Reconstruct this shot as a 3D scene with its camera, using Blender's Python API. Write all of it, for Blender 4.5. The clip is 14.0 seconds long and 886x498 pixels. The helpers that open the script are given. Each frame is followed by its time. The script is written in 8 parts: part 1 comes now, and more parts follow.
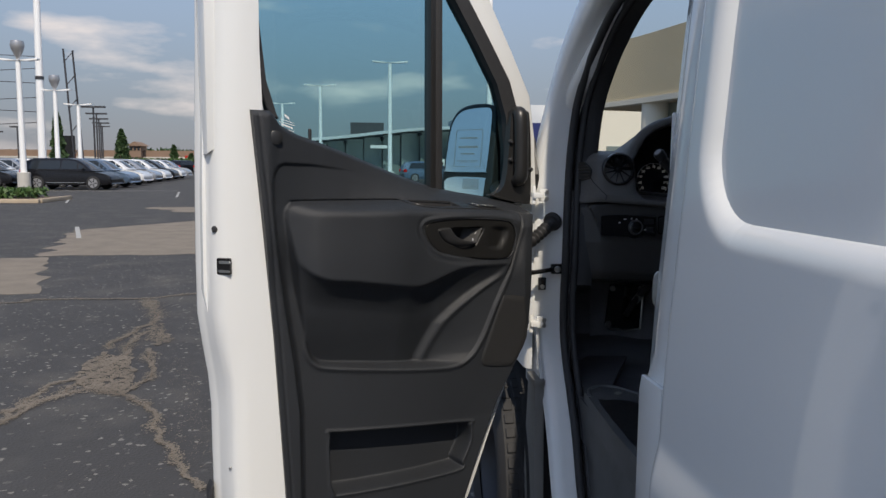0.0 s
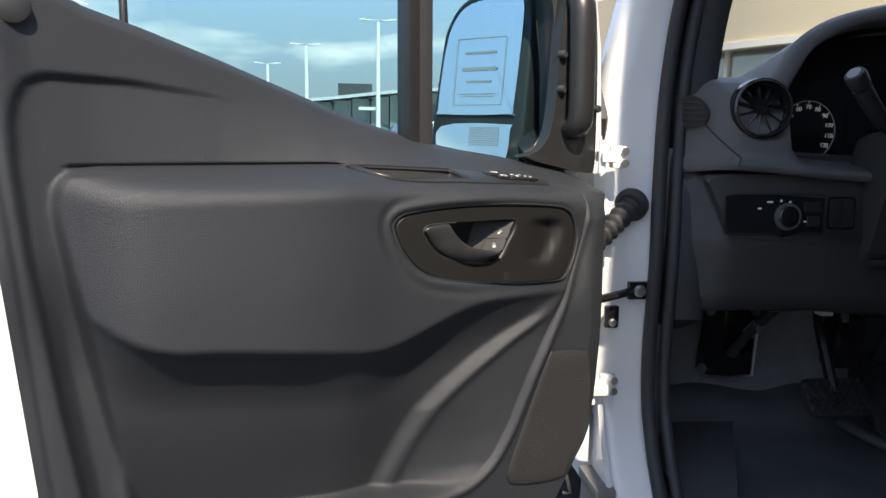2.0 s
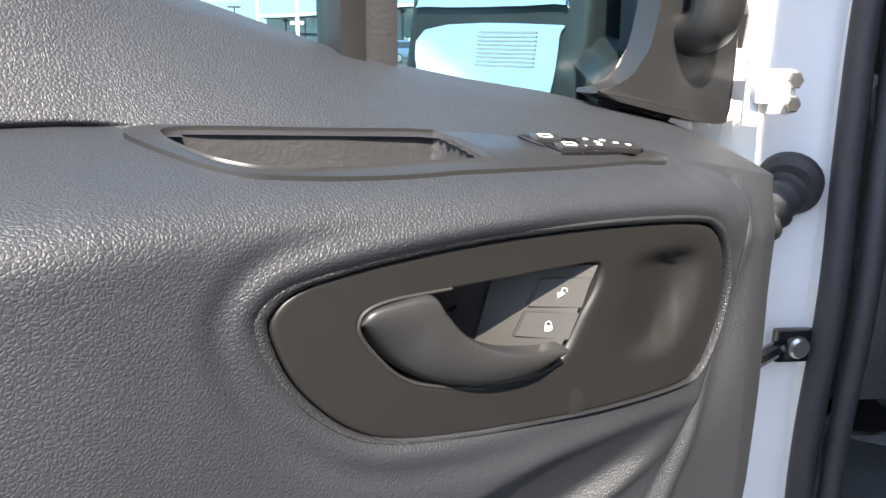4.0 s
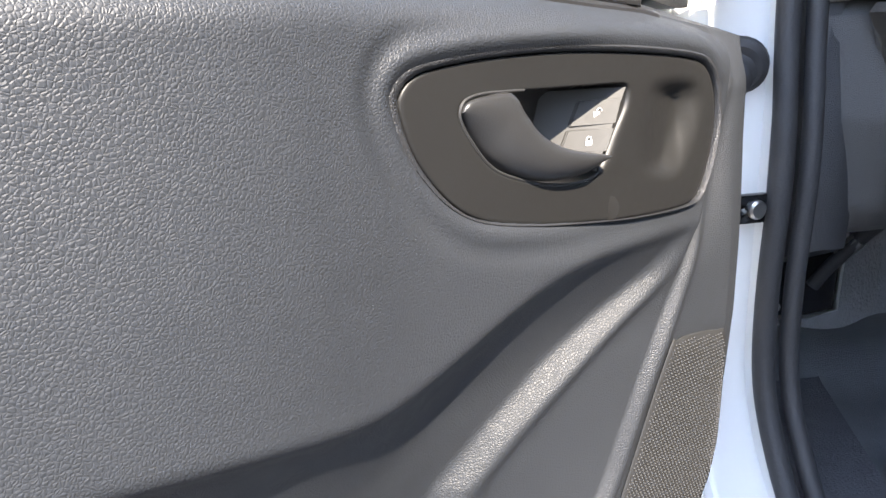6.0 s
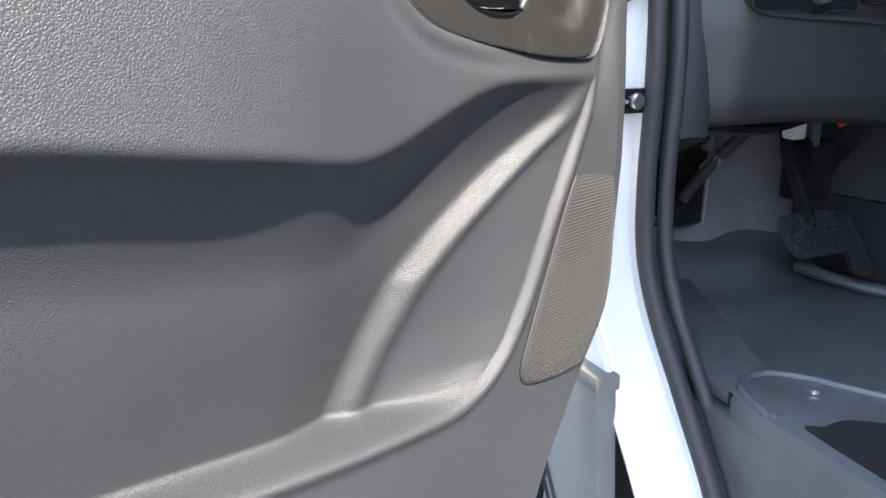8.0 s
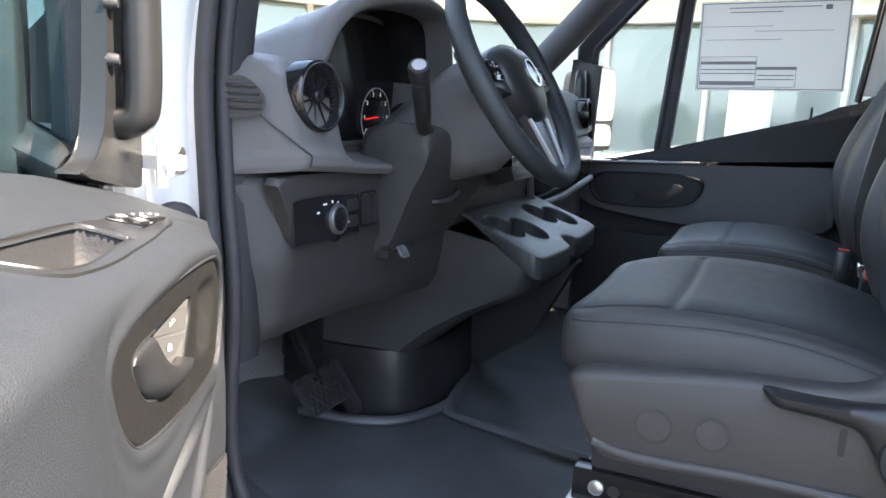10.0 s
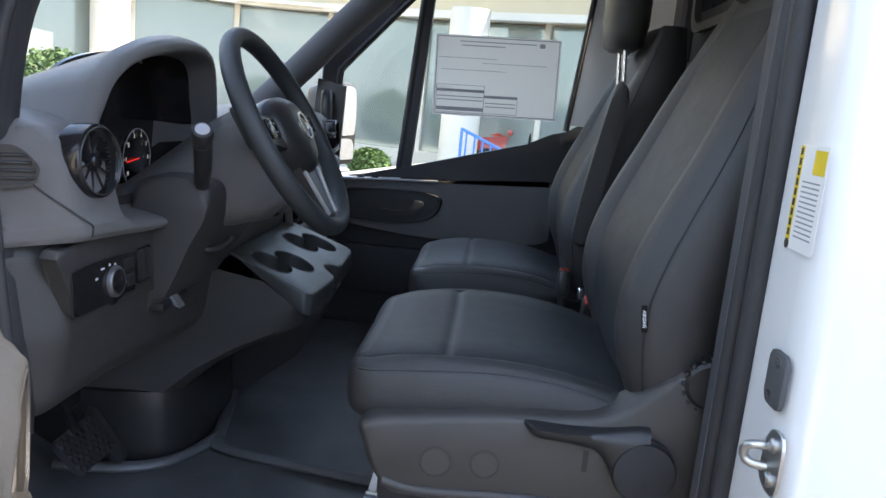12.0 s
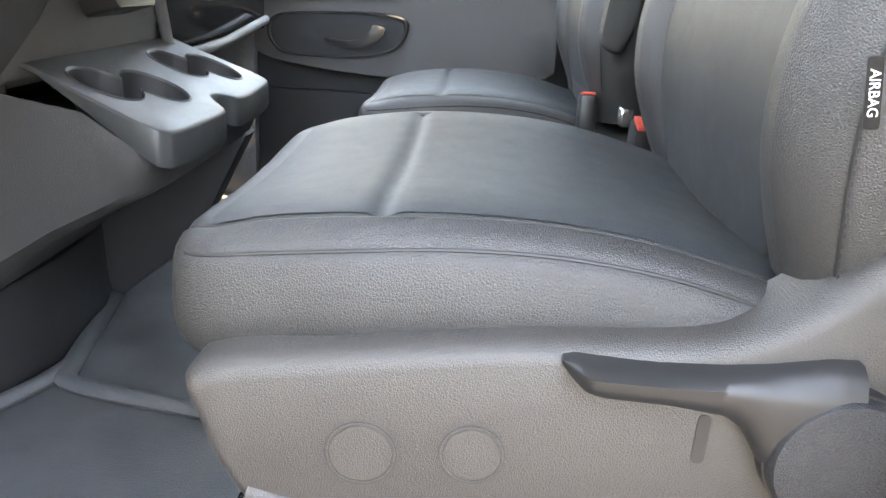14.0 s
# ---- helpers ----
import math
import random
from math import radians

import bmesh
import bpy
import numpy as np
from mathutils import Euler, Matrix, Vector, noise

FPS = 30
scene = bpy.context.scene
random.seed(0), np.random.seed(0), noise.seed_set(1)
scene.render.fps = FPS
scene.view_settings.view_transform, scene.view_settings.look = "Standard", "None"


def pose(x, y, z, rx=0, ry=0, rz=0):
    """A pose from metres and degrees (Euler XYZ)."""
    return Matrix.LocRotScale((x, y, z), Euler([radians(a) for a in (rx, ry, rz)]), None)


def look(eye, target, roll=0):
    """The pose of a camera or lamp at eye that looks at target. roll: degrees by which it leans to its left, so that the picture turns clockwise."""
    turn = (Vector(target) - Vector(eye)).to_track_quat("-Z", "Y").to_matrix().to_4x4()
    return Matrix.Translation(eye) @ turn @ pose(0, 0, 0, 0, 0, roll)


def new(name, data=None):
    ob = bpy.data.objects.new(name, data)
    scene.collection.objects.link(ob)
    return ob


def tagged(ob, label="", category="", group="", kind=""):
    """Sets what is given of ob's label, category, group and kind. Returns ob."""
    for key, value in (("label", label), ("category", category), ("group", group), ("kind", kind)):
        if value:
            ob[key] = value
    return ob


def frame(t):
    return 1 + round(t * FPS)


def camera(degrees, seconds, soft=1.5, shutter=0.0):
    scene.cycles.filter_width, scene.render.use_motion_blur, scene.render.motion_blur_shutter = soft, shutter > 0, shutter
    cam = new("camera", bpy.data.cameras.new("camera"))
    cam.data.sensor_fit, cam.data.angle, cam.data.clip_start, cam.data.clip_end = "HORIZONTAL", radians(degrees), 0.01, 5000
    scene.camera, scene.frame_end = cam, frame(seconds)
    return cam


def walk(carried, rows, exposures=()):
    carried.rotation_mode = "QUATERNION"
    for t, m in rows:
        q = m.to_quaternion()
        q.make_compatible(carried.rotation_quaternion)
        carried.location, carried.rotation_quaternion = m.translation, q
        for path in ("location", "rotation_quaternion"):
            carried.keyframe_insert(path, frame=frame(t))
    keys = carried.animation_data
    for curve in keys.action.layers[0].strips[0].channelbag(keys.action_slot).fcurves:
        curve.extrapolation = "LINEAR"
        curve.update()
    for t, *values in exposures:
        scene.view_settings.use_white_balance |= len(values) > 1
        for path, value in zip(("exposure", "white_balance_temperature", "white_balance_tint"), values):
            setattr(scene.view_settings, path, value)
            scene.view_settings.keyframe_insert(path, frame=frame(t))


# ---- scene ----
cam = camera(59.9, 14.0)
PATH = [
    (0, (-0.217, 0.061, 1.533), (-0.019, 2.039, 1.311), 0.4),
    (0.5, (-0.205, 0.318, 1.525), (-0.01, 2.294, 1.28), 0.4),
    (1, (-0.172, 0.603, 1.512), (0.028, 2.575, 1.246), 0.5),
    (1.5, (-0.141, 0.876, 1.498), (0.067, 2.843, 1.204), 0.7),
    (2, (-0.11, 1.154, 1.483), (0.115, 3.117, 1.168), 0.7),
    (2.5, (-0.064, 1.401, 1.468), (0.167, 3.358, 1.131), 0.5),
    (2.7, (-0.048, 1.489, 1.463), (0.179, 3.445, 1.109), 0.6),
    (4.8, (-0.025, 1.84, 1.474), (0.238, 3.74, 0.907), 1.0),
    (5, (-0.038, 1.834, 1.462), (0.253, 3.731, 0.899), 0.6),
    (5.5, (-0.087, 1.792, 1.424), (0.277, 3.68, 0.872), -0.4),
    (6, (-0.131, 1.737, 1.388), (0.333, 3.609, 0.857), -1.8),
    (6.5, (-0.177, 1.682, 1.36), (0.351, 3.533, 0.815), -1.5),
    (7, (-0.213, 1.638, 1.329), (0.371, 3.473, 0.789), -1.2),
    (7.5, (-0.225, 1.618, 1.296), (0.396, 3.441, 0.758), -0.9),
    (8, (-0.222, 1.614, 1.282), (0.519, 3.394, 0.75), -0.6),
    (8.5, (-0.209, 1.628, 1.3), (0.791, 3.282, 0.786), 0.1),
    (9, (-0.204, 1.689, 1.349), (1.126, 3.102, 0.864), 0.7),
    (9.2, (-0.225, 1.701, 1.379), (1.227, 2.996, 0.915), 1.1),
    (11.3, (-0.503, 1.857, 1.677), (1.462, 2.043, 1.353), 5.8),
    (11.5, (-0.501, 1.856, 1.676), (1.466, 2.008, 1.344), 5.8),
    (12, (-0.442, 1.847, 1.641), (1.52, 1.945, 1.265), 5.6),
    (12.5, (-0.273, 1.827, 1.577), (1.671, 1.905, 1.117), 4.8),
    (13, (-0.093, 1.813, 1.512), (1.829, 1.891, 0.964), 3.9),
    (13.5, (0.073, 1.821, 1.453), (1.973, 1.887, 0.834), 3.4),
    (14, (0.171, 1.824, 1.421), (2.057, 1.874, 0.756), 3.5),
]
EXPOSURES = [(0.0, 0.33, 7250, 12), (1.0, 0.54, 7250, 12), (1.5, 0.78, 7250, 12), (2.0, 1.55, 7450, 13), (2.5, 2.45, 7450, 13), (2.7, 2.6, 7450, 13), (4.8, 2.86, 7200, 13), (5.5, 3.08, 7200, 13), (8.0, 3.53, 7300, 13), (9.2, 3.68, 7600, 13), (11.3, 3.03, 7900, 14), (12.0, 3.0, 7800, 14), (12.5, 3.52, 7800, 14), (13.0, 4.30, 8400, 14), (13.5, 5.0, 9600, 15), (14.0, 5.18, 10200, 15)]
walk(cam, [(t, look(eye, target, roll)) for t, eye, target, roll in PATH], EXPOSURES)

# ---- world and light ----
SUN = Vector((0.035, -0.66, 0.75)).normalized()
world = bpy.data.worlds.new("sky")
scene.world = world
world.use_nodes = True
wn = world.node_tree
sky = wn.nodes.new("ShaderNodeTexSky")
sky.sky_type, sky.sun_disc = 'NISHITA', False
sky.sun_elevation, sky.sun_rotation = math.asin(SUN.z), math.atan2(SUN.x, SUN.y)
sky.air_density, sky.dust_density, sky.altitude = 1.0, 0.4, 600
tc = wn.nodes.new("ShaderNodeTexCoord")
sep = wn.nodes.new("ShaderNodeSeparateXYZ")
wn.links.new(tc.outputs["Generated"], sep.inputs[0])
mp = wn.nodes.new("ShaderNodeMapping")
mp.inputs["Scale"].default_value = (1.5, 1.5, 5.5)
wn.links.new(tc.outputs["Generated"], mp.inputs[0])
cl = wn.nodes.new("ShaderNodeTexNoise")
cl.inputs["Scale"].default_value, cl.inputs["Detail"].default_value = 2.6, 7
wn.links.new(mp.outputs[0], cl.inputs["Vector"])
cr = wn.nodes.new("ShaderNodeValToRGB")
cr.color_ramp.elements[0].position, cr.color_ramp.elements[1].position = 0.56, 0.68
wn.links.new(cl.outputs[0], cr.inputs[0])
fade = wn.nodes.new("ShaderNodeMapRange")
fade.inputs[1].default_value, fade.inputs[2].default_value = 0.01, 0.06
fade.inputs[3].default_value, fade.inputs[4].default_value = 0.3, 0.75
wn.links.new(sep.outputs[2], fade.inputs[0])
mul = wn.nodes.new("ShaderNodeMath")
mul.operation = 'MULTIPLY'
wn.links.new(cr.outputs[0], mul.inputs[0])
wn.links.new(fade.outputs[0], mul.inputs[1])
cmix = wn.nodes.new("ShaderNodeMix")
cmix.data_type = 'RGBA'
cmix.inputs[7].default_value = (4.6, 4.4, 4.5, 1)
wn.links.new(mul.outputs[0], cmix.inputs[0])
haze = wn.nodes.new("ShaderNodeMapRange")
haze.interpolation_type = 'SMOOTHSTEP'
haze.inputs[1].default_value, haze.inputs[2].default_value = 0.0, 0.50
haze.inputs[3].default_value, haze.inputs[4].default_value = 0.92, 0.0
wn.links.new(sep.outputs[2], haze.inputs[0])
hmix = wn.nodes.new("ShaderNodeMix")
hmix.data_type = 'RGBA'
hmix.inputs[7].default_value = (0.84, 1.03, 1.56, 1)
wn.links.new(haze.outputs[0], hmix.inputs[0])
wn.links.new(sky.outputs[0], hmix.inputs[6])
wn.links.new(hmix.outputs[2], cmix.inputs[6])
wn.links.new(cmix.outputs[2], wn.nodes["Background"].inputs[0])
wn.nodes["Background"].inputs[1].default_value = 0.15
sun = new("sun", bpy.data.lights.new("sun", 'SUN'))
sun.data.energy, sun.data.angle, sun.data.color = 2.7, radians(0.6), (1.0, 0.95, 0.87)
sun.matrix_world = look(SUN * 40, (0, 0, 0))


# ---- materials ----
def mat(name, col, rough=0.5, metal=0.0, var=0.12, vscale=6.0, grain=0.0, gscale=500.0, kind="noise", coat=0.0, spec=0.5, scratch=0.0):
    m = bpy.data.materials.new(name)
    m.use_nodes = True
    nd, ln = m.node_tree.nodes, m.node_tree.links
    b = nd["Principled BSDF"]
    b.inputs["Roughness"].default_value, b.inputs["Metallic"].default_value = rough, metal
    b.inputs["Coat Weight"].default_value = coat
    b.inputs["Specular IOR Level"].default_value = spec
    t = nd.new("ShaderNodeTexCoord")
    n1 = nd.new("ShaderNodeTexNoise")
    n1.inputs["Scale"].default_value, n1.inputs["Detail"].default_value = vscale, 6
    ln.new(t.outputs["Object"], n1.inputs["Vector"])
    mx = nd.new("ShaderNodeMix")
    mx.data_type = 'RGBA'
    mx.inputs[6].default_value = (*[c * (1 - var) for c in col], 1)
    mx.inputs[7].default_value = (*[min(1, c * (1 + var)) for c in col], 1)
    ln.new(n1.outputs[0], mx.inputs[0])
    ln.new(mx.outputs[2], b.inputs["Base Color"])
    mr = nd.new("ShaderNodeMapRange")
    mr.inputs[3].default_value, mr.inputs[4].default_value = max(0.02, rough - 0.07), min(1, rough + 0.07)
    n2 = nd.new("ShaderNodeTexNoise")
    n2.inputs["Scale"].default_value, n2.inputs["Detail"].default_value = vscale * 7, 5
    ln.new(t.outputs["Object"], n2.inputs["Vector"])
    ln.new(n2.outputs[0], mr.inputs[0])
    ln.new(mr.outputs[0], b.inputs["Roughness"])
    if grain:
        bp = nd.new("ShaderNodeBump")
        bp.inputs["Strength"].default_value = grain
        bp.inputs["Distance"].default_value = 0.6 / gscale
        if kind == "leather":
            wob = nd.new("ShaderNodeTexNoise")
            wob.inputs["Scale"].default_value = gscale * 0.6
            ln.new(t.outputs["Object"], wob.inputs["Vector"])
            add = nd.new("ShaderNodeMixRGB")
            add.blend_type = 'ADD'
            add.inputs[0].default_value = 0.7 / gscale
            ln.new(t.outputs["Object"], add.inputs[1])
            ln.new(wob.outputs["Color"], add.inputs[2])
            g = nd.new("ShaderNodeTexVoronoi")
            g.feature = 'DISTANCE_TO_EDGE'
            g.inputs["Scale"].default_value = gscale
            ln.new(add.outputs[0], g.inputs["Vector"])
            ramp = nd.new("ShaderNodeMapRange")
            ramp.inputs[2].default_value = 0.25
            ln.new(g.outputs["Distance"], ramp.inputs[0])
            ln.new(ramp.outputs[0], bp.inputs["Height"])
        else:
            g = nd.new("ShaderNodeTexNoise")
            g.inputs["Scale"].default_value, g.inputs["Detail"].default_value = gscale, 4
            ln.new(t.outputs["Object"], g.inputs["Vector"])
            ln.new(g.outputs[0], bp.inputs["Height"])
        ln.new(bp.outputs[0], b.inputs["Normal"])
    return m


def glass(name, tint, gloss=0.09):
    m = bpy.data.materials.new(name)
    m.use_nodes = True
    nd, ln = m.node_tree.nodes, m.node_tree.links
    nd.remove(nd["Principled BSDF"])
    tr, gl, mx, fr = nd.new("ShaderNodeBsdfTransparent"), nd.new("ShaderNodeBsdfGlossy"), nd.new("ShaderNodeMixShader"), nd.new("ShaderNodeMapRange")
    lw, pw = nd.new("ShaderNodeLayerWeight"), nd.new("ShaderNodeMath")
    pw.operation, pw.inputs[1].default_value = 'POWER', 4.0
    ln.new(lw.outputs["Facing"], pw.inputs[0])
    ln.new(pw.outputs[0], fr.inputs[0])
    tr.inputs[0].default_value = (*tint, 1)
    gl.inputs["Roughness"].default_value = 0.01
    fr.inputs[3].default_value, fr.inputs[4].default_value = 0.025, 0.45
    ln.new(fr.outputs[0], mx.inputs[0])
    ln.new(tr.outputs[0], mx.inputs[1])
    ln.new(gl.outputs[0], mx.inputs[2])
    ln.new(mx.outputs[0], nd["Material Output"].inputs[0])
    return m


def glow(name, col, strength):
    m = mat(name, col, 0.4, var=0)
    b = m.node_tree.nodes["Principled BSDF"]
    b.inputs["Emission Color"].default_value = (*col, 1)
    b.inputs["Emission Strength"].default_value = strength
    return m


PAINT = mat("white_paint", (0.77, 0.78, 0.768), 0.22, var=0.02, vscale=2, coat=0.6, grain=0.02, gscale=60)
TRIM = mat("black_trim_plastic", (0.022, 0.0228, 0.025), 0.44, var=0.10, vscale=9, grain=0.4, gscale=520, kind="leather")
PAD = mat("black_armrest_skin", (0.0220, 0.0246, 0.0288), 0.52, spec=0.45, var=0.10, vscale=9, grain=0.30, gscale=520, kind="leather")
SMOOTH = mat("satin_black_plastic", (0.022, 0.022, 0.0225), 0.36, var=0.12, vscale=14, grain=0.12, gscale=900)
TAUPE = mat("satin_dark_grey_bezel", (0.0130, 0.0127, 0.0122), 0.46, spec=0.42, var=0.10, vscale=22, grain=0.10, gscale=900)
GLOSS = mat("gloss_black_plastic", (0.012, 0.012, 0.013), 0.12, var=0.1, vscale=20)
RUBBER = mat("black_rubber_seal", (0.030, 0.030, 0.032), 0.62, var=0.2, vscale=25, grain=0.3, gscale=300)
DASH = mat("dark_grey_dash_plastic", (0.128, 0.124, 0.122), 0.40, spec=0.8, var=0.10, vscale=8, grain=0.75, gscale=560, kind="leather")
KNEE = mat("black_lower_dash_plastic", (0.040, 0.0392, 0.0385), 0.45, spec=0.6, var=0.10, vscale=8, grain=0.4, gscale=560, kind="leather")
# Pale on purpose: this unseen cloth bounces light into the cab.
LINER = mat("pale_bounce_roof_cloth", (0.42, 0.41, 0.39), 0.9, var=0.06, vscale=14, grain=0.3, gscale=500)
SEATM = mat("black_synthetic_leather", (0.036, 0.0355, 0.035), 0.42, spec=0.6, var=0.14, vscale=7, grain=0.36, gscale=480, kind="leather")
INSERT = mat("black_smooth_seat_insert", (0.026, 0.030, 0.032), 0.50, var=0.12, vscale=7, grain=0.22, gscale=520, kind="leather")
SHIELD = mat("grey_seat_side_plastic", (0.050, 0.0465, 0.043), 0.42, spec=0.6, var=0.10, vscale=9, grain=0.30, gscale=520, kind="leather")
MATM = mat("black_rubber_mat", (0.090, 0.094, 0.098), 0.42, spec=0.7, var=0.6, vscale=9, grain=0.8, gscale=420)
CARPET = mat("dark_grey_textured_vinyl", (0.075, 0.075, 0.080), 0.62, var=0.35, vscale=40, grain=1.0, gscale=260)
CHROME = mat("bright_metal", (0.75, 0.75, 0.74), 0.22, 1.0, var=0.06, vscale=30)
STEEL = mat("zinc_plated_steel", (0.55, 0.55, 0.53), 0.36, 1.0, var=0.15, vscale=40)
SILVER = mat("satin_silver_plastic", (0.42, 0.42, 0.43), 0.35, 0.6, var=0.05, vscale=20)
KNOBM = mat("satin_knob_metal", (0.16, 0.16, 0.165), 0.38, 0.6, var=0.05, vscale=20)
LOCKM = mat("grey_lock_button", (0.036, 0.035, 0.033), 0.55, spec=0.3, var=0.06, vscale=30, grain=0.1, gscale=900)
CUPM = mat("grey_console_plastic", (0.052, 0.054, 0.054), 0.40, var=0.08, vscale=12, grain=0.3, gscale=700)
WHITEINK = mat("white_print", (0.75, 0.75, 0.75), 0.5, var=0.0)
GREYINK = mat("grey_print", (0.30, 0.30, 0.32), 0.6, var=0.05)
PAPER = mat("white_paper", (0.78, 0.78, 0.76), 0.6, var=0.03, vscale=8)
YELLOW = mat("yellow_label", (0.75, 0.55, 0.02), 0.5, var=0.05)
BLACKINK = mat("black_print", (0.02, 0.02, 0.02), 0.5, var=0.05)
RED = mat("red_plastic", (0.62, 0.07, 0.05), 0.4, var=0.05)
# Needle and dial print get a faint glow of their own, without any lamp.
NEEDLE = glow("glowing_red_needle", (0.9, 0.03, 0.02), 0.08)
DIALINK = glow("glowing_dial_print", (0.75, 0.75, 0.72), 0.05)
MIRROR = mat("mirror_glass", (0.86, 0.88, 0.90), 0.02, 1.0, var=0.0)
TEAL = glass("tinted_door_glass", (0.65, 0.82, 0.84))
CLEAR = glass("clear_glass", (0.93, 0.96, 0.95))
TYRE = mat("tyre_rubber", (0.028, 0.028, 0.029), 0.75, var=0.25, vscale=20, grain=0.4, gscale=200)
CLAD = mat("grey_cladding_plastic", (0.17, 0.166, 0.155), 0.6, var=0.12, vscale=14, grain=0.5, gscale=500)
FABRIC = mat("dark_grey_cab_lining", (0.075, 0.076, 0.08), 0.8, var=0.12, vscale=12, grain=0.5, gscale=500)
ORANGE = mat("orange_cable", (0.8, 0.16, 0.02), 0.5, var=0.05)
FELT = mat("dark_insulation_felt", (0.20, 0.20, 0.205), 0.85, var=0.35, vscale=14, grain=0.8, gscale=150)


def asphalt():
    m = mat("worn_asphalt", (0.050, 0.049, 0.049), 0.85, var=0.30, vscale=0.7, grain=0.9, gscale=55)
    nd, ln = m.node_tree.nodes, m.node_tree.links
    b = nd["Principled BSDF"]
    src = b.inputs["Base Color"].links[0].from_socket
    t = nd.new("ShaderNodeTexCoord")
    v = nd.new("ShaderNodeTexVoronoi")
    v.inputs["Scale"].default_value = 42
    ln.new(t.outputs["Object"], v.inputs["Vector"])
    r = nd.new("ShaderNodeValToRGB")
    r.color_ramp.elements[0].position, r.color_ramp.elements[1].position = 0.86, 0.90
    ln.new(v.outputs["Color"], r.inputs[0])
    big = nd.new("ShaderNodeTexNoise")
    big.inputs["Scale"].default_value, big.inputs["Detail"].default_value = 1.3, 8
    ln.new(t.outputs["Object"], big.inputs["Vector"])
    r2 = nd.new("ShaderNodeValToRGB")
    r2.color_ramp.elements[0].position, r2.color_ramp.elements[1].position = 0.52, 0.75
    ln.new(big.outputs[0], r2.inputs[0])
    m1, m2 = nd.new("ShaderNodeMix"), nd.new("ShaderNodeMix")
    m1.data_type = m2.data_type = 'RGBA'
    m1.inputs[7].default_value = (0.22, 0.21, 0.19, 1)
    m2.inputs[7].default_value = (0.095, 0.09, 0.082, 1)
    ln.new(r2.outputs[0], m2.inputs[0])
    ln.new(src, m2.inputs[6])
    ln.new(m2.outputs[2], m1.inputs[6])
    ln.new(r.outputs[0], m1.inputs[0])
    ln.new(m1.outputs[2], b.inputs["Base Color"])
    return m


ASPHALT = asphalt()
TAN = mat("tan_worn_patch", (0.21, 0.18, 0.145), 0.9, var=0.35, vscale=2.5, grain=0.8, gscale=70)
LINE = mat("white_road_paint", (0.38, 0.38, 0.36), 0.7, var=0.25, vscale=6)
KERB = mat("tan_kerb_concrete", (0.42, 0.34, 0.25), 0.85, var=0.2, vscale=3, grain=0.5, gscale=60)
STUCCO = mat("beige_stucco", (0.60, 0.50, 0.33), 0.9, var=0.06, vscale=1.5, grain=0.5, gscale=60)
PALE = mat("pale_cream_wall", (0.70, 0.66, 0.56), 0.85, var=0.05, vscale=1.0, grain=0.3, gscale=40)
WINGLASS = mat("building_glass", (0.30, 0.36, 0.34), 0.07, 0.45, var=0.2, vscale=0.3, spec=0.9)
DARKMETAL = mat("dark_frame_metal", (0.06, 0.06, 0.065), 0.5, 0.4, var=0.1)
WHITEMETAL = mat("white_lamp_post_paint", (0.86, 0.87, 0.87), 0.45, var=0.05, vscale=2)
CONCRETE = mat("pale_concrete", (0.50, 0.48, 0.44), 0.85, var=0.12, vscale=3, grain=0.4, gscale=50)
LEAF = mat("green_leaves", (0.055, 0.11, 0.028), 0.6, var=0.45, vscale=5)
LEAFD = mat("dark_green_leaves", (0.035, 0.075, 0.022), 0.65, var=0.45, vscale=3)
BARK = mat("brown_bark", (0.12, 0.085, 0.06), 0.9, var=0.3, vscale=8)
BRICK = mat("red_brown_store_wall", (0.23, 0.155, 0.11), 0.9, var=0.15, vscale=0.6)
NAVY = mat("navy_blue_sign_panel", (0.02, 0.03, 0.13), 0.4, var=0.05)
BLUE = mat("blue_rail_paint", (0.05, 0.22, 0.65), 0.4, var=0.08)
GREYWALL = mat("light_grey_cladding", (0.55, 0.58, 0.60), 0.6, var=0.06, vscale=0.5)
CARBLACK = mat("black_car_paint", (0.008, 0.008, 0.010), 0.28, var=0.1, coat=0.25, spec=0.3)
CARWHITE = mat("white_car_paint", (0.72, 0.73, 0.74), 0.2, var=0.03, coat=0.8)
CARSILVER = mat("silver_car_paint", (0.38, 0.40, 0.43), 0.25, 0.5, var=0.05, coat=0.8)
CARBLUE = mat("slate_blue_car_paint", (0.10, 0.15, 0.22), 0.2, 0.3, var=0.05, coat=0.8)
CARRED = mat("red_car_paint", (0.45, 0.03, 0.02), 0.2, var=0.05, coat=0.8)
CARGLASS = mat("dark_car_glass", (0.02, 0.025, 0.03), 0.06, var=0.1)
TAIL = mat("red_tail_lamp", (0.5, 0.01, 0.01), 0.2, var=0.1)


# ---- mesh helpers ----
def thing(name, loc, label, category, group="", kind=""):
    e = new(name)
    e.location = loc
    e.empty_display_size = 0.1
    return tagged(e, label, category, group, kind)


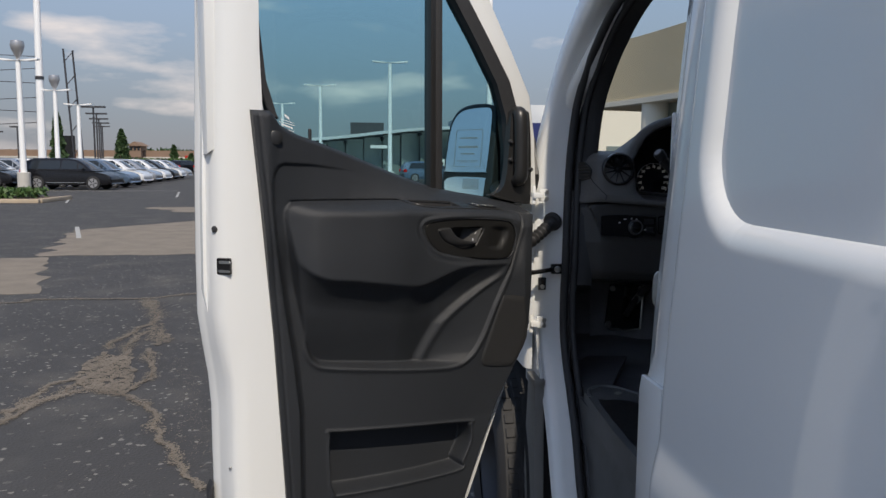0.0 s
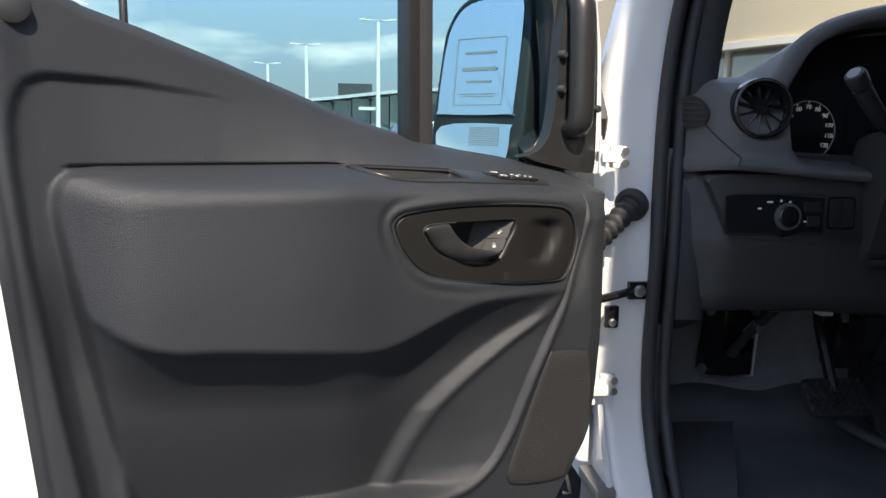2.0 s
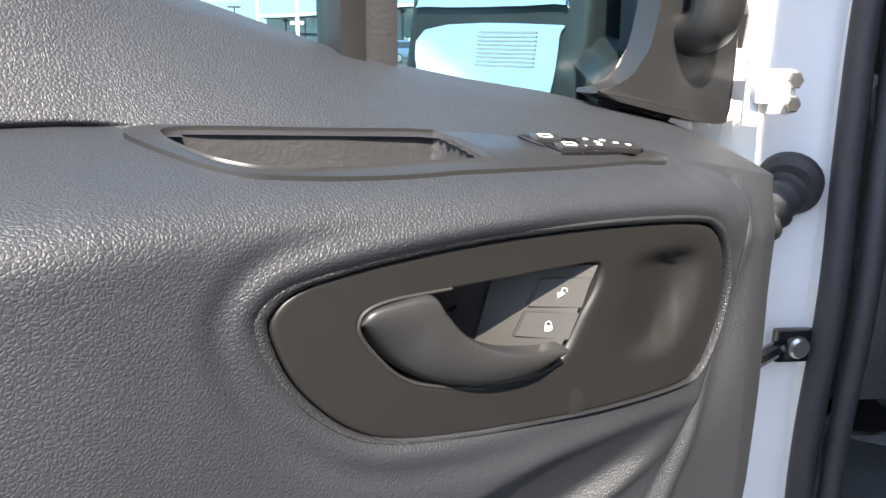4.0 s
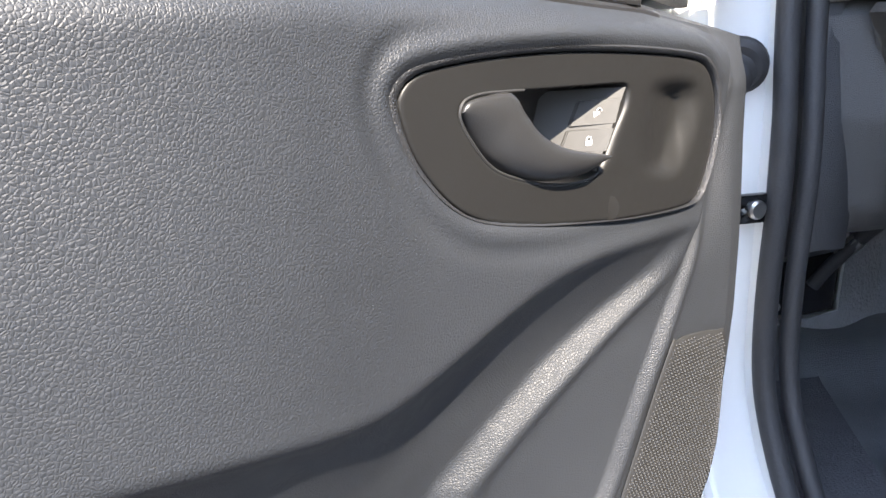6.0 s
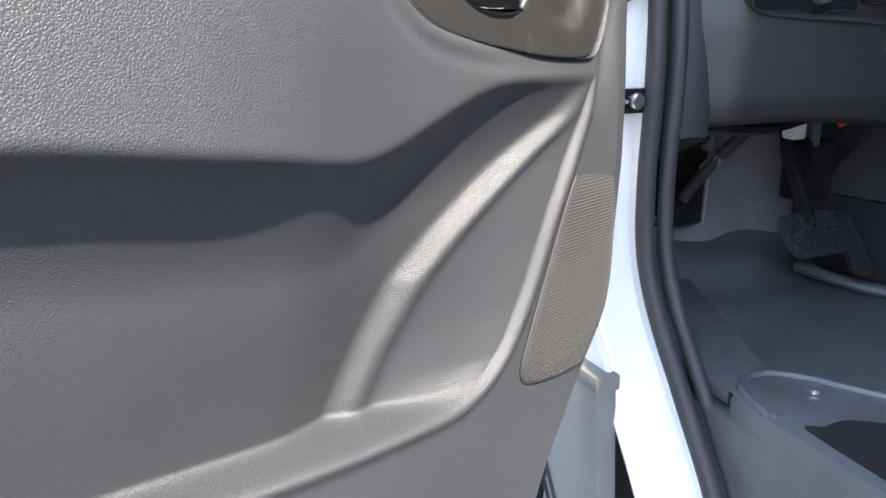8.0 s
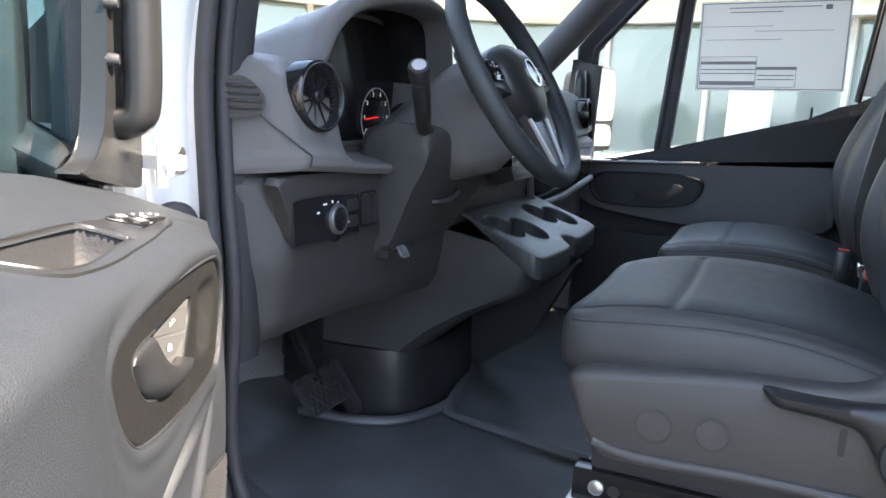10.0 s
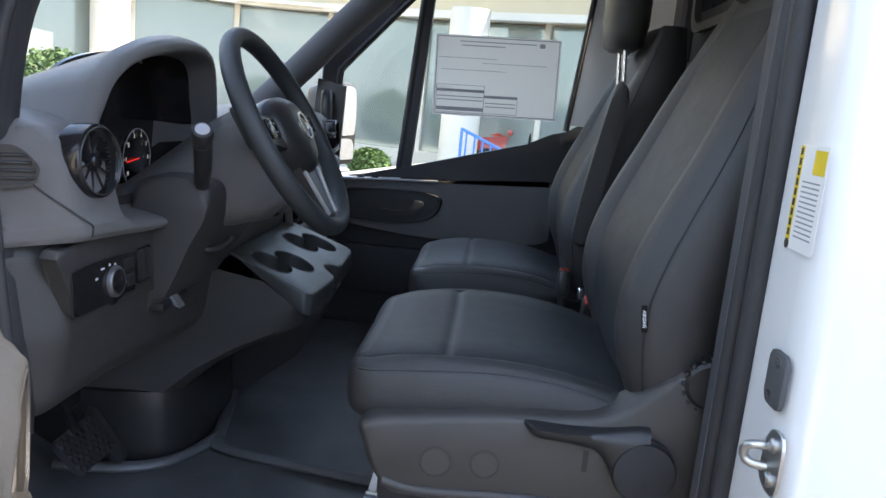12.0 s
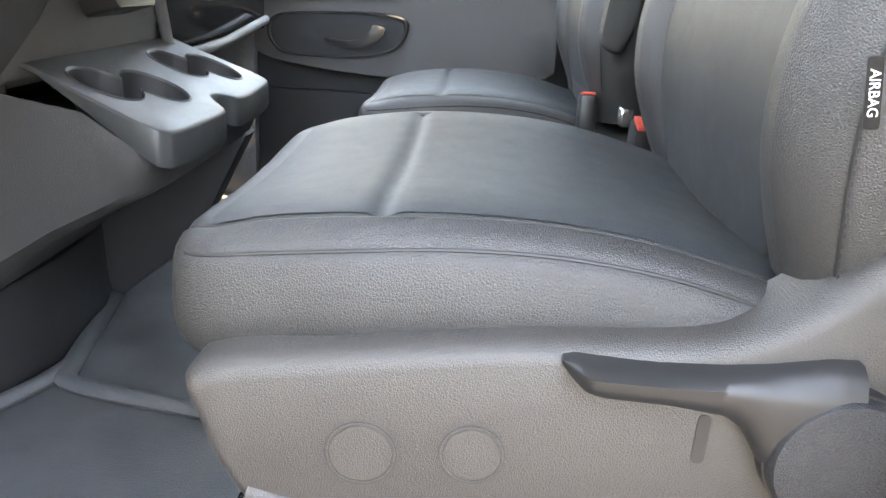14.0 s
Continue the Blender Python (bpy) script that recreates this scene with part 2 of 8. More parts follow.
def part(name, bm, material, parent=None, label="", m=None, smooth=True, angle=38):
    if m is not None:
        bm.transform(m)
    bmesh.ops.recalc_face_normals(bm, faces=bm.faces)
    me = bpy.data.meshes.new(name)
    bm.to_mesh(me)
    bm.free()
    me.materials.append(material)
    if smooth:
        me.polygons.foreach_set("use_smooth", [True] * len(me.polygons))
        me.set_sharp_from_angle(angle=radians(angle))
    o = new(name, me)
    if parent is not None:
        o.parent = parent
        if parent.type == 'EMPTY':
            o.matrix_parent_inverse = Matrix.Translation(parent.location).inverted()
    if label:
        o["label"] = label
    return o


def box(x0, x1, y0, y1, z0, z1, bev=0.0, seg=2, bm=None):
    bm2 = bmesh.new()
    bmesh.ops.create_cube(bm2, size=1)
    for v in bm2.verts:
        v.co = Vector((x0 + (v.co.x + .5) * (x1 - x0), y0 + (v.co.y + .5) * (y1 - y0), z0 + (v.co.z + .5) * (z1 - z0)))
    if bev:
        bmesh.ops.bevel(bm2, geom=bm2.edges[:], offset=bev, segments=seg, profile=0.6, affect='EDGES')
    return join(bm, bm2) if bm is not None else bm2


def join(bm, other):
    me = bpy.data.meshes.new("tmp")
    other.to_mesh(me)
    other.free()
    bm.from_mesh(me)
    bpy.data.meshes.remove(me)
    return bm


def smooth01(x, a, b):
    t = min(1, max(0, (x - a) / (b - a)))
    return t * t * (3 - 2 * t)


def interp(x, table):
    if x <= table[0][0]:
        return table[0][1]
    for (a, p), (b, q) in zip(table, table[1:]):
        if x <= b:
            return p + (q - p) * (x - a) / (b - a)
    return table[-1][1]


def sinterp(x, table):
    """Smoothed interpolation."""
    w = (table[-1][0] - table[0][0]) * 0.03
    return sum(interp(x + k * w, table) for k in (-2, -1, 0, 1, 2)) / 5


def catmull(pts, n=6, closed=True):
    out, c = [], len(pts)
    rng = range(c) if closed else range(c - 1)
    for i in rng:
        p0, p1, p2, p3 = (Vector(pts[(i + k) % c] if closed else pts[min(c - 1, max(0, i + k))]) for k in (-1, 0, 1, 2))
        for j in range(n):
            t = j / n
            out.append(0.5 * ((2 * p1) + (p2 - p0) * t + (2 * p0 - 5 * p1 + 4 * p2 - p3) * t * t + (3 * p1 - p0 - 3 * p2 + p3) * t ** 3))
    if not closed:
        out.append(Vector(pts[-1]))
    return out


def surface(nu, nv, f, wrap_u=False):
    bm = bmesh.new()
    vs = [[bm.verts.new(f(i / nu, j / nv)) for j in range(nv + 1)] for i in range(nu + (0 if wrap_u else 1))]
    cnt = nu if wrap_u else nu
    for i in range(cnt):
        a, b = vs[i], vs[(i + 1) % len(vs)]
        for j in range(nv):
            bm.faces.new((a[j], b[j], b[j + 1], a[j + 1]))
    return bm


def loft(rings, closed=True, caps=True, bm=None):
    bm = bm or bmesh.new()
    vs = [[bm.verts.new(p) for p in r] for r in rings]
    n = len(vs[0])
    for a, b in zip(vs, vs[1:]):
        for i in range(n if closed else n - 1):
            bm.faces.new((a[i], a[(i + 1) % n], b[(i + 1) % n], b[i]))
    if caps and closed:
        bm.faces.new(vs[0])
        bm.faces.new(vs[-1])
    return bm


def prism(poly, h0, h1, to3d, bev=0.0, seg=2):
    """A polygon drawn out between two heights; to3d(a, b, h) gives the place."""
    bm = bmesh.new()
    lo = [bm.verts.new(to3d(p[0], p[1], h0)) for p in poly]
    hi = [bm.verts.new(to3d(p[0], p[1], h1)) for p in poly]
    n = len(poly)
    bm.faces.new(lo)
    bm.faces.new(hi)
    for i in range(n):
        bm.faces.new((lo[i], lo[(i + 1) % n], hi[(i + 1) % n], hi[i]))
    if bev:
        es = [e for e in bm.edges if (e.verts[0] in lo) == (e.verts[1] in lo)]
        bmesh.ops.bevel(bm, geom=es, offset=bev, segments=seg, profile=0.6, affect='EDGES')
    return bm


def slab(outer, inner, h0, h1, to3d):
    """A ring between two outlines with as many points each, drawn out between two heights."""
    n = len(outer)
    rings = [[to3d(p[0], p[1], h) for p in o] for o, h in ((outer, h0), (outer, h1), (inner, h1), (inner, h0), (outer, h0))]
    bm = bmesh.new()
    vs = [[bm.verts.new(p) for p in r] for r in rings[:4]]
    for k in range(4):
        a, b = vs[k], vs[(k + 1) % 4]
        for i in range(n):
            bm.faces.new((a[i], a[(i + 1) % n], b[(i + 1) % n], b[i]))
    return bm


def tube(path, r, n=10, closed=False, flat=1.0, up=None, bm=None):
    pts = [Vector(p) for p in path]
    rings, ref = [], Vector(up) if up else None
    for i, p in enumerate(pts):
        a = pts[i - 1] if (i or closed) else p
        b = pts[(i + 1) % len(pts)] if (i < len(pts) - 1 or closed) else p
        d = (b - a).normalized()
        if ref is None:
            ref = Vector((0, 0, 1)) if abs(d.z) < 0.9 else Vector((1, 0, 0))
        s = d.cross(ref).normalized()
        u = s.cross(d).normalized()
        if not up:
            ref = u
        rr = r(i / max(1, len(pts) - 1)) if callable(r) else r
        rings.append([p + s * math.cos(2 * math.pi * k / n) * rr + u * math.sin(2 * math.pi * k / n) * rr * flat for k in range(n)])
    if closed:
        rings.append(rings[0])
        bm2 = loft(rings, caps=False)
        bmesh.ops.remove_doubles(bm2, verts=bm2.verts[:], dist=1e-6)
    else:
        bm2 = loft(rings)
    return join(bm, bm2) if bm is not None else bm2


def lathe(profile, n=32, m=None, caps=True):
    """Radius and height pairs turned about z."""
    rings = [[Vector((r * math.cos(2 * math.pi * k / n), r * math.sin(2 * math.pi * k / n), h)) for k in range(n)] for r, h in profile]
    bm = loft(rings, caps=caps)
    if m is not None:
        bm.transform(m)
    return bm


def facing(origin, normal, up=(0, 0, 1)):
    """A pose whose z is the normal and whose y is as near to up as can be."""
    z = Vector(normal).normalized()
    x = Vector(up).cross(z).normalized()
    y = z.cross(x)
    return Matrix.Translation(origin) @ Matrix((x, y, z)).transposed().to_4x4()


def rounded(w, h, r, n=5):
    pts = []
    for cx, cy, a0 in ((w / 2 - r, h / 2 - r, 0), (-w / 2 + r, h / 2 - r, 90), (-w / 2 + r, -h / 2 + r, 180), (w / 2 - r, -h / 2 + r, 270)):
        for k in range(n + 1):
            a = radians(a0 + 90 * k / n)
            pts.append((cx + r * math.cos(a), cy + r * math.sin(a)))
    return pts


def xyz(a, b, h):
    return Vector((a, b, h))


def words(text, size, m, material, parent, name="lettering", depth=0.0004):
    c = bpy.data.curves.new(name, 'FONT')
    c.body, c.size, c.align_x, c.align_y, c.extrude = text, size, 'CENTER', 'CENTER', depth
    tmp = bpy.data.objects.new(name, c)
    scene.collection.objects.link(tmp)
    me = tmp.to_mesh()
    bm = bmesh.new()
    bm.from_mesh(me)
    tmp.to_mesh_clear()
    bpy.data.objects.remove(tmp)
    bpy.data.curves.remove(c)
    return part(name, bm, material, parent, m=m, smooth=False)


def sdist(p, poly):
    """Distance inside (+) or outside (-) a polygon, for arrays of points."""
    x, y = p[..., 0], p[..., 1]
    d = np.full(x.shape, 1e9)
    ins = np.zeros(x.shape, bool)
    n = len(poly)
    for i in range(n):
        ax, ay = poly[i][0], poly[i][1]
        bx, by = poly[(i + 1) % n][0], poly[(i + 1) % n][1]
        ex, ey = bx - ax, by - ay
        t = np.clip(((x - ax) * ex + (y - ay) * ey) / (ex * ex + ey * ey + 1e-12), 0, 1)
        d = np.minimum(d, np.hypot(x - ax - t * ex, y - ay - t * ey))
        with np.errstate(divide='ignore', invalid='ignore'):
            ins ^= ((ay > y) != (by > y)) & (x < ex * (y - ay) / (ey + 1e-15) + ax)
    return np.where(ins, d, -d)


def step(x, a, b):
    t = np.clip((x - a) / (b - a), 0, 1)
    return t * t * (3 - 2 * t)

# ---- the open driver's door ----
DOOR = pose(-0.519, 1.918, 0, 0, 0, 24)
door = thing("driver_door", (-0.519, 1.918, 0.45), "white van front door standing open with black plastic lining", "van door")
LEFT = [(0.40, 0.116), (0.69, 0.107), (1.10, 0.083), (1.38, 0.060), (1.654, 0.035), (1.70, 0.032)]
RIGHT = [(0.40, 0.62), (0.50, 0.648), (0.566, 0.668), (0.664, 0.705), (0.834, 0.775), (0.95, 0.838), (1.02, 0.874), (1.06, 0.881), (1.15, 0.884), (1.30, 0.888), (1.36, 0.894), (1.395, 0.908), (1.42, 0.93)]
BELT = [(0.0, 1.656), (0.082, 1.655), (0.092, 1.646), (0.111, 1.622), (0.157, 1.601), (0.216, 1.585), (0.308, 1.557), (0.416, 1.522), (0.47, 1.504), (0.53, 1.487), (0.60, 1.467), (0.645, 1.457), (0.70, 1.447), (0.77, 1.437), (0.88, 1.416), (0.93, 1.404)]
BELTD = [(0.0, 0.015), (0.1, 0.0), (0.3, -0.060), (0.5, -0.125), (0.6, -0.148), (1.0, -0.155)]
POCKET = catmull([(.113, 1.405), (.124, 1.428), (.155, 1.4365), (.30, 1.4355), (.432, 1.434), (.53, 1.4285), (.60, 1.424), (.70, 1.4135), (.76, 1.4065), (.80, 1.3995), (.838, 1.391), (.846, 1.378), (.838, 1.345), (.815, 1.275), (.782, 1.205), (.745, 1.13), (.726, 1.085), (.704, 1.035), (.670, .986), (.620, .962), (.54, .965), (.44, .976), (.35, .988), (.23, 1.006), (.197, 1.020), (.180, 1.045), (.166, 1.10), (.150, 1.18), (.117, 1.36)], 4)
BEZEL = catmull([(.4875, 1.358), (.490, 1.367), (.498, 1.373), (.512, 1.3765), (.550, 1.380), (.60, 1.3815), (.65, 1.3805), (.714, 1.377), (.766, 1.372), (.789, 1.366), (.803, 1.352), (.810, 1.329), (.808, 1.307), (.800, 1.283), (.787, 1.266), (.766, 1.2615), (.704, 1.2645), (.638, 1.2725), (.59, 1.280), (.551, 1.289), (.528, 1.300), (.510, 1.316), (.496, 1.335)], 4)
LIP = [(.10, 1.30), (.136, 1.285), (.165, 1.254), (.212, 1.234), (.27, 1.229), (.326, 1.220), (.40, 1.209), (.455, 1.199), (.485, 1.199), (.52, 1.208), (.56, 1.221), (.60, 1.234), (.65, 1.241), (.74, 1.240), (.86, 1.236)]
BIN = catmull([(.235, .815), (.272, .822), (.648, .783), (.671, .774), (.677, .728), (.648, .668), (.622, .644), (.283, .652), (.245, .662), (.237, .694)], 4)
INSET = [(.150, .40), (.146, .90), (.134, 1.02), (.110, 1.184), (.089, 1.351), (.082, 1.434), (.082, 1.485), (.087, 1.506), (.097, 1.523), (.116, 1.531), (.196, 1.528), (.30, 1.516), (.40, 1.490), (.90, 1.39), (.95, 1.30), (.95, .40)]
WELL = catmull([(.470, -.0370), (.482, -.0500), (.555, -.0540), (.605, -.0570), (.616, -.0560), (.6225, -.0400), (.6265, -.0260), (.622, -.0225), (.564, -.0125), (.530, -.0078), (.512, -.0076), (.497, -.0088), (.482, -.0165)], 5)
SHELFZ = [(0.1, 1.437), (0.432, 1.434), (0.60, 1.424), (0.75, 1.408), (0.84, 1.392), (0.93, 1.375)]
WALLD = [(0.1, 0.004), (0.16, -0.012), (0.30, -0.040), (0.45, -0.055), (0.60, -0.060), (0.72, -0.064), (0.87, -0.054), (0.93, -0.05)]
FACED = [(.10, -.012), (.12, .0), (.145, .018), (.165, .034), (.19, .041), (.25, .044), (.36, .043), (.41, .038), (.45, .030), (.49, .021), (.55, .014), (.63, .008), (.72, -.002), (.80, -.012), (.86, -.022), (.93, -.03)]


def table(x, t, w=0.0):
    a, b = [p for p, _ in t], [q for _, q in t]
    return sum(np.interp(x + w * k, a, b) for k in (-1, -.67, -.33, 0, .33, .67, 1)) / 7 if w else np.interp(x, a, b)


def bezel_depth(s):
    return 0.014 - 0.088 * (s - 0.49)


def shelf_height(s, d):
    """Height of the arm rest's top at a distance out from the door."""
    w, f = table(s, WALLD), table(s, FACED, .022)
    g = np.clip((d - w) / (f - w), 0, 1)
    return table(s, SHELFZ) - 0.045 * (1 - (1 - g) ** (1 / 3))


def trim_depth(s, z):
    """How far the lining stands towards the cab, over its outline."""
    p = np.stack([s, z], -1)
    shelf_z = table(s, SHELFZ)
    top = table(s, BELT)
    rt = np.interp(z, [a for a, _ in RIGHT], [b for _, b in RIGHT])
    lf = np.interp(z, [a for a, _ in LEFT], [b for _, b in LEFT])
    # lower lining with the border beside the loudspeaker
    k = step(s, 0.40, 0.72)
    low = -0.020 * (1 - k) + (-0.016 - 0.06 * np.clip(1.15 - z, 0, 0.35) - 0.35 * np.clip(s - 0.85, 0, 0.2)) * k
    field = sdist(p, INSET)
    strip = 1 - step(field, -0.004, 0.022)
    low = low * (1 - strip) + 0.000 * strip
    # wall above the shelf
    rise = np.clip((z - shelf_z) / np.maximum(top - shelf_z, 0.01), 0, 1)
    wall = table(s, WALLD)
    wall = wall + (table(s, BELTD) - wall) * rise
    edge = 1 - step(s, 0.070, 0.105)
    up = wall * (1 - edge) + 0.013 * edge
    w = step(z, 1.20, 1.36)
    side_border = step(s, 0.80, 0.87) * step(1.40 - z, 0, 0.06)
    up = up * (1 - side_border) + (-0.018 - 0.35 * np.clip(s - 0.84, 0, 1)) * side_border
    base = low * (1 - w) + up * w
    # inset field of the upper lining, crisp at the rear and fading forward
    base = base - 0.0075 * step(field, -0.001, 0.006) * (1 - step(s, 0.14, 0.34))
    # crease beside the rear border
    base = base - 0.003 * np.exp(-((s - lf - 0.016) / 0.0028) ** 2)
    # round over the outer edges
    base = base - 0.018 * (1 - step(top - z, -0.004, 0.016)) ** 2
    base = base - 0.008 * (1 - step(rt - s, -0.002, 0.008)) ** 2
    # arm rest: shelf, rounded edge, face and flared rim of the handle opening
    sb = sdist(p, BEZEL)
    face = table(s, FACED, .022) + 0.004 * step(1.42 - z, 0, 0.14)
    wd = table(s, WALLD)
    g = 1 - np.clip(1 - (shelf_z - z) / 0.045, 0, 1) ** 3
    pad = wd + (face - wd) * g
    bez = bezel_depth(s)
    near = 1 - step(-sb, 0.004, 0.026)
    pad = pad * (1 - near) + (bez + 0.003) * near
    flare = np.clip(1 - step(s, 0.56, 0.70) + 0.45 * step(z, 1.34, 1.36), 0, 1)
    pad = pad + 0.0065 * np.exp(-((sb + 0.0055) / 0.0075) ** 2) * flare
    pad = pad - 0.045 * step(sb, 0.003, 0.008)
    # hollow under the arm rest and the bright cheek beside it
    lip = table(s, LIP, .02)
    t = np.clip((lip + 0.012 - z) / 0.095, 0, 1)
    f = (1 - (1 - t) ** 2) * step(t, 0, 0.16)
    ridge = np.interp(z, [0.95, 0.99, 1.04, 1.085, 1.12, 1.15, 1.18, 1.21, 1.235, 1.26], [0.512, 0.528, 0.555, 0.583, 0.620, 0.660, 0.705, 0.758, 0.79, 0.82])
    run = s - ridge
    wide = table(z, [(0.96, .105), (0.99, .143), (1.035, .152), (1.085, .143), (1.13, .113), (1.205, .032), (1.25, .02)])
    cav = table(z, [(0.95, -0.066), (1.0, -0.054), (1.06, -0.036), (1.12, -0.018), (1.18, -0.006), (1.25, 0.000)], .04)
    cav = cav - 0.028 * step(s, 0.43, 0.57)
    foot = cav + 0.013
    cheek = foot + (low - 0.003 - foot) * np.clip(run / wide, 0, 1)
    gg = step(run, -0.032, 0.001)
    under = cav * (1 - gg) + cheek * gg + 0.0050 * np.exp(-((run - 0.003) / 0.013) ** 2) * (1 - step(z, 1.19, 1.23))
    inner = pad * (1 - f) + under * f
    sp = sdist(p, POCKET)
    e = step(sp, -0.001, 0.009)
    right = step(s, 0.60, 0.66) * step(1.385 - z, 0, 0.02)
    lower = step(1.10 - z, 0, 0.06)
    brim = 0.0050 * np.exp(-((sp + 0.006) / 0.0065) ** 2) * np.maximum(lower, right)
    # the shelf runs out to the wall with a fine joint
    flush = step(z, 1.395, 1.41) * step(s, 0.14, 0.17) * (1 - step(s, 0.80, 0.83))
    e = e * (1 - flush) + flush * (z < shelf_z)
    d = base * (1 - e) + inner * e + brim
    d = d - 0.0035 * np.exp(-((sp - 0.004) / 0.0022) ** 2) * right
    d = d - 0.006 * np.exp(-((z - shelf_z) / 0.0016) ** 2) * step(s, 0.125, 0.14) * (1 - step(s, 0.44, 0.47))
    # bottle bin in the lower lining
    sbn = sdist(p, BIN)
    return d - 0.060 * step(sbn, 0.0, 0.010) + 0.004 * np.exp(-((sbn + 0.003) / 0.004) ** 2)


def trim_panel():
    nu, nv, nw = 400, 460, 90
    z_low = 0.42
    uu, vv = np.meshgrid(np.linspace(0, 1, nu + 1), np.arange(nv + nw + 1), indexing="ij")
    # rows crowd together towards the shelf edge, then climb to the belt line
    q = np.clip(vv / nv, 0, 1)
    q = np.interp(q, [0, 0.12, 0.52, 0.80, 1.0], [0, 0.20, 0.62, 0.935, 1.0])
    r = np.clip((vv - nv) / nw, 0, 1) ** 1.15
    z = z_low + (1.55 - z_low) * q
    for _ in range(16):
        lo = np.interp(z, [a for a, _ in LEFT], [b for _, b in LEFT])
        hi = np.interp(z, [a for a, _ in RIGHT], [b for _, b in RIGHT])
        s = lo + (hi - lo) * uu
        shelf_z, top = table(s, SHELFZ), table(s, BELT)
        z = 0.5 * z + 0.5 * (z_low + (shelf_z - z_low) * q + (top - shelf_z) * r)
    d = trim_depth(s, z)
    for _ in range(2):
        d[1:-1, :] = 0.25 * d[:-2, :] + 0.5 * d[1:-1, :] + 0.25 * d[2:, :]
        d[:, 1:-1] = 0.25 * d[:, :-2] + 0.5 * d[:, 1:-1] + 0.25 * d[:, 2:]
    verts = np.stack([s, -d, z], -1).reshape(-1, 3)
    n = nv + nw + 1
    # the lining is open where the storage tray sinks into the shelf
    well = sdist(np.stack([s, d], -1), WELL)
    open_at = (well > 0.0008) & (np.abs(z - shelf_height(s, d)) < 0.02)
    faces = [(i * n + j, (i + 1) * n + j, (i + 1) * n + j + 1, i * n + j + 1) for i in range(nu) for j in range(n - 1) if not (open_at[i, j] and open_at[i + 1, j + 1])]
    # turned-back rim all round
    rim = [i * n for i in range(nu + 1)] + [nu * n + j for j in range(1, n)] + [i * n + n - 1 for i in range(nu - 1, -1, -1)] + [j for j in range(n - 2, 0, -1)]
    base = len(verts)
    back = verts[rim].copy()
    back[:, 1] = np.maximum(back[:, 1] + 0.03, 0.085)
    verts = np.concatenate([verts, back])
    k = len(rim)
    faces += [(rim[i], base + i, base + (i + 1) % k, rim[(i + 1) % k]) for i in range(k)]
    me = bpy.data.meshes.new("lining")
    me.from_pydata(verts.tolist(), [], faces)
    me.transform(DOOR)
    me.materials.append(PAD)
    me.polygons.foreach_set("use_smooth", [True] * len(me.polygons))
    me.set_sharp_from_angle(angle=radians(60))
    o = new("lining", me)
    o.parent = door
    o.matrix_parent_inverse = Matrix.Translation(door.location).inverted()
    o["label"] = "black grained plastic door lining with arm rest and pocket"
    return o


trim_panel()


def dl(s, z, d):
    return Vector((s, -d, z))


